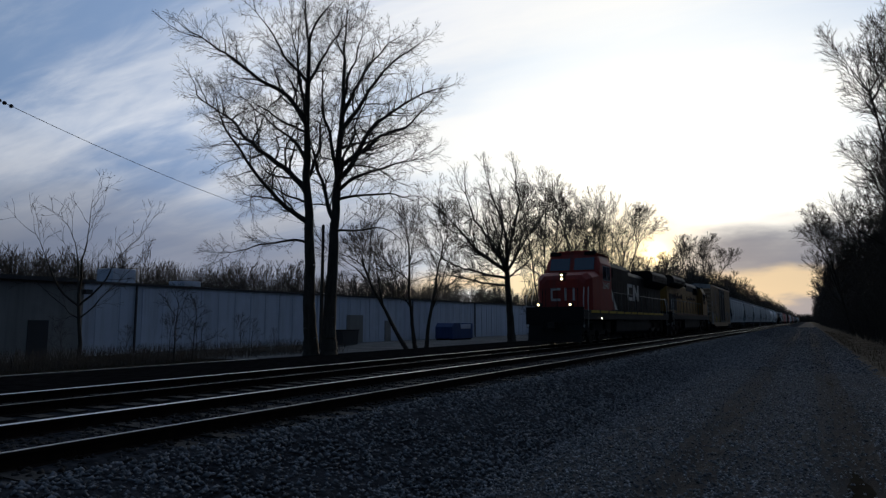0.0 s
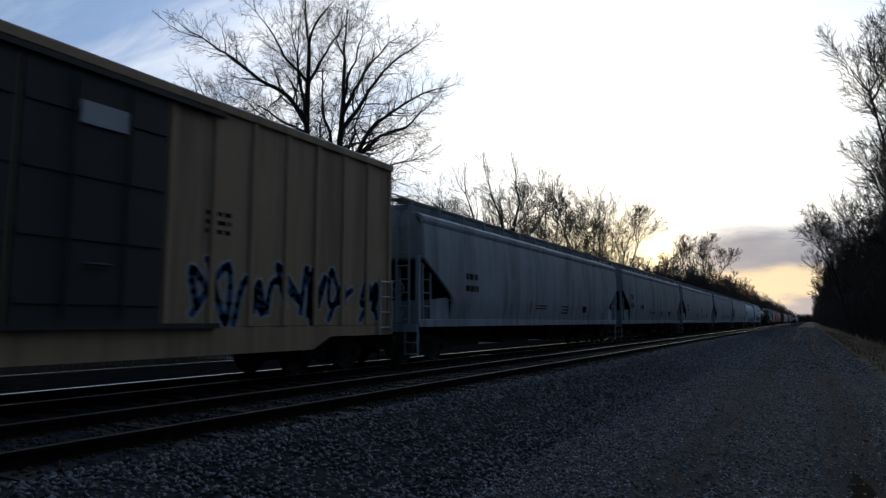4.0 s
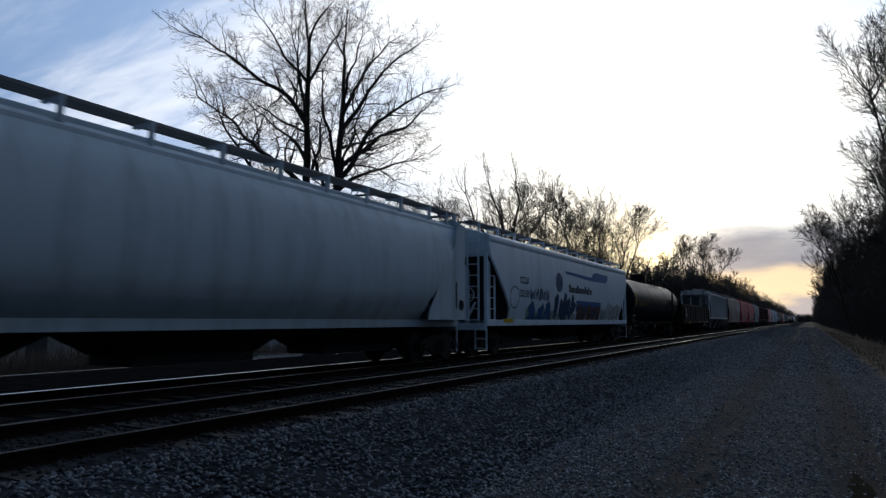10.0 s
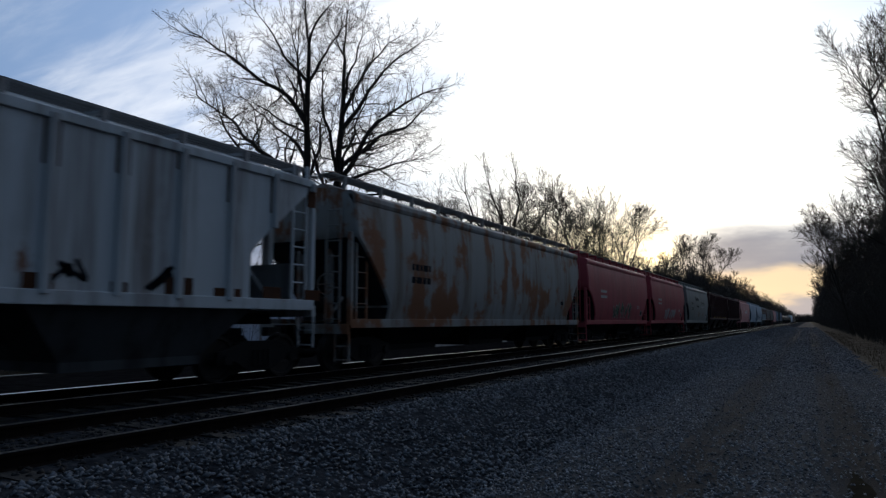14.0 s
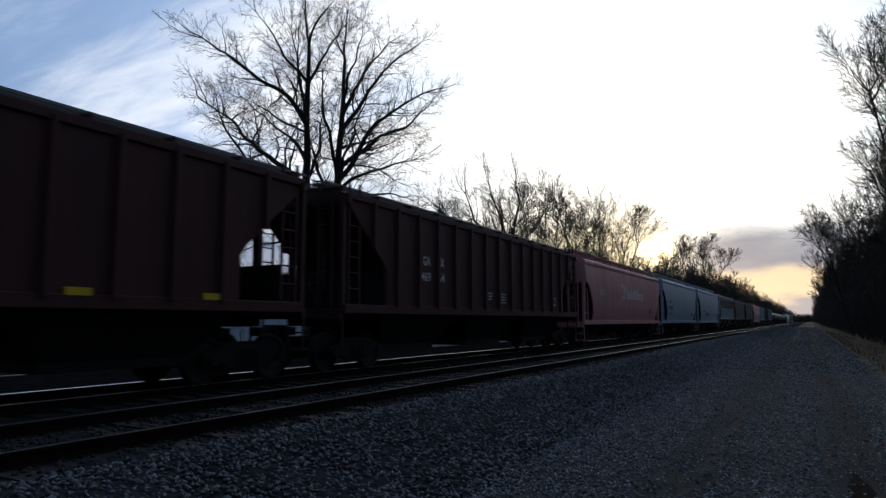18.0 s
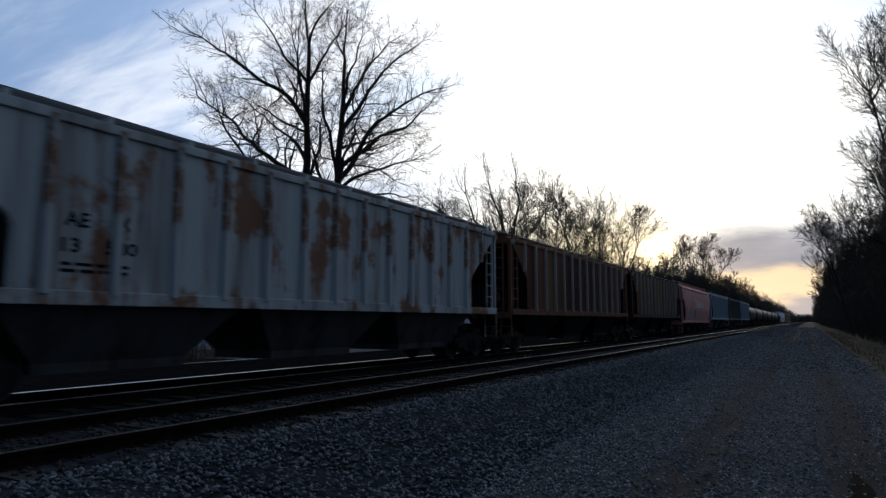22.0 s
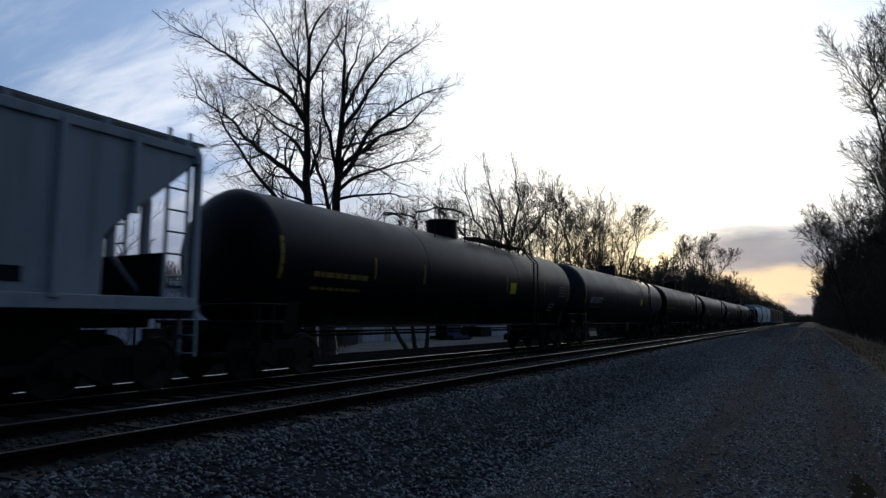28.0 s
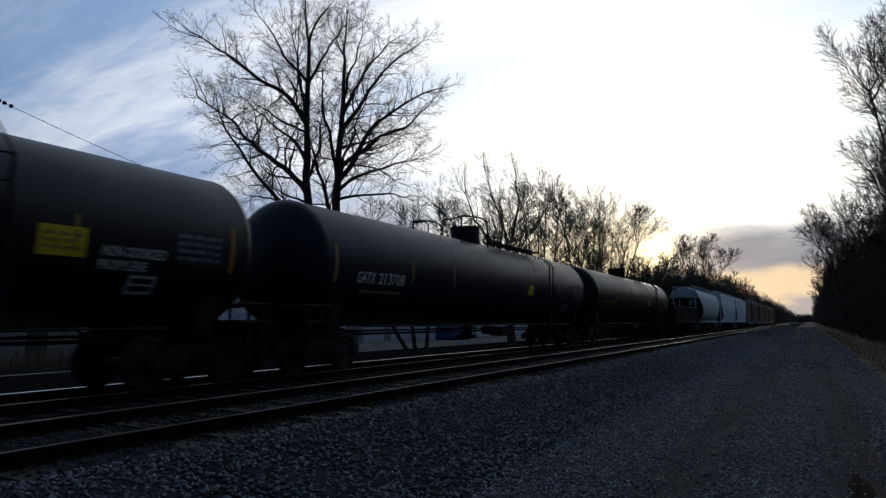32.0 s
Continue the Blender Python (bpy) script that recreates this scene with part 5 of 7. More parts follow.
AEX = paint("rust_streaked_hopper", (0.46, 0.50, 0.51), 0.55, 0.7, 0.68, 210.0, dirt_rgb=(0.12, 0.065, 0.038))
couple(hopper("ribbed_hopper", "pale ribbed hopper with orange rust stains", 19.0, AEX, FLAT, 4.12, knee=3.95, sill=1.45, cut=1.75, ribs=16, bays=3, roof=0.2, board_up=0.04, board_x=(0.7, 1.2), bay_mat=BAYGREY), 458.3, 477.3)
TANRIB = paint("brown_panel_hopper", (0.19, 0.080, 0.045), 0.6, 0.55, 0.45, 220.0)
GREYRIB = paint("pale_rib_paint", (0.40, 0.35, 0.30), 0.55, 0.4, 0.1, 225.0)
for (f, r), k in zip(((477.3, 496.1), (496.1, 514.3)), (0, 1)):
    couple(hopper("ribbed_hopper", "rust-brown hopper with pale side posts", r - f, TANRIB if k == 0 else BROWNS[0], FLAT, 4.12, knee=3.95, sill=1.45, cut=1.75, ribs=15, bays=3, rib_mat=GREYRIB, roof=0.2, board_up=0.04, board_x=(0.7, 1.2)), f, r)
couple(hopper("covered_hopper", "faded pinkish-red covered hopper with graffiti", 19.2, PINK[1], CURVED, 4.05, knee=3.0, cut=1.35, curve=0.6, bays=4, hatch=(0.75, 0.16)), 514.3, 533.5)
ECN = paint("bluish_ribbed_hopper", (0.33, 0.39, 0.45), 0.5, 0.3, 0.05, 240.0)
couple(hopper("ribbed_hopper", "bluish-grey ribbed steel hopper", 19.0, ECN, FLAT, 4.1, knee=3.9, sill=1.4, cut=1.7, ribs=16, bays=3, roof=0.2, board_up=0.04, board_x=(0.7, 1.2)), 533.5, 552.5)
DARKGREEN = paint("dark_grey_hopper", (0.10, 0.105, 0.10), 0.6, 0.4, 0.15, 250.0)
couple(hopper("ribbed_hopper", "dark grey weathered ribbed hopper", 18.1, DARKGREEN, FLAT, 4.1, knee=3.9, sill=1.4, cut=1.7, ribs=14, bays=3, roof=0.2, board_up=0.04, board_x=(0.7, 1.2)), 552.5, 570.6)
COOL = paint("cool_grey_ribbed_hopper", (0.29, 0.335, 0.39), 0.5, 0.3, 0.08, 260.0)
couple(hopper("ribbed_hopper", "cool grey ribbed steel hopper", 18.4, COOL, FLAT, 4.1, knee=3.9, sill=1.4, cut=1.7, ribs=14, bays=3, roof=0.2, board_up=0.04, board_x=(0.7, 1.2)), 570.6, 589.0)
for k, (f, r) in enumerate(((589.2, 610.3), (610.3, 631.4), (631.4, 652.4), (652.4, 673.6), (673.6, 695.3), (695.3, 717.0))):
    couple(tank("tank_wagon", "long glossy black tank wagon with yellow strips", r - f, TANKBLACK[k], 1.5, 2.45)[0], f, r)
couple(gondola("gondola_wagon", "dark open gondola behind the tanks", 15.0, DARKGON, 2.3), 717.0, 732.0)
couple(hopper("covered_hopper", "light grey rounded covered hopper", 18.0, PALE, ROUND, 4.1, knee=3.4, cut=2.0, bays=3), 732.0, 750.0)
couple(hopper("covered_hopper", "plain white smooth-sided covered hopper", 19.0, WHITE_H, CURVED, 4.3, knee=2.9, cut=1.9, bays=3), 750.0, 769.0)
couple(hopper("covered_hopper", "plain white smooth-sided covered hopper", 19.0, WHITE_H, CURVED, 4.3, knee=2.9, cut=1.9, bays=3), 769.0, 788.0)
BLUEBOX = paint("blue_boxcar_paint", (0.05, 0.11, 0.22), 0.5, 0.3, 0.05, 280.0)
YELBOX = paint("yellow_boxcar_paint", (0.38, 0.28, 0.08), 0.5, 0.3, 0.05, 285.0)
at = 788.0
for m, lab in ((BLUEBOX, "blue boxcar"), (BLUEBOX, "blue boxcar"), (YELBOX, "yellow boxcar"), (TAN, "tan boxcar"), (YELBOX, "yellow boxcar")):
    couple(boxcar("boxcar", lab + " far down the train", 20.9, m, DOOR, GALV_ROOF, top=4.6), at, at + 20.9)
    at += 20.9


# ---- lettering, placards and graffiti on the near sides ----
def on_side(car, verts):
    """Lays points (y, z, out) on the curved near side of a wagon."""
    f = SIDE[car.name]
    return [(f(z) + out, y, z) for y, z, out in verts]


def patch(car, name, mat, y0, y1, z0, z1, label="", out=0.006):
    """A thin painted or fixed plate that follows the side."""
    n = max(1, round(abs(z1 - z0) / 0.18))
    pts = []
    for i in range(n + 1):
        z = z0 + (z1 - z0) * i / n
        pts += [(y0, z, out), (y1, z, out)]
    back = [(y, z, -0.02) for y, z, _ in pts]
    k = len(pts)
    faces = [(2 * i, 2 * i + 1, 2 * i + 3, 2 * i + 2) for i in range(n)] + [(k + 2 * i + 2, k + 2 * i + 3, k + 2 * i + 1, k + 2 * i) for i in range(n)]
    faces += [(2 * i, 2 * i + 2, k + 2 * i + 2, k + 2 * i) for i in range(n)] + [(2 * i + 3, 2 * i + 1, k + 2 * i + 1, k + 2 * i + 3) for i in range(n)]
    faces += [(0, k, k + 1, 1), (2 * n + 1, k + 2 * n + 1, k + 2 * n, 2 * n)]
    return part(name, Shape().add(on_side(car, pts + back), faces), mat, car, label)


def words(car, text, mat, y0, y1, z0, z1, label=""):
    c = bpy.data.curves.new("lettering", "FONT")
    c.body, c.size, c.resolution_u, c.offset = text, 1.0, 2, 0.020
    tmp = bpy.data.objects.new("lettering", c)
    me = bpy.data.meshes.new_from_object(tmp)
    bpy.data.objects.remove(tmp)
    me.materials.clear()
    me.materials.append(mat)
    co = np.zeros(len(me.vertices) * 3)
    me.vertices.foreach_get("co", co)
    co = co.reshape(-1, 3)
    lo, hi = co.min(0), co.max(0)
    f = SIDE[car.name]
    y = y0 + (co[:, 0] - lo[0]) / (hi[0] - lo[0]) * (y1 - y0)
    z = z0 + (co[:, 1] - lo[1]) / (hi[1] - lo[1]) * (z1 - z0)
    x = np.array([f(v) for v in z]) + 0.008
    me.vertices.foreach_set("co", np.stack([x, y, z], 1).ravel())
    me.update()
    return part("lettering", me, mat, car, label or "painted reporting mark " + text)


def bars(car, mat, y0, y1, z0, z1, rows, seed=0):
    """Small print too fine to read: rows of short bars."""
    rng = random.Random(seed)
    s = Shape()
    h = (z1 - z0) / rows
    for k in range(rows):
        z = z1 - h * (k + 0.75)
        y = y0
        while y < y1 - 0.04:
            w = min(rng.uniform(0.08, 0.3), y1 - y)
            a = on_side(car, [(y, z, 0.006), (y + w, z, 0.006), (y + w, z + h * 0.5, 0.006), (y, z + h * 0.5, 0.006)])
            s.add(a, [(0, 1, 2, 3)])
            y += w + 0.05
    return tagged(part("small_print", s, mat, car), kind="stuff")


def stroke_shape(car, strokes, width, out):
    s = Shape()
    for pts in strokes:
        for (ya, za), (yb, zb) in zip(pts, pts[1:]):
            d = Vector((yb - ya, zb - za))
            if d.length < 1e-4:
                continue
            d.normalize()
            n = Vector((-d.y, d.x)) * width / 2
            e = d * width * 0.35
            quad = [(ya + n.x - e.x, za + n.y - e.y), (ya - n.x - e.x, za - n.y - e.y), (yb - n.x + e.x, zb - n.y + e.y), (yb + n.x + e.x, zb + n.y + e.y)]
            s.add(on_side(car, [(y, z, out) for y, z in quad]), [(0, 1, 2, 3)])
    return s


def blocks(car, mat, y0, y1, z, rhythm, tall, weight=1.0):
    """A painted word drawn as plain blocks: T and L tall, h and o low."""
    n = len(rhythm)
    w = (y1 - y0) / n
    for k, kind in enumerate(rhythm):
        up = tall if kind in "TL" else tall * 0.68
        fill = {"T": 0.80, "L": 0.62, "h": 0.78, "o": 0.86}[kind] * (0.8 + 0.2 * weight)
        a = y0 + k * w
        patch(car, "word_block", mat, a, a + w * fill, z, z + up, "plain block of a painted word")


def graffiti(car, y0, y1, z0, z1, fill, line, letters, seed, weight=0.14, label="painted graffiti"):
    """Fat looping sprayed strokes: a wide outline under a thinner fill."""
    rng = random.Random(seed)
    w, h = (y1 - y0) / letters, z1 - z0
    strokes = []
    for k in range(letters):
        a = y0 + k * w
        turns = [(a + w * rng.uniform(0.0, 0.3), z0 + h * rng.uniform(0.0, 0.2))]
        for q in range(rng.choice((4, 5, 6))):
            turns.append((a + w * rng.uniform(0.05, 1.05), z0 + h * (rng.uniform(0.65, 1.0) if q % 2 == 0 else rng.uniform(0.0, 0.45))))
        path = []
        for q in range(len(turns) - 1):
            p0, p1, p2, p3 = (turns[max(0, min(len(turns) - 1, q + e))] for e in (-1, 0, 1, 2))
            for u in (0.0, 0.2, 0.4, 0.6, 0.8):
                path.append(tuple(0.5 * (2 * p1[c] + (p2[c] - p0[c]) * u + (2 * p0[c] - 5 * p1[c] + 4 * p2[c] - p3[c]) * u * u + (3 * p1[c] - p0[c] - 3 * p2[c] + p3[c]) * u ** 3) for c in (0, 1)))
        strokes.append(path + [turns[-1]])
    g = tagged(part("graffiti", stroke_shape(car, strokes, weight * 1.5, 0.005), line, car, label), kind="stuff")
    tagged(part("graffiti_fill", stroke_shape(car, strokes, weight, 0.009), fill, g), kind="stuff")
    return g


V = [row[0] for row in TRAIN]
SPRAY_BLUE = plain("spray_dark_blue", (0.035, 0.075, 0.16), 0.6)
SPRAY_PALE = plain("spray_pale", (0.40, 0.43, 0.45), 0.6)
SPRAY_TEAL = plain("spray_blue", (0.04, 0.12, 0.31), 0.6)
SPRAY_BROWN = plain("spray_brown", (0.13, 0.075, 0.05), 0.6)
SPRAY_GREEN = plain("spray_green", (0.08, 0.13, 0.08), 0.6)
SPRAY_PURPLE = plain("spray_purple", (0.16, 0.05, 0.12), 0.6)
ORANGE = plain("orange_rust_strip", (0.26, 0.09, 0.04), 0.7)
DIM_YELLOW = plain("dull_yellow_lettering", (0.28, 0.19, 0.05), 0.6)

# boxcar
FADED_BLUE = plain("faded_blue_marking", (0.17, 0.15, 0.17), 0.6)
FADED_RED = plain("faded_red_marking", (0.30, 0.13, 0.09), 0.6)
c = V[2]
words(c, "TBOX", M_INK, -7.37, -5.93, 2.41, 2.80)
words(c, "668010", M_INK, -8.05, -5.5, 1.89, 2.30)
patch(c, "blank_plate", M_WHITE, -7.43, -6.92, 1.43, 1.67)
for y in (-5.72, -2.74):
    patch(c, "reflector", M_YELLOW, y - 0.06, y + 0.06, 1.02, 1.55, "yellow reflective strip", 0.07)
s = stroke_shape(c, [[(-6.4, 3.05), (-5.15, 4.4)]], 0.34, 0.056)
part("emblem_stroke", s, FADED_BLUE, c, "faded blue stroke of a crossed emblem")
part("emblem_stroke", stroke_shape(c, [[(-6.4, 4.35), (-5.15, 3.1)]], 0.34, 0.052), FADED_BLUE, c, "faded blue stroke of a crossed emblem")
part("emblem_line", stroke_shape(c, [[(-6.36, 3.25), (-5.7, 3.75), (-5.2, 4.1)], [(-6.36, 4.1), (-5.2, 3.3)]], 0.13, 0.062), FADED_RED, c, "faded red line of a crossed emblem")
bars(c, M_INK, -7.37, -6.84, 3.52, 3.87, 2, 1)
bars(c, M_INK, -4.81, -4.31, 3.52, 3.88, 2, 2)
bars(c, M_INK, 3.6, 4.2, 2.6, 3.1, 3, 3)
graffiti(c, -6.9, -2.3, 0.75, 1.92, SPRAY_BLUE, SPRAY_PALE, 6, 4, 0.2)
graffiti(c, 3.2, 9.0, 1.0, 2.2, SPRAY_BLUE, SPRAY_PALE, 6, 5, 0.14)
graffiti(c, -9.2, -8.5, 2.7, 3.3, SPRAY_PALE, SPRAY_PALE, 4, 6, 0.04)
patch(c, "door_placard", SPRAY_PALE, -1.37, -0.5, 4.15, 4.5, "pale door placard", 0.11)
patch(c, "door_placard", SPRAY_PALE, 1.17, 1.95, 4.0, 4.35, "pale door placard", 0.11)

# grey hoppers
for k, c in enumerate(V[3:8]):
    patch(c, "roller_plate", M_INK, 4.2 + 0.1 * k, 4.75 + 0.1 * k, 1.46, 1.75, "small dark plate", 0.012)
    patch(c, "placard_holder", SPRAY_PALE, 7.3, 7.65, 1.5, 1.8)
    bars(c, M_INK, -1.9, -0.6, 1.5, 1.72, 2, 20 + k)
    bars(c, M_INK, 1.2, 2.0, 1.35, 1.75, 3, 30 + k)
    patch(c, "rust_strip", ORANGE, -2.5 + 0.2 * k, -2.36 + 0.2 * k, 1.36, 1.83, "orange-brown strip")
    patch(c, "rust_strip", ORANGE, 2.0 + 0.2 * k, 2.1 + 0.2 * k, 1.36, 1.78, "orange-brown strip")
    if k != 1:
        bars(c, M_INK, -8.0, -7.1, 1.9, 2.65, 2, 40 + k)
c = V[4]
words(c, "CRDX", M_INK, -8.0, -7.1, 2.36, 2.67)
words(c, "15660", M_INK, -8.02, -6.98, 1.86, 2.17)
graffiti(c, -5.33, -4.3, 1.75, 2.15, M_INK, M_INK, 4, 7, 0.035)
graffiti(V[5], 0.68, 1.39, 1.94, 2.39, M_INK, M_INK, 3, 8, 0.03)
graffiti(V[6], 0.4, 3.0, 1.35, 1.9, SPRAY_BROWN, SPRAY_BROWN, 6, 9, 0.025)
c = V[8]
words(c, "NAHX", M_INK, -6.85, -5.85, 2.5, 2.84)
words(c, "553174", M_INK, -6.91, -5.5, 1.97, 2.3)

# white hopper: striped balloon, blue ribbon, word drawn as plain shapes, graffiti along the bottom
c = V[9]
ring = [(-2.62 + 0.46 * math.cos(2 * math.pi * k / 24), 2.72 + 0.42 * math.sin(2 * math.pi * k / 24)) for k in range(24)]
e = part("emblem", Shape().add(on_side(c, [(y, z, 0.007) for y, z in ring]), [tuple(range(24))]), SPRAY_BLUE, c, "dark blue balloon emblem")
part("emblem_stripes", stroke_shape(c, [[(-2.62 + a * 0.1, 2.36), (-2.62 + a * 0.27, 2.72), (-2.62 + a * 0.1, 3.08)] for a in (-1.4, -0.7, 0, 0.7, 1.4)], 0.014, 0.012), M_WHITE, e, "pale stripes")
part("ribbon", Shape().add(on_side(c, [(y, z, 0.007) for y, z in ((-1.7, 3.28), (2.3, 3.20), (2.6, 3.42), (3.2, 3.5), (5.4, 3.46), (5.2, 3.22), (4.8, 3.05), (2.0, 3.02), (-1.7, 3.16))]), [tuple(range(9))[::-1]]), SPRAY_TEAL, c, "blue painted ribbon")
blocks(c, M_INK, -1.3, 2.2, 2.34, "TohoTohhToLo", 0.36, 0.5)
PALE_GREEN = plain("spray_pale_green", (0.26, 0.33, 0.30), 0.6)
for y0, y1, z0, z1, m in ((-6.3, -3.5, 0.98, 1.55, PALE_GREEN), (-3.5, -0.3, 1.0, 1.5, PALE_GREEN), (3.9, 4.7, 1.0, 1.7, PALE_GREEN)):
    for k in range(5):
        a = y0 + (y1 - y0) * k / 5
        patch(c, "spray_ground", m, a, a + (y1 - y0) * 0.21, z0, z1 - 0.22 * ((k * 7) % 3) / 2, "pale green sprayed ground", 0.005)
graffiti(c, -3.2, -0.4, 1.1, 2.15, SPRAY_BLUE, M_INK, 4, 11, 0.2)
patch(c, "paint_block", SPRAY_TEAL, -0.25, 3.8, 1.5, 2.0, "blue painted block")
for k in range(5):
    a = -0.1 + 0.78 * k
    patch(c, "paint_block", SPRAY_BROWN, a, a + 0.68, 0.98, 1.82 - 0.1 * (k % 2), "brown block of sprayed lettering", 0.009)
graffiti(c, -0.1, 3.8, 1.05, 1.85, SPRAY_BLUE, SPRAY_BLUE, 5, 12, 0.07)
graffiti(c, 4.6, 7.9, 1.05, 1.95, M_WHITE, M_INK, 4, 13, 0.17)
graffiti(c, -6.1, -3.6, 0.98, 1.72, SPRAY_TEAL, SPRAY_BLUE, 3, 14, 0.2)
part("scrawl", stroke_shape(c, [[(-7.5 + 0.42 * math.cos(a), 1.93 + 0.40 * math.sin(a)) for a in [k * 0.45 for k in range(15)]]], 0.04, 0.007), M_INK, c, "dark sprayed loop")
graffiti(c, -6.0, -3.9, 1.85, 2.35, SPRAY_BLUE, SPRAY_BLUE, 7, 15, 0.04)
words(c, "CCLX", M_INK, -7.02, -6.1, 2.46, 2.73)
words(c, "52138", M_INK, -7.03, -6.1, 1.95, 2.24)
patch(c, "reflector", M_YELLOW, -8.3, -7.5, 1.0, 1.14, "yellow reflective strip", 0.06)

# short tank, gondola
c = V[10]
words(c, "UTLX", DIM_YELLOW, -6.27, -5.3, 2.03, 2.33)
words(c, "647814", DIM_YELLOW, -5.09, -4.15, 2.03, 2.33)
patch(c, "reflector", M_YELLOW, -7.2, -7.06, 1.99, 2.9, "yellow reflective strip")
for y, m in ((-3.75, DIM_YELLOW), (-1.5, DIM_YELLOW), (1.9, DIM_YELLOW), (5.0, DIM_YELLOW), (7.0, DIM_YELLOW)):
    patch(c, "reflector", m, y - 0.03, y + 0.03, 2.2, 2.65)
c = V[11]
words(c, "IHB", M_WHITE, -6.35, -5.75, 1.90, 2.22)
words(c, "322", M_WHITE, -6.37, -5.62, 1.44, 1.77)
for y, w in ((-8.09, 0.5), (-5.1, 0.48), (1.42, 0.5), (6.5, 0.45)):
    patch(c, "reflector", M_YELLOW, y, y + w, 0.86, 1.0, "yellow reflective strip", 0.075)
patch(c, "placard", SPRAY_PALE, 4.64, 5.12, 0.6, 0.97, "pale framed placard", 0.10)
patch(c, "placard_face", DARKGON, 4.70, 5.06, 0.72, 0.93, "", 0.106)

# dirty white and rusty hoppers
c = V[12]
words(c, "AEX", M_INK, -6.02, -5.3, 2.5, 2.82)
words(c, "14794", M_INK, -6.35, -5.15, 2.0, 2.3)
for k, y in enumerate((-4.0, -1.0, 0.4, 1.6, 2.9, 4.4)):
    graffiti(c, y, y + 0.55, 1.55, 2.0, M_INK, M_INK, 1, 150 + k, 0.05)
c = V[13]
bars(c, M_INK, -6.2, -5.2, 2.0, 2.7, 2, 51)
patch(c, "roller_plate", M_INK, 6.0, 6.3, 1.75, 1.9, "small dark plate", 0.012)
# red and light grey short hoppers
for c, k in ((V[14], 0), (V[15], 1)):
    bars(c, M_WHITE, -4.6, -3.4, 2.2, 2.75, 2, 60 + k)
    graffiti(c, -2.2, 2.2, 1.25, 2.1, SPRAY_GREEN if k == 0 else SPRAY_PALE, SPRAY_PALE, 5, 62 + k, 0.12)
    bars(c, M_WHITE, 3.5, 4.2, 1.78, 2.01, 2, 64 + k)
    patch(c, "placard", SPRAY_PALE, 4.5, 4.97, 1.40, 1.71, "white framed placard")
    patch(c, "placard_face", M_INK, 4.55, 4.92, 1.44, 1.67, "", 0.010)
c = V[16]
words(c, "CBFX", M_INK, -4.44, -3.55, 2.57, 2.82)
words(c, "345067", M_INK, -4.42, -3.36, 2.09, 2.34)
words(c, "GROWING", M_INK, 1.5, 3.8, 2.66, 2.95, "dark painted word GROWING")
words(c, "Wholesale", M_INK, -1.35, 0.16, 2.36, 2.62, "dark painted word Wholesale")
bars(c, SPRAY_PALE, 1.51, 3.7, 2.36, 2.56, 1, 70)
blocks(c, M_INK, -1.9, 0.14, 3.0, "TooLoo", 0.38, 0.5)
patch(c, "placard", SPRAY_PALE, 4.7, 5.2, 1.52, 1.83, "white framed placard")
patch(c, "placard_face", M_INK, 4.76, 5.14, 1.57, 1.78, "", 0.010)
for y in (0.0, 2.92):
    patch(c, "rust_strip", ORANGE, y - 0.07, y + 0.07, 1.47, 1.97, "orange-brown strip")
# rust at the feet of the dirty white hopper's posts, weathered panels of the brown ones
RUSTFOOT = paint("dark_rust_stain", (0.085, 0.038, 0.022), 0.85, 0.5, 0.0, 105.0, gloss=0.05)
stain_rng = random.Random(31)
for k in range(16):
    y = -8.5 + 17.0 * k / 15
    patch(V[12], "rust_stain", RUSTFOOT, y - stain_rng.uniform(0.1, 0.35), y + stain_rng.uniform(0.1, 0.35), 1.50, 1.50 + stain_rng.uniform(0.1, 0.32), "dark rust at the foot of a post", 0.007)
    patch(V[12], "rust_stain", RUSTFOOT, y - 0.13, y + 0.13, 3.2 + stain_rng.uniform(0.0, 0.5), 3.98, "dark rust run from the eave", 0.005)
PANEL_PAINTS = [paint("weathered_brown_panel", rgb, 0.65, 0.5, 0.25, 226.0 + 5 * k, gloss=0.08) for k, rgb in enumerate(((0.17, 0.075, 0.042), (0.11, 0.040, 0.030), (0.20, 0.105, 0.055), (0.085, 0.036, 0.030)))]
for c, seed in ((V[23], 1), (V[24], 2)):
    panel_rng = random.Random(seed)
    for k in range(1, 14):
        y = -8.4 + 16.8 * k / 15
        patch(c, "side_panel", panel_rng.choice(PANEL_PAINTS), y + 0.10, y + 1.02, 1.55, 3.96, "", 0.006)
# dark brown ribbed hoppers
c = V[17]
for text, y0, y1, z in (("GA", -5.37, -4.93, 2.37), ("CX", -4.51, -4.10, 2.39), ("469", -5.42, -4.90, 1.9), ("654", -4.58, -4.07, 1.9)):
    words(c, text, M_WHITE, y0, y1, z, z + 0.26)
patch(c, "placard", SPRAY_BLUE, -3.59, -3.32, 2.41, 2.68)
bars(c, SPRAY_PALE, -0.19, 0.41, 1.97, 2.41, 4, 80)
for y, w in ((-4.56, 0.45), (-2.0, 0.45), (0.9, 0.42), (3.5, 0.4), (6.0, 0.4)):
    patch(c, "reflector", M_YELLOW, y, y + w, 1.44, 1.56, "yellow reflective strip", 0.06)
c = V[18]
for text, y0, y1, z in (("GA", -5.13, -4.69, 2.63), ("CX", -4.33, -3.89, 2.65), ("469", -5.21, -4.67, 2.18), ("764", -4.37, -3.87, 2.2)):
    words(c, text, M_WHITE, y0, y1, z, z + 0.27)
bars(c, SPRAY_PALE, 0.04, 0.66, 1.65, 2.05, 4, 81)
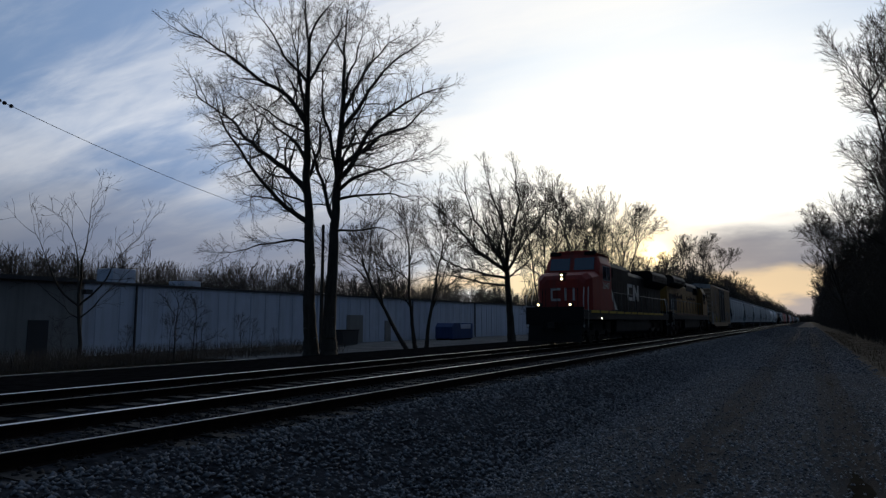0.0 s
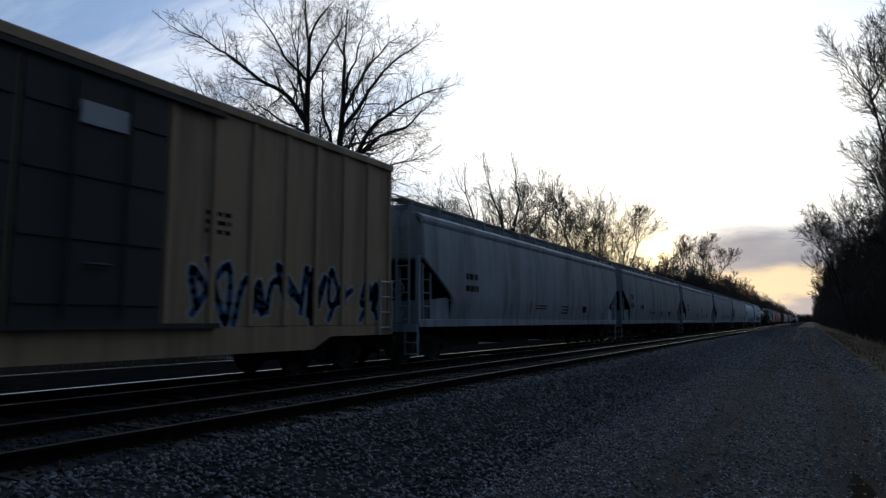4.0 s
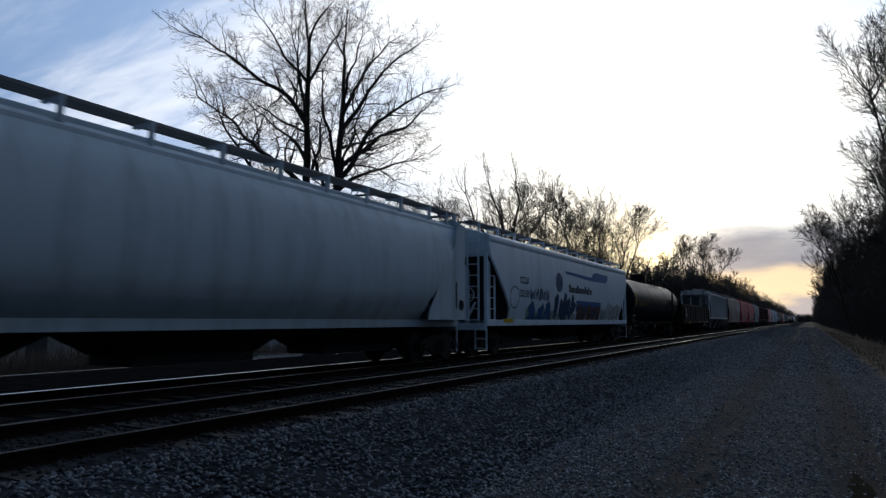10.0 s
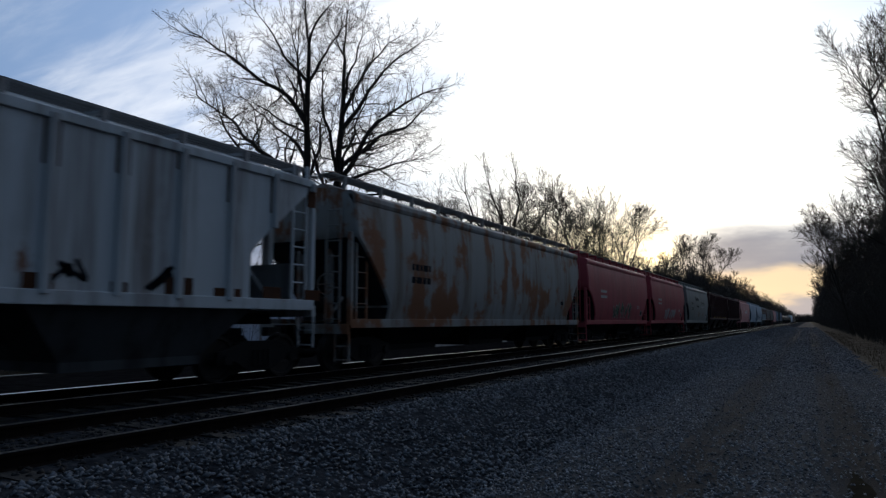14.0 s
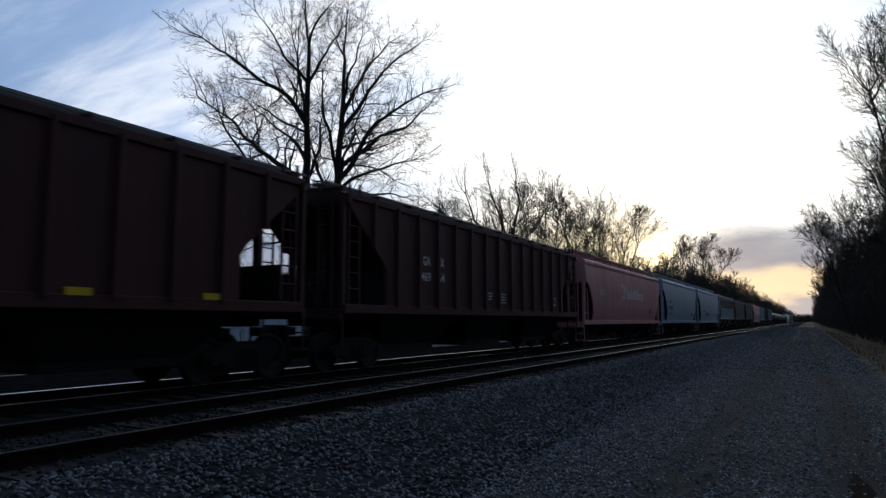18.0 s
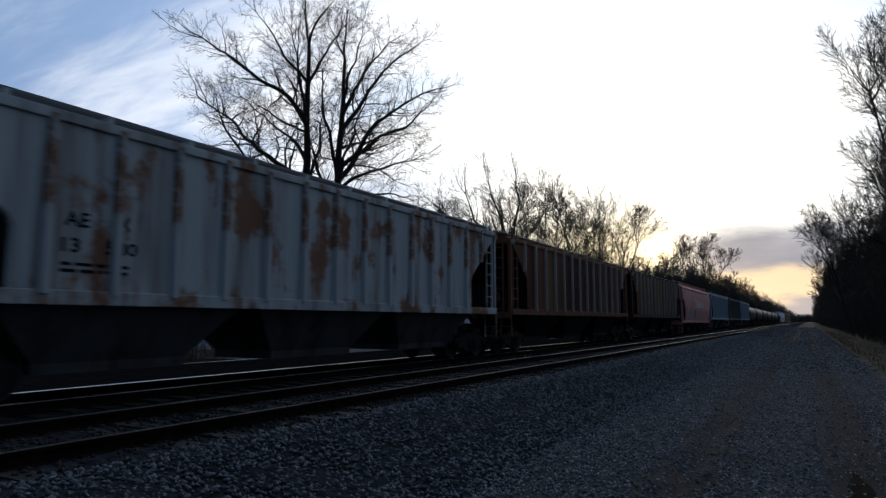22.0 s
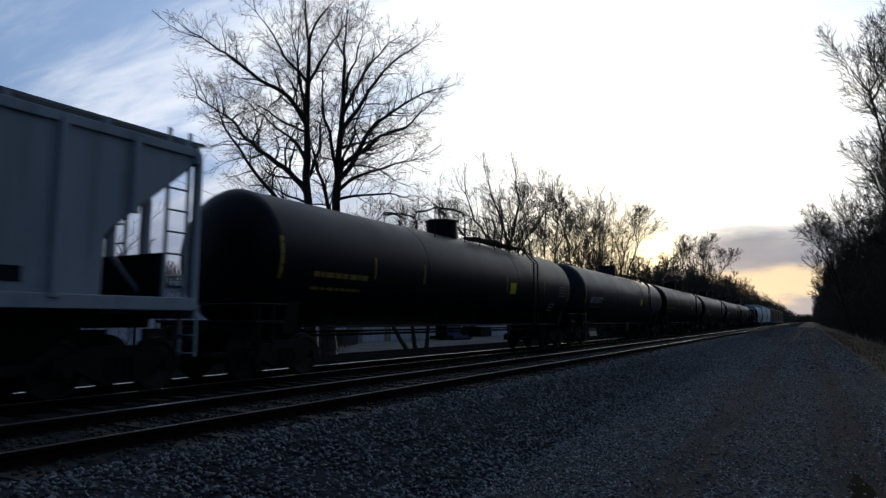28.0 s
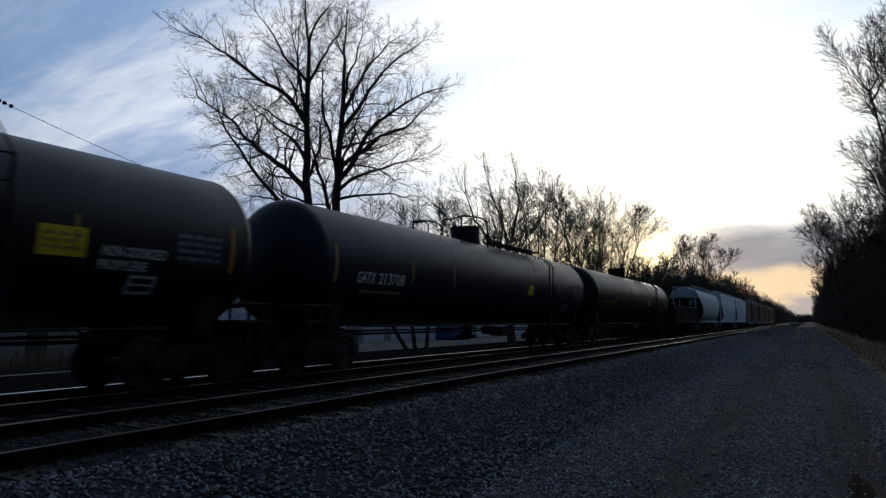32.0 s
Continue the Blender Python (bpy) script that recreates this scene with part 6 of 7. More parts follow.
bars(c, SPRAY_PALE, -1.1, -0.5, 1.75, 2.05, 3, 82)
patch(c, "placard", SPRAY_PALE, 5.5, 5.95, 1.71, 2.04, "white framed placard")
patch(c, "placard_face", BROWNS[1], 5.56, 5.89, 1.76, 1.99, "", 0.010)
# faded red hoppers: slanted white emblem, word drawn as plain shapes
FADED = plain("faded_white_lettering", (0.70, 0.64, 0.62), 0.6)
for c, k in ((V[19], 0), (V[25], 1)):
    words(c, "GACX", FADED, -6.75, -5.75, 2.4, 2.7)
    part("emblem", stroke_shape(c, [[(-2.2, 3.15), (-1.95, 2.35)], [(-1.95, 3.1), (-1.65, 2.35)], [(-1.6, 3.05), (-1.4, 2.55)], [(-1.35, 3.1), (-1.2, 2.9)]], 0.2, 0.007), FADED, c, "white slanted emblem")
    blocks(c, FADED, -0.9, 1.45, 2.36, "ThoLoTh", 0.62)
    blocks(c, FADED, 1.52, 3.4, 2.36, "Toooo", 0.62, 0.6)
    patch(c, "roller_plate", M_INK, 5.4, 5.65, 1.6, 1.85, "small dark plate", 0.012)
c = V[25]
words(c, "31798", FADED, -6.7, -5.68, 1.9, 2.2)
for k in range(6):
    patch(c, "paint_block", SPRAY_PALE, -5.5 + 0.46 * k, -5.1 + 0.46 * k, 1.2, (1.55, 1.95, 2.15, 1.9, 2.1, 2.0)[k], "pale overpainted block")
graffiti(c, -2.8, -1.7, 1.3, 2.2, SPRAY_PURPLE, SPRAY_PURPLE, 2, 91, 0.1)
graffiti(c, -1.6, -1.1, 1.45, 1.85, M_YELLOW, M_YELLOW, 1, 92, 0.06)
patch(c, "paint_block", SPRAY_PALE, 1.2, 2.9, 1.35, 1.7, "pale overpainted block")
# blue-grey hoppers
c = V[20]
words(c, "SHPX", M_INK, -5.96, -5.1, 2.45, 2.73)
words(c, "454620", M_INK, -6.0, -4.66, 1.95, 2.25)
patch(c, "roller_plate", M_INK, 4.9, 5.3, 1.5, 1.76, "small dark plate", 0.012)
bars(c, SPRAY_TEAL, -6.0, -4.8, 1.5, 1.7, 2, 93)
c = V[21]
words(c, "SHPX", M_INK, -5.22, -4.38, 2.45, 2.73)
words(c, "494676", M_INK, -5.24, -3.99, 1.98, 2.25)
graffiti(c, -3.6, -1.0, 1.55, 1.94, M_INK, M_INK, 5, 94, 0.05)
graffiti(c, 0.3, 1.6, 1.5, 1.9, SPRAY_PALE, SPRAY_PALE, 3, 95, 0.05)
part("scrawl", stroke_shape(c, [[(3.5, 2.15), (3.7, 2.25), (3.8, 2.0), (3.6, 1.8), (3.4, 2.0), (3.5, 2.15)], [(4.0, 2.0), (4.2, 1.9), (4.0, 1.6)]], 0.06, 0.007), SPRAY_PURPLE, c, "dark red sprayed loop")
patch(c, "roller_plate", M_INK, 5.7, 6.05, 1.54, 1.8, "small dark plate", 0.012)
for k, c in enumerate(V[20:22]):
    for y in (-6.9, -4.2, -2.6, -0.9, 2.0, 4.6):
        patch(c, "reflector", ORANGE, y, y + 0.34, 0.98, 1.05, "", 0.06)
# ribbed hoppers
c = V[22]
for text, y0, y1, z in (("AE", -6.28, -5.89, 2.46), ("X", -5.42, -5.2, 2.48), ("13", -6.30, -6.02, 2.07), ("580", -5.61, -5.07, 2.08)):
    words(c, text, M_INK, y0, y1, z, z + 0.22)
bars(c, M_INK, -6.3, -5.2, 1.75, 1.95, 2, 96)
c = V[26]
for text, y0, y1, z in (("EC", -6.11, -5.70, 2.54), ("NX", -5.44, -5.02, 2.54), ("16", -6.06, -5.72, 2.05), ("562", -5.44, -4.9, 2.05), ("4", -4.61, -4.47, 2.07)):
    words(c, text, SPRAY_BLUE, y0, y1, z, z + 0.24)
c = V[28]
words(c, "X", M_INK, -5.1, -4.85, 2.55, 2.8)
words(c, "7", M_INK, -5.1, -4.9, 2.08, 2.32)
words(c, "9", M_INK, -4.68, -4.48, 2.06, 2.3)
for y in (-4.15, -1.46):
    patch(c, "rust_strip", ORANGE, y - 0.07, y + 0.07, 1.5, 1.96, "orange-brown strip")
patch(c, "roller_plate", M_INK, 5.2, 5.55, 1.6, 1.82, "small dark plate", 0.012)
# long tanks
DULL_LABEL = plain("dull_label", (0.035, 0.038, 0.045), 0.6)
DIM_PRINT = plain("dim_print", (0.15, 0.16, 0.17), 0.6)
for k, c in enumerate(V[29:35]):
    patch(c, "reflector", DIM_YELLOW, -9.38, -9.28, 1.95, 2.83, "yellow reflective strip")
    patch(c, "reflector", DIM_YELLOW, 8.96, 9.06, 1.95, 2.83, "yellow reflective strip")
    patch(c, "label_plate", DULL_LABEL, 7.75, 8.8, 2.05, 2.62, "grey block of unreadable data")
    bars(c, DIM_PRINT, 7.8, 8.75, 2.08, 2.6, 4, 100 + k)
    for y in (-6.0, -3.6, 2.2, 6.0):
        patch(c, "reflector", DIM_YELLOW, y - 0.03, y + 0.03, 2.1, 2.65)
    patch(c, "placard", SPRAY_PALE, 7.0, 7.5, 1.5, 1.8, "pale framed placard")
    patch(c, "placard_face", TANKBLACK[0], 7.05, 7.45, 1.55, 1.75, "", 0.010)
    if k not in (3,):
        patch(c, "placard", M_YELLOW, 2.5, 3.0, 2.06, 2.45, "yellow hazard plate")
    bars(c, DIM_YELLOW, -8.3, -6.4, 1.72, 1.86, 1, 110 + k)
for k, (a, b) in {1: ("GATX", "213717"), 3: ("TILX", "304173"), 4: ("GATX", "213708")}.items():
    words(V[29 + k], a, M_WHITE, -8.5, -7.75, 1.98, 2.27)
    words(V[29 + k], b, M_WHITE, -7.6, -6.4, 1.98, 2.29)
for k in (0, 2, 5):
    bars(V[29 + k], DIM_YELLOW, -8.3, -6.3, 1.98, 2.22, 1, 120 + k)
c = V[32]
patch(c, "placard", M_YELLOW, 5.45, 6.17, 2.01, 2.45, "yellow hazard plate")
bars(c, DIM_YELLOW, 5.5, 6.1, 2.08, 2.38, 3, 130)
words(c, "NON-ODORIZED", M_WHITE, 6.43, 7.58, 2.07, 2.24, "white painted words NON-ODORIZED")
words(c, "PROPYLENE", M_WHITE, 6.41, 7.25, 1.86, 2.02, "white painted word PROPYLENE")
graffiti(c, -5.8, -3.2, 1.6, 2.0, SPRAY_PALE, SPRAY_PALE, 6, 131, 0.035)
# yellow locomotive: dark lettering and flag bars along the hood, seen on the side that faces the road
c = V[1]
SMUDGE = plain("faded_red_bar", (0.020, 0.008, 0.010), 0.8)
letter_rng = random.Random(77)
for start, count, tall in ((-7.4, 11, 0.42), (-0.4, 12, 0.26)):
    for k in range(count):
        y, z, w = start + 0.42 * k, 2.92 + letter_rng.uniform(-0.06, 0.06), letter_rng.uniform(0.32, 0.5)
        up = tall * letter_rng.uniform(0.55, 1.15)
        part("name_bar", Shape().prism([(-y, z + 0.04), (-y - w, z - 0.02), (-y - w * 0.9, z + up), (-y - 0.06, z + up * 0.8)], 0, -0.985 - 0.002 * (k % 3), -0.965), SMUDGE, c, "faded dark bar of lettering")
for k in range(5):
    y = 8.35 - 0.3 * k
    part("name_bar", Shape().prism([(-y, 2.7), (-y + 0.26, 2.66), (-y + 0.25, 2.98), (-y + 0.02, 3.0)], 0, -1.515, -1.49), SMUDGE, c, "dark worn lettering under the cab window")


# ---- trees ----
def frusta(segs, sides):
    a = np.array([s[0] for s in segs])
    b = np.array([s[1] for s in segs])
    ra = np.array([s[2] for s in segs])[:, None, None]
    rb = np.array([s[3] for s in segs])[:, None, None]
    d = b - a
    d /= np.linalg.norm(d, axis=1, keepdims=True) + 1e-9
    ref = np.where(np.abs(d[:, 2:3]) > 0.9, np.array([[1.0, 0, 0]]), np.array([[0, 0, 1.0]]))
    u = np.cross(d, ref)
    u /= np.linalg.norm(u, axis=1, keepdims=True) + 1e-9
    w = np.cross(d, u)
    ang = 2 * np.pi * np.arange(sides) / sides
    ring = u[:, None] * np.cos(ang)[None, :, None] + w[:, None] * np.sin(ang)[None, :, None]
    verts = np.concatenate([a[:, None] + ring * ra, b[:, None] + ring * rb], 1).reshape(-1, 3)
    k = np.arange(sides)
    quad = np.stack([k, (k + 1) % sides, sides + (k + 1) % sides, sides + k], -1)
    faces = (quad[None] + (2 * sides * np.arange(len(segs)))[:, None, None]).reshape(-1, 4)
    return verts, faces


# level 0: limb, 1: branch, 2: twig, 3: twiglet
HABIT = dict(step=(0.40, 0.30, 0.22, 0.2), wobble=(0.12, 0.15, 0.13, 0.10), lift=(0.0, 0.03, 0.04, 0.03), start=(0.10, 0.06, 0.05, 0.0), each=(2.9, 4.0, 4.6, 0.0),
             ratio=(0.36, 0.42, 0.46, 0.4), least=(0.9, 0.6, 0.36, 0.0), angle=((28, 66), (28, 66), (25, 60), (20, 60)), shrink=(0.36, 0.40, 0.6, 0.8), tip=0.0078, levels=4)


def heading(lean, turn):
    """Direction by its angle from upright and its turn about it, degrees."""
    a, b = radians(lean), radians(turn)
    return Vector((math.sin(a) * math.cos(b), math.sin(a) * math.sin(b), math.cos(a)))


def shoot(rng, p, d, length, r, level, habit, segs, guide=None):
    """One limb, branch or twig with all that grows on it."""
    n = max(2, round(length / habit["step"][level]))
    step = length / n
    wob, lift = habit["wobble"][level], habit["lift"][level]
    tip, r0 = habit["tip"], r
    turn = rng.uniform(0, 6.28)
    drift = Vector((0, 0, 0))
    for i in range(n):
        f = (i + 1) / n
        kick = Vector((rng.gauss(0, wob), rng.gauss(0, wob), rng.gauss(0, wob)))
        if guide:
            drift = drift * 0.75 + kick
            d = (heading(*guide(f)) + drift).normalized()
        else:
            d = (d + kick + Vector((0, 0, lift))).normalized()
        q = p + d * step
        r1 = max(tip * (1.0 if level < 2 else 1.0 - 0.35 * f), r0 * (1 - 0.76 * f ** 0.9))
        segs.append((p, q, r, r1))
        if level < habit["levels"] - 1 and f >= habit["start"][level]:
            want = habit["each"][level] * step
            for _ in range(int(want) + (rng.random() < want % 1)):
                turn += 2.4 + rng.uniform(-0.6, 0.6)
                u = d.cross(Vector((0.13, 0.21, 1.0))).normalized()
                w = u.cross(d)
                ang = radians(rng.uniform(*habit["angle"][level]))
                e = d * math.cos(ang) + (u * math.cos(turn) + w * math.sin(turn)) * math.sin(ang)
                reach = max(habit["least"][level], length * habit["ratio"][level] * rng.uniform(0.55, 1.15) * (1.25 - 0.85 * f))
                shoot(rng, q, e, reach, max(tip, min(r1 * 0.85, r0 * habit["shrink"][level] * (1.1 - 0.6 * f))), level + 1, habit, segs)
        p, r = q, r1
    if level < habit["levels"] - 1:
        for s in (-1, 1):
            e = (d + s * 0.42 * d.cross(Vector((rng.gauss(0, 1), rng.gauss(0, 1), rng.gauss(0, 1)))).normalized()).normalized()
            shoot(rng, p, e, max(habit["least"][level], length * 0.28), r, level + 1, habit, segs)


def tree_meshes(seed, stems, limbs, habit, thick=0.03, twig=None, sides=6):
    """stems: (foot x, foot y, lean, lean at the top, turn, length, radius at the foot, at the top);
    limbs: (stem, height on it, lean, lean at the tip, turn, length, radius)."""
    rng = random.Random(seed)
    segs, lines = [], []
    for x, y, lean, over, turn, length, r, r1 in stems:
        p, line = Vector((x, y, -0.25)), []
        n = max(4, round(length / 0.6))
        for i in range(n):
            f = (i + 1) / n
            d = (heading(lean + (over - lean) * f, turn) + Vector((rng.gauss(0, 0.05), rng.gauss(0, 0.05), 0))).normalized()
            q = p + d * length / n
            ra, rb = (r + (r1 - r) * ((i + k) / n) ** 0.8 for k in (0, 1))
            flare = 1.0 + 0.45 * max(0.0, 1 - i * 0.6)
            segs.append((p, q, ra * flare, rb))
            line.append((q, d, rb))
            p = q
        lines.append(line)
        for k in (-1, 1):
            shoot(rng, p, (d + 0.3 * k * Vector((rng.gauss(0, 1), rng.gauss(0, 1), 0.3)).normalized()).normalized(), length * 0.2, r1 * 0.85, 0, habit, segs)
    for stem, height, lean, over, turn, length, r in limbs:
        p = min(lines[stem], key=lambda s: abs(s[0].z - height))[0]
        shoot(rng, p, heading(lean, turn), length, r, 0, habit, segs, lambda f, a=lean, b=over, t=turn: (a + (b - a) * f, t))
    big = [s for s in segs if s[3] >= thick]
    small = [s for s in segs if s[3] < thick]
    v, f = frusta(big, sides)
    trunk = raw_arrays("trunk", v, f, M_BARK)
    trunk.shade_smooth()
    v, f = frusta(small, 3)
    return trunk, raw_arrays("crown", v, f, twig or M_TWIG)


def crown_limbs(rng, stems, count, low, high, reach, lean=(25, 75), over=(5, 40), r=0.09):
    """Limbs all round the stems, longest at the middle of the crown."""
    out = []
    for k in range(count):
        f = (k + rng.random()) / count
        a = rng.uniform(*lean) * (1.1 - 0.45 * f)
        out.append((k % stems, low + (high - low) * f, a, a * rng.uniform(*over) / 40, 137.5 * k + rng.uniform(-25, 25), reach * (1.12 - 0.62 * f) * rng.uniform(0.8, 1.15), r * (1.15 - 0.6 * f)))
    return out


def fan_tree(seed, count, height, spread, foot, low, limbs, reach, r=0.13, habit=HABIT, depth=0.7, twig=None, thick=0.03):
    """A tree of several stems that part near the ground and spread into a rounded crown."""
    rng = random.Random(seed)
    stems = []
    for k in range(count):
        f = (k + 0.5) / count * 2 - 1 if count > 1 else 0.0
        side = 0 if f >= 0 else 180
        lean = abs(f) * spread + rng.uniform(0, 4)
        stems.append((foot * f, rng.uniform(-0.3, 0.3), lean * 0.75, lean * 1.15, side + rng.uniform(-60, 60) * depth, height * (0.80 - 0.14 * f * f) * rng.uniform(0.92, 1.05), r * rng.uniform(0.8, 1.2), r * 0.25))
    return tree_meshes(seed, stems, crown_limbs(rng, count, limbs, low, height * 0.78, reach, r=r * 0.55), habit, thick, twig)


def plant(name, label, meshes, at, group="", category="bare tree"):
    ob = thing(name, label, category, group, at=at)
    part("trunk", meshes[0], M_BARK, ob)
    part("crown", meshes[1], M_TWIG, ob)
    return ob


# the crowns below are drawn across the view from the road: turned by the road's angle to it
FACE = 29.3
BIG_STEMS = [(-0.62, 0.1, -3, -2, 0, 18.4, 0.44, 0.10), (0.32, 0.1, 1, 2, 0, 17.4, 0.46, 0.09)]
BIG_LIMBS = [(0, 7.6, -52, -30, 8, 7.8, 0.17), (0, 9.3, -28, -54, -8, 9.6, 0.20), (0, 13.4, -46, -56, 5, 8.2, 0.17), (0, 11.2, -40, -48, -40, 6.5, 0.13), (0, 15.0, 12, 34, 20, 5.2, 0.12), (0, 6.2, -72, -118, 12, 4.4, 0.09), (0, 8.6, -66, -108, -20, 4.6, 0.08),
             (1, 10.0, 26, 64, -6, 7.4, 0.19), (1, 10.4, 44, 54, 12, 6.6, 0.16), (1, 9.4, 58, 88, -14, 5.0, 0.12), (1, 13.0, 40, 46, 6, 6.2, 0.15), (1, 9.0, 50, 116, 18, 4.8, 0.10), (1, 13.6, 14, 40, -16, 5.4, 0.13), (1, 7.0, 70, 122, -8, 4.0, 0.08)]
BIG_DEEP = [(1, 7.7, -34, -8, -20, 6.2, 0.16), (1, 10.2, -30, -4, 26, 6.2, 0.14), (0, 10.0, 38, 30, 80, 6.0, 0.13), (0, 12.2, 40, 34, -85, 5.6, 0.12), (1, 11.6, 40, 32, 95, 5.8, 0.12), (1, 9.6, 46, 40, -75, 5.8, 0.12), (0, 14.2, -24, -20, 30, 5.0, 0.11), (1, 14.6, 4, 20, 60, 4.4, 0.10), (0, 16.0, -34, -44, 14, 4.8, 0.10), (0, 12.6, -60, -84, 30, 4.6, 0.08), (1, 11.6, 62, 86, 24, 4.2, 0.08)]
m = tree_meshes(11, BIG_STEMS, BIG_LIMBS + BIG_DEEP, HABIT)
plant("large_tree", "tall bare twin-trunked tree beside the tracks", m, pose(-23.7, 28.5, -0.85, 0, 0, FACE))
# spreading tree: one bent trunk, long limbs arching out to one side
MID = dict(HABIT, tip=0.0125, wobble=(0.10, 0.10, 0.09, 0.07), lift=(0.0, 0.06, 0.07, 0.05), angle=((22, 50), (20, 46), (18, 46), (20, 50)), each=(2.4, 3.2, 3.2, 0.0), step=(0.45, 0.38, 0.32, 0.3), least=(1.0, 0.7, 0.5, 0.0))
m = tree_meshes(21, [(0, 0, -2, -6, 0, 7.2, 0.42, 0.24)], [(0, 6.6, -56, -38, 5, 8.4, 0.20), (0, 6.9, -36, -28, -20, 8.0, 0.19), (0, 6.9, -14, -20, 30, 7.6, 0.18), (0, 7.0, 10, 4, -10, 7.6, 0.18), (0, 6.6, 34, 24, 14, 6.4, 0.15), (0, 5.8, -76, -56, -12, 7.4, 0.15), (0, 5.2, -88, -82, 6, 6.6, 0.12), (0, 6.4, 46, 40, -70, 6.0, 0.13), (0, 6.5, -48, -36, 70, 6.6, 0.14), (0, 6.0, 52, 44, 20, 4.4, 0.10), (0, 6.8, -40, -30, -65, 6.8, 0.14), (0, 6.2, -64, -50, 40, 6.6, 0.12)], MID)
plant("spreading_tree", "bare spreading tree with long arching limbs", m, pose(-23.4, 54.3, -0.85, 0, 0, FACE))
m = fan_tree(23, 3, 17.0, 8, 0.4, 5.0, 16, 3.6, 0.13, MID)
plant("slim_tree", "slim straight bare tree", m, pose(-22.2, 59.6, -0.85, 0, 0, FACE))
m = fan_tree(27, 7, 16.6, 24, 0.5, 5.0, 32, 3.4, 0.16, MID)
plant("fan_tree", "broad bare tree of many stems fanning from one base", m, pose(-20.6, 74.2, -0.85, 0, 0, FACE))
m = fan_tree(28, 4, 15.0, 22, 0.4, 4.0, 18, 3.4, 0.14, MID)
plant("round_tree", "bare rounded tree behind the far tracks", m, pose(-20.6, 66.5, -0.85, 0, 0, FACE))
AFAR = dict(MID, tip=0.021, each=(1.7, 2.0, 1.2, 0.0), step=(0.7, 0.6, 0.5, 0.4), least=(1.0, 0.8, 0.5, 0.0))
m = fan_tree(29, 9, 19.0, 24, 0.6, 5.0, 40, 4.2, 0.16, AFAR)
plant("fan_tree", "bare rounded tree of many fine stems", m, pose(-18.8, 133.0, -0.85, 0, 0, FACE))
m = tree_meshes(31, [(0, 0, -32, -24, 0, 6.6, 0.17, 0.08)], [(0, 2.8, -10, -30, 10, 4.0, 0.07), (0, 4.2, -50, -70, -20, 3.4, 0.06), (0, 5.2, -5, 10, 20, 3.6, 0.06), (0, 3.6, 20, 40, 30, 2.6, 0.05), (0, 5.6, -46, -80, 10, 3.0, 0.05)], MID)
plant("leaning_tree", "slim bare tree leaning over the yard", m, pose(-24.0, 37.9, -0.85, 0, 0, FACE))
m = tree_meshes(33, [(-0.35, 0, -8, 3, 0, 7.4, 0.17, 0.06), (0.35, 0.2, 4, 14, 0, 7.6, 0.17, 0.06)], [(0, 2.8, -30, -36, 10, 3.6, 0.07), (0, 4.4, -48, -62, -20, 3.2, 0.06), (0, 5.6, 20, 30, 50, 2.8, 0.05), (1, 2.6, 34, 20, 20, 4.0, 0.08), (1, 4.0, 56, 76, -20, 3.2, 0.06), (1, 5.4, -22, -30, 30, 3.0, 0.05), (1, 6.2, 36, 40, -50, 2.8, 0.05), (0, 3.6, -60, -88, 40, 2.6, 0.04)], MID)
plant("double_tree", "slim bare tree with forked stems", m, pose(-23.6, 38.9, -0.85, 0, 0, FACE))
m = tree_meshes(41, [(0, 0, -4, -2, 0, 3.6, 0.10, 0.07)], [(0, 2.6, -44, -40, 10, 4.0, 0.06), (0, 3.2, -20, -24, -30, 4.0, 0.055), (0, 3.4, 10, 16, 20, 4.2, 0.06), (0, 3.0, 40, 44, -10, 4.4, 0.06), (0, 2.2, 54, 40, 30, 3.4, 0.045), (0, 2.4, -58, -46, -20, 3.0, 0.04)], dict(HABIT, each=(0.9, 1.2, 1.2, 0.0), tip=0.008))
plant("small_tree", "small bare tree before the grey building", m, pose(-30.3, 18.7, -0.95, 0, 0, FACE))
EDGE = dict(MID, tip=0.0118, each=(2.4, 3.2, 2.8, 0.0), step=(0.5, 0.42, 0.33, 0.26))
m = fan_tree(43, 4, 23.0, 10, 0.5, 4.0, 46, 4.4, 0.17, EDGE)
plant("roadside_tree", "tall bare tree at the edge of the wood", m, pose(6.6, 47.4, -0.5, 0, 0, FACE))
for x, y, a, sc in ((9.4, 44.5, 100, 0.95), (9.0, 53.0, 200, 1.0), (7.9, 60.0, 310, 0.8), (8.6, 68.0, 40, 0.85)):
    plant("roadside_tree", "tall bare tree in the wood beside the road", m, pose(x, y, -0.45, 0, 0, a)).scale = (sc, sc, sc)
m = fan_tree(44, 8, 15.0, 26, 0.6, 3.0, 34, 4.0, 0.14, MID)
plant("roadside_tree", "broad bare tree of many stems beside the road", m, pose(4.6, 84.0, -0.5, 0, 0, FACE))
SAPS = [tree_meshes(50 + k, [(0, 0, 4 * k, 8 - 6 * k, 30 * k, 3.0, 0.045, 0.02)], crown_limbs(random.Random(k), 1, 7, 0.8, 2.8, 1.3, r=0.02), dict(HABIT, levels=3, tip=0.007, least=(0.4, 0.3, 0.2, 0))) for k in range(3)]
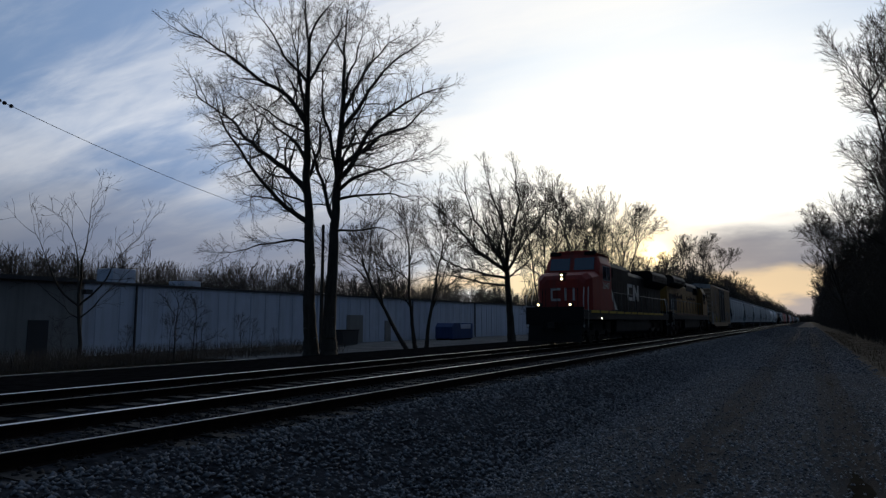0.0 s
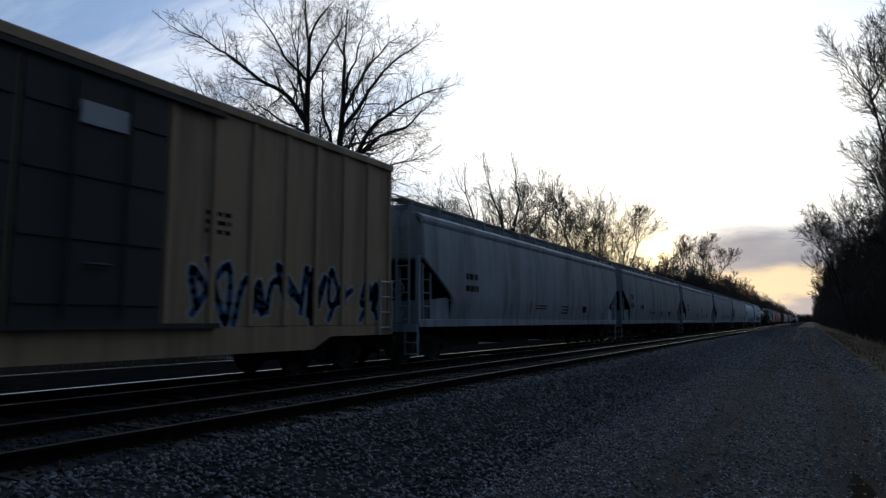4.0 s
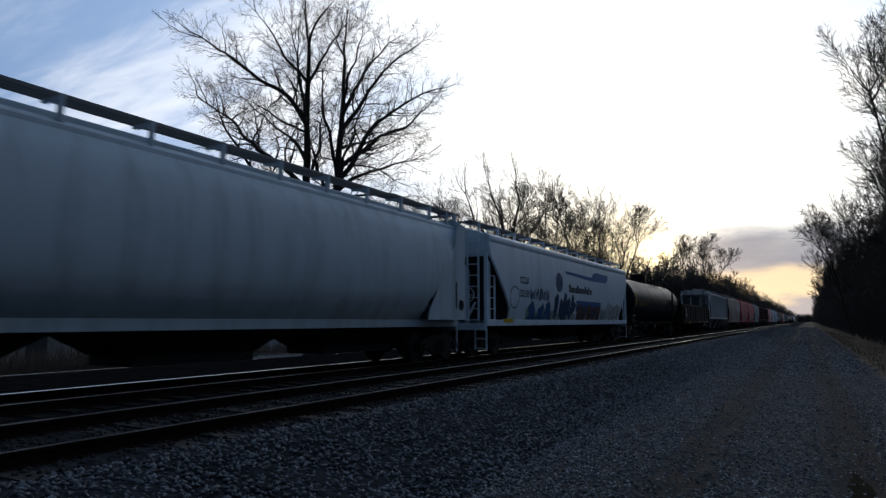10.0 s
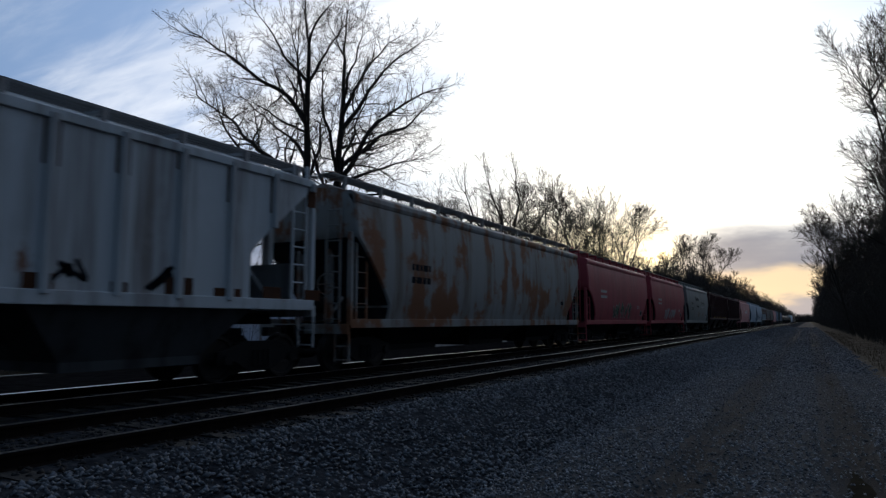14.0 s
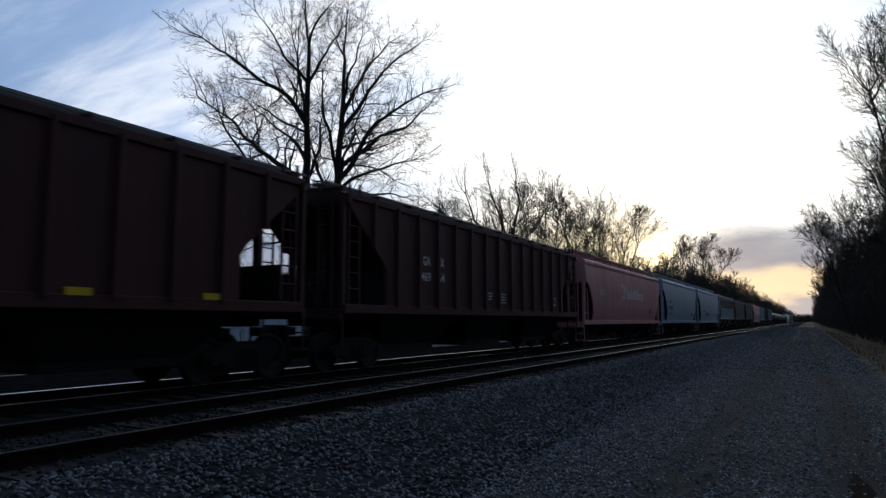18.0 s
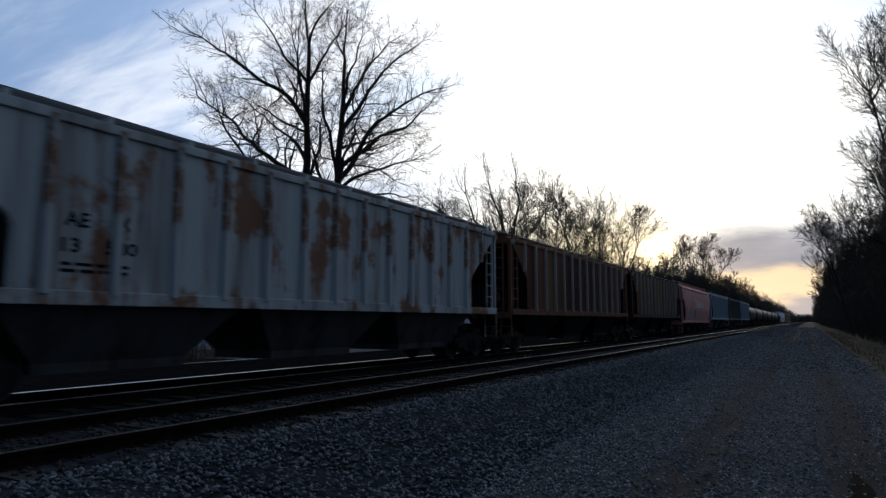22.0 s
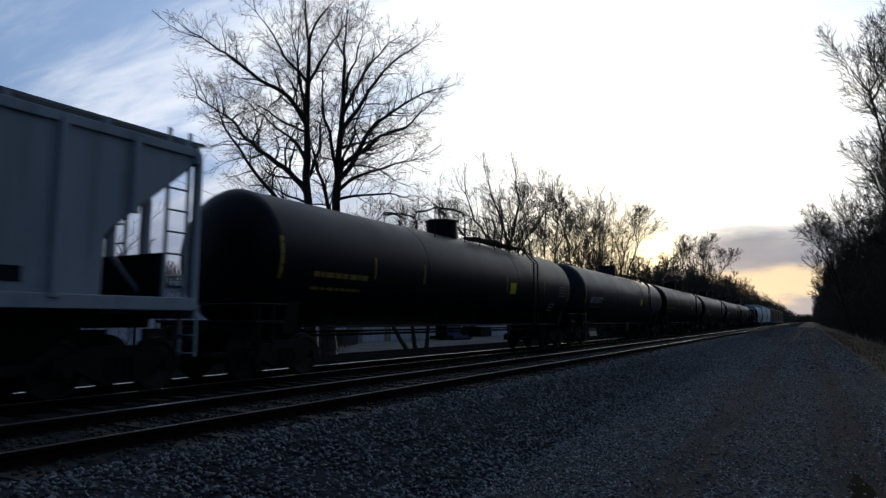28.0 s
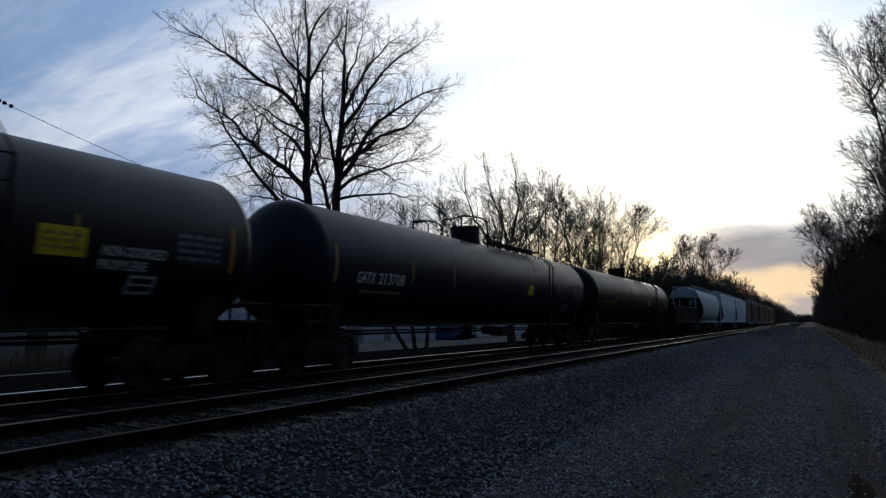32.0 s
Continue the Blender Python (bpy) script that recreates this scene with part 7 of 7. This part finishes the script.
for k, (x, y, sc) in enumerate(((-26.4, 20.9, 1.0), (-26.6, 22.1, 0.85), (-27.5, 21.5, 0.6), (-29, 17.0, 0.5), (-30, 25.5, 0.5), (-31.2, 29.5, 0.62), (-31.0, 30.3, 0.55), (-28.5, 24, 0.5), (-27.8, 19.4, 0.45), (-29.2, 30.5, 0.4))):
    ob = plant("sapling", "thin bare sapling in the weeds", SAPS[k % 3], pose(x, y, -0.9, 0, 0, 70 * k), "saplings by the tracks", "sapling")
    ob.scale = (sc, sc, sc)

# far and side woods share a few crowns
THICKET = dict(MID, tip=0.022, levels=3, each=(1.7, 2.4, 0.0, 0.0), step=(0.8, 0.7, 0.6, 0.4), least=(1.0, 0.7, 0.4, 0.0))
SPARSE = dict(THICKET, tip=0.036, each=(1.1, 1.3, 0.0, 0.0), step=(1.0, 0.9, 0.8, 0.6), least=(1.4, 1.1, 0.6, 0.0))
FARTHEST = dict(SPARSE, tip=0.05, each=(1.0, 0.0, 0.0, 0.0), levels=2, step=(2.2, 1.8, 1.0, 1.0), least=(2.0, 1.5, 1.0, 0.0))
DENSE = [fan_tree(90 + k, 4 + k, 16.0 + k, 18, 0.5, 2.5, 26, 3.8, 0.14, THICKET, 1.0, M_FARTWIG, 0.05) for k in range(3)]
WOODS = [fan_tree(70 + k, 3 + k, 16.0 + k, 16, 0.5, 2.5, 18, 4.0, 0.14, SPARSE, 1.0, M_FARTWIG, 0.06) for k in range(3)]
FARWOODS = [fan_tree(80 + k, 2 + k, 16.0 + k, 14, 0.5, 2.0, 17, 4.4, 0.2, FARTHEST, 1.0, M_FARTWIG, 0.09) for k in range(3)]
side_rng = random.Random(9)


FAR = []


def wood(x, y, z, scale, group, label="bare leafless tree in a dark winter wood"):
    if y > 230 or x < -60:
        w = scale * side_rng.uniform(0.85, 1.2)
        FAR.append((x, y, z, side_rng.uniform(0, 6.28), w, scale, side_rng.randrange(len(FARWOODS))))
        return
    ob = plant("woodland_tree", label, side_rng.choice(FARWOODS if y < 36 else DENSE if y < 110 and x > -40 else WOODS), pose(x, y, z, 0, 0, side_rng.uniform(0, 360)), group)
    w = scale * side_rng.uniform(0.85, 1.2)
    ob.scale = (w, w, scale)


# behind the round tree, running along the far side of the tracks
for x, y, sc in ((-25, 66, 0.6), (-24, 75, 0.62), (-23, 88, 0.66), (-21, 94, 0.62), (-18.6, 92, 0.55), (-18.2, 99, 0.5), (-18.5, 116, 0.55), (-17.6, 122, 0.5), (-17.4, 128, 0.55), (-22, 120, 0.7), (-19.6, 131, 0.72), (-20.5, 138, 0.75), (-18.2, 146, 0.7), (-19, 156, 0.72)):
    wood(x, y, -0.9, sc, "trees along the far side")
for k in range(16):
    ob = plant("woodland_tree", "bare tree in the thicket along the far side", DENSE[k % 3], pose(side_rng.uniform(-20.5, -17.0), 79 + 4.2 * k, -0.9, 0, 0, side_rng.uniform(0, 360)), "trees along the far side")
    ob.scale = (0.72, 0.72, side_rng.uniform(0.5, 0.66))
y = 92.0
while y < 330:
    ob = plant("woodland_tree", "low bare tree in the thicket along the far side", side_rng.choice(WOODS), pose(side_rng.uniform(-18.6, -16.4), y, -0.9, 0, 0, side_rng.uniform(0, 360)), "trees along the far side")
    ob.scale = (0.62, 0.62, side_rng.uniform(0.45, 0.62))
    y += 3.5 + y * 0.012
y = 166.0
while y < 1100:
    wood(side_rng.uniform(-18.5, -16.5), y, -0.9, side_rng.uniform(0.6, 0.82), "trees along the far side")
    wood(side_rng.uniform(-26, -21), y + 3, -0.9, side_rng.uniform(0.7, 0.95), "trees along the far side")
    y += 6 + y * 0.02
# the wood beside the road
for x, y, sc in ((11, 52, 1.15), (9.2, 58, 1.0), (8.2, 66, 0.9), (9.2, 75, 0.95), (7.4, 94, 0.8), (5.4, 70, 0.45), (5.0, 76, 0.5), (6.0, 106, 0.8), (7.4, 118, 0.9), (6.4, 130, 0.85), (6.2, 145, 0.9), (7.0, 160, 0.9), (6.6, 172, 0.85)):
    wood(x, y, -0.5, sc, "wood beside the road")
y = 48.0
while y < 800:
    wood(side_rng.uniform(9, 14), y, -0.4, side_rng.uniform(0.7, 0.95), "wood beside the road")
    wood(side_rng.uniform(4.6, 6), y + 2, -0.4, side_rng.uniform(0.3, 0.5), "wood beside the road")
    if y > 150:
        wood(side_rng.uniform(5.5, 7), y + 4, -0.4, side_rng.uniform(0.8, 1.0), "wood beside the road")
    y += 4 + y * 0.035
# unseen trees added beside and behind the camera to block low sky light
for k in range(44):
    wood(side_rng.uniform(6.5, 9.5), 34 - 3.2 * k, -0.4, side_rng.uniform(0.7, 0.95), "wood beside the road")
# wood on the horizon behind the buildings
for k in range(230):
    wood(-76 - side_rng.uniform(0, 24), 38 + 1.3 * k + side_rng.uniform(-2, 2), -1.0, side_rng.uniform(0.52, 0.66) * (1.0 if k < 40 else 1.2), "wood behind the buildings")


def join_far_wood():
    """Trees too far off to tell apart, as one object."""
    arrays = []
    for meshes in FARWOODS:
        v, f, k = [], [], 0
        for me in meshes:
            co = np.zeros(len(me.vertices) * 3)
            me.vertices.foreach_get("co", co)
            q = np.zeros(len(me.polygons) * 4, dtype=np.int32)
            me.loops.foreach_get("vertex_index", q)
            v.append(co.reshape(-1, 3))
            f.append(q.reshape(-1, 4) + k)
            k += len(me.vertices)
        arrays.append((np.concatenate(v), np.concatenate(f)))
    verts, faces, k = [], [], 0
    for x, y, z, a, w, h, kind in FAR:
        v, f = arrays[kind]
        c, s = math.cos(a), math.sin(a)
        verts.append(np.stack([x + w * (v[:, 0] * c - v[:, 1] * s), y + w * (v[:, 0] * s + v[:, 1] * c), z + h * v[:, 2]], 1))
        faces.append(f + k)
        k += len(v)
    raw_mesh("far_wood", np.concatenate(verts), np.concatenate(faces), M_FARTWIG, "bare winter wood in the distance", "wood")


for k in range(26):
    wood(-60 + 5.5 * k + side_rng.uniform(-2, 2), 1150 + side_rng.uniform(0, 60), -1.0, side_rng.uniform(0.6, 0.9), "wood at the end of the line")
join_far_wood()


def brush(name, label, count, region, height, seed, z, stem=0.012, material=M_FARTWIG):
    """Thin stems and dead grass, leaning all ways."""
    rng = np.random.default_rng(seed)
    (x0, x1), (y0, y1) = region
    x, y = rng.uniform(x0, x1, count), y0 + (y1 - y0) * rng.random(count) ** 1.6
    a = np.stack([x, y, np.full(count, z)], 1)
    h = rng.uniform(0.4, 1.0, count) * height
    b = a + np.stack([rng.normal(0, 0.22, count) * h, rng.normal(0, 0.22, count) * h, h], 1)
    v, f = frusta(list(zip(a, b, np.full(count, stem), np.full(count, stem * 0.35))), 3)
    raw_mesh(name, v, f, material, label, "undergrowth")


brush("undergrowth", "tangle of bare brush at the edge of the wood", 9000, ((3.6, 12), (36, 300)), 4.0, 3, -0.5)
brush("undergrowth", "tangle of bare brush along the far trees", 20000, ((-24, -15.8), (84, 480)), 9.0, 4, -0.9, 0.03)
brush("undergrowth", "tangle of bare brush behind the warehouse", 26000, ((-92, -74), (30, 330)), 10.5, 7, -1.0, 0.04)
# out of view: brush added to hold back low sky light
brush("undergrowth", "unseen bare brush added beside the road", 5000, ((5.5, 12), (-60, 36)), 4.0, 8, -0.4)
brush("undergrowth", "dark wood at the end of the line", 2600, ((-70, 95), (1090, 1150)), 13.0, 12, -1.0, 0.4)
M_STRAW = mottled("dry_straw", (0.075, 0.055, 0.036), (0.15, 0.115, 0.075), 2.0, relief=0, specular=0.0)
brush("weeds", "dry weeds along the tracks", 5000, ((-31, -26), (8, 34)), 0.9, 5, -0.95)
brush("dry_grass", "dry grass on the verge", 9000, ((1.9, 6.6), (4, 110)), 0.2, 6, -0.50, 0.008, M_STRAW)


# ---- buildings and yard ----
M_WALL = paint("white_metal_wall", (0.43, 0.49, 0.60), 0.6, 0.25, 0.0, 300.0)
M_GREYWALL = paint("grey_block_wall", (0.20, 0.20, 0.20), 0.75, 0.3, 0.0, 310.0)
M_TRIM = paint("dark_roof_edge", (0.05, 0.05, 0.055), 0.6, 0.3, 0.0, 320.0)
M_LOT = mottled("worn_asphalt_lot", (0.11, 0.11, 0.115), (0.19, 0.188, 0.18), 0.6, rough=0.95, relief=0.3, specular=0.0)

lot = Shape().span((-35.8, 24, -1.2), (-24.6, 130, -0.88))
yard_rail = rail_shape(-40, 24)
yard_rail.v = [(px - 24.2, py, pz - 0.80) for px, py, pz in yard_rail.v]
tagged(new("yard_rail", yard_rail.mesh("yard_rail", M_RAILHEAD)), "single worn rail along the edge of the yard", "rail")
tagged(new("lot", lot.mesh("lot", M_LOT)), "worn pale asphalt yard beside the warehouse", "yard", kind="structure")
ware = thing("warehouse", "long low white metal warehouse", "warehouse", at=pose(-36, 0, -1.0))
part("wall", Shape().span((-30, 22.2, -0.1), (0, 112, 4.22)), M_WALL, ware, bevel=0.02)
for k in range(60):
    part("wall_panel_joint", cached(("joint",), lambda: Shape().span((-0.02, -0.02, 0), (0.03, 0.02, 4.2)).mesh("wall_panel_joint", M_WALL)), M_WALL, ware).location = (0, 23 + 1.5 * k, 0)
part("roof", Shape().span((-30.2, 22.0, 4.22), (0.12, 112.2, 4.36)), M_TRIM, ware, "dark flat roof edge")
for y in (25.5, 44.0, 57.5, 72.0):
    part("downpipe", Shape().cyl((0.1, y, 0), (0.1, y, 4.2), 0.07, 8), M_TRIM, ware)
for y, w, hh in ((46.5, 2.4, 2.6), (52.5, 1.0, 2.1)):
    part("door", Shape().span((0.0, y, 0), (0.06, y + w, hh)), M_GREYWALL, ware, "grey metal door")
for y, w, hh in ((24.7, 1.6, 0.95), (30.0, 1.4, 0.45)):
    ob = thing("rooftop_unit", "pale rooftop air unit", "air unit", at=pose(-38, y, 3.36))
    part("casing", Shape().span((-0.8, 0, 0), (0.8, w, hh)), M_WALL, ob, bevel=0.03)
    part("fan_grille", Shape().cyl((0, w / 2, hh), (0, w / 2, hh + 0.06), 0.4, 16), M_TRIM, ob)
grey = thing("grey_building", "low grey block building with a dark roof edge", "building", at=pose(-34, 0, -1.0))
part("wall", Shape().span((-20, -15, -0.1), (0, 21.0, 4.1)), M_GREYWALL, grey, bevel=0.02)
part("roof", Shape().span((-20.3, -15.3, 4.1), (0.35, 21.4, 4.3)), M_TRIM, grey, "dark overhanging roof")
part("door", Shape().span((0.0, 18.2, 0), (0.05, 19.2, 2.1)), M_TRIM, grey, "dark steel door")
part("wall_lamp", Shape().span((0, 20.9, 3.5), (0.3, 21.3, 3.75)), M_TRIM, grey)
M_SKIP = paint("blue_steel_container", (0.04, 0.075, 0.19), 0.5, 0.3, 0.08, 330.0)
skip = thing("waste_container", "blue steel waste compactor beside the warehouse", "waste container", at=pose(-32.6, 60.5, -0.88, 0, 0, 0))
part("body", Shape().prism([(-2.3, 0.15), (-2.3, 1.35), (-1.9, 1.75), (-0.6, 1.75), (-0.4, 1.15), (2.2, 1.15), (2.2, 0.15)], 0, -1.0, 1.0), M_SKIP, skip, bevel=0.03)
part("lid", Shape().span((-0.98, -0.35, 1.15), (0.98, 1.9, 1.6)), M_WALL, skip, "pale loading hopper", bevel=0.03)
part("end_cap", Shape().span((-1.02, 1.9, 0.15), (1.02, 2.3, 1.7)), M_SKIP, skip, bevel=0.03)
part("skid", Shape().span((-0.9, -2.3, 0), (-0.7, 2.2, 0.15)).span((0.7, -2.3, 0), (0.9, 2.2, 0.15)), M_BLACK, skip)
bin_ = thing("waste_bin", "dark steel waste bin by the wall", "waste bin", at=pose(-32.0, 41.0, -0.88))
part("body", Shape().prism([(-0.9, 0.1), (0.9, 0.1), (1.05, 1.2), (-1.05, 1.2)], 0, -0.7, 0.7), M_TRIM, bin_, bevel=0.02)
part("lid", Shape().prism([(-1.1, 1.2), (1.1, 1.2), (1.1, 1.26), (-1.1, 1.26)], 0, -0.75, 0.75), M_INK, bin_)


# ---- utility pole and wires at the yard ----
M_POLE = mottled("pole_wood", (0.035, 0.028, 0.022), (0.08, 0.065, 0.05), 2.0, stretch=(3, 3, 0.4))
M_CERAMIC = plain("dark_insulator", (0.03, 0.025, 0.025), 0.3)


def utility_pole(x, y, height):
    ob = thing("utility_pole", "weathered wooden utility pole", "utility pole", "poles of the power line", at=pose(x, y, -1.0, 0, 0, 18))
    part("pole", Shape().tube([(0, 0, 0), (0, 0, height)], [0.15, 0.10], 10), M_POLE, ob)
    part("pole_cap", Shape().tube([(0, 0, height), (0, 0, height + 0.05)], [0.11, 0.06], 8), M_CERAMIC, ob)


utility_pole(-20.9, 9.4, 9.0)
utility_pole(-29.6, 35.4, 8.8)
for drop in (0.0,):
    a, b = Vector((-20.95, 9.5, 7.78 - drop)), Vector((-29.6, 35.3, 7.6 - drop))
    pts = []
    for i in range(21):
        f = i / 20
        p = a.lerp(b, f)
        pts.append((p.x, p.y, p.z - 0.5 * 4 * f * (1 - f)))
    wire = tagged(new("power_line", Shape().tube(pts, 0.010, 4).mesh("power_line", M_INK)), "thin sagging wire between the utility poles", "power line", "wires of the power line")
    if drop == 0.0:
        for f in (0.020, 0.027, 0.036):
            p = a.lerp(b, f) - Vector((0, 0, 0.5 * 4 * f * (1 - f)))
            d = (b - a).normalized()
            part("insulator", Shape().tube([p - d * 0.05, p - d * 0.02, p + d * 0.03, p + d * 0.06], [0.025, 0.065, 0.06, 0.025], 8), M_CERAMIC, wire, "dark strain insulator")


# ---- what moves ----
def motions():
    for car, mid, turned in TRAIN:
        rows = []
        for t in (0.0, 8.0, 16.0, 24.0, 32.0):
            rows.append((t, pose(TRACK_X, mid - SPEED * t, 0, 0, 0, 180 if turned else 0)))
        walk(car, rows)


motions()
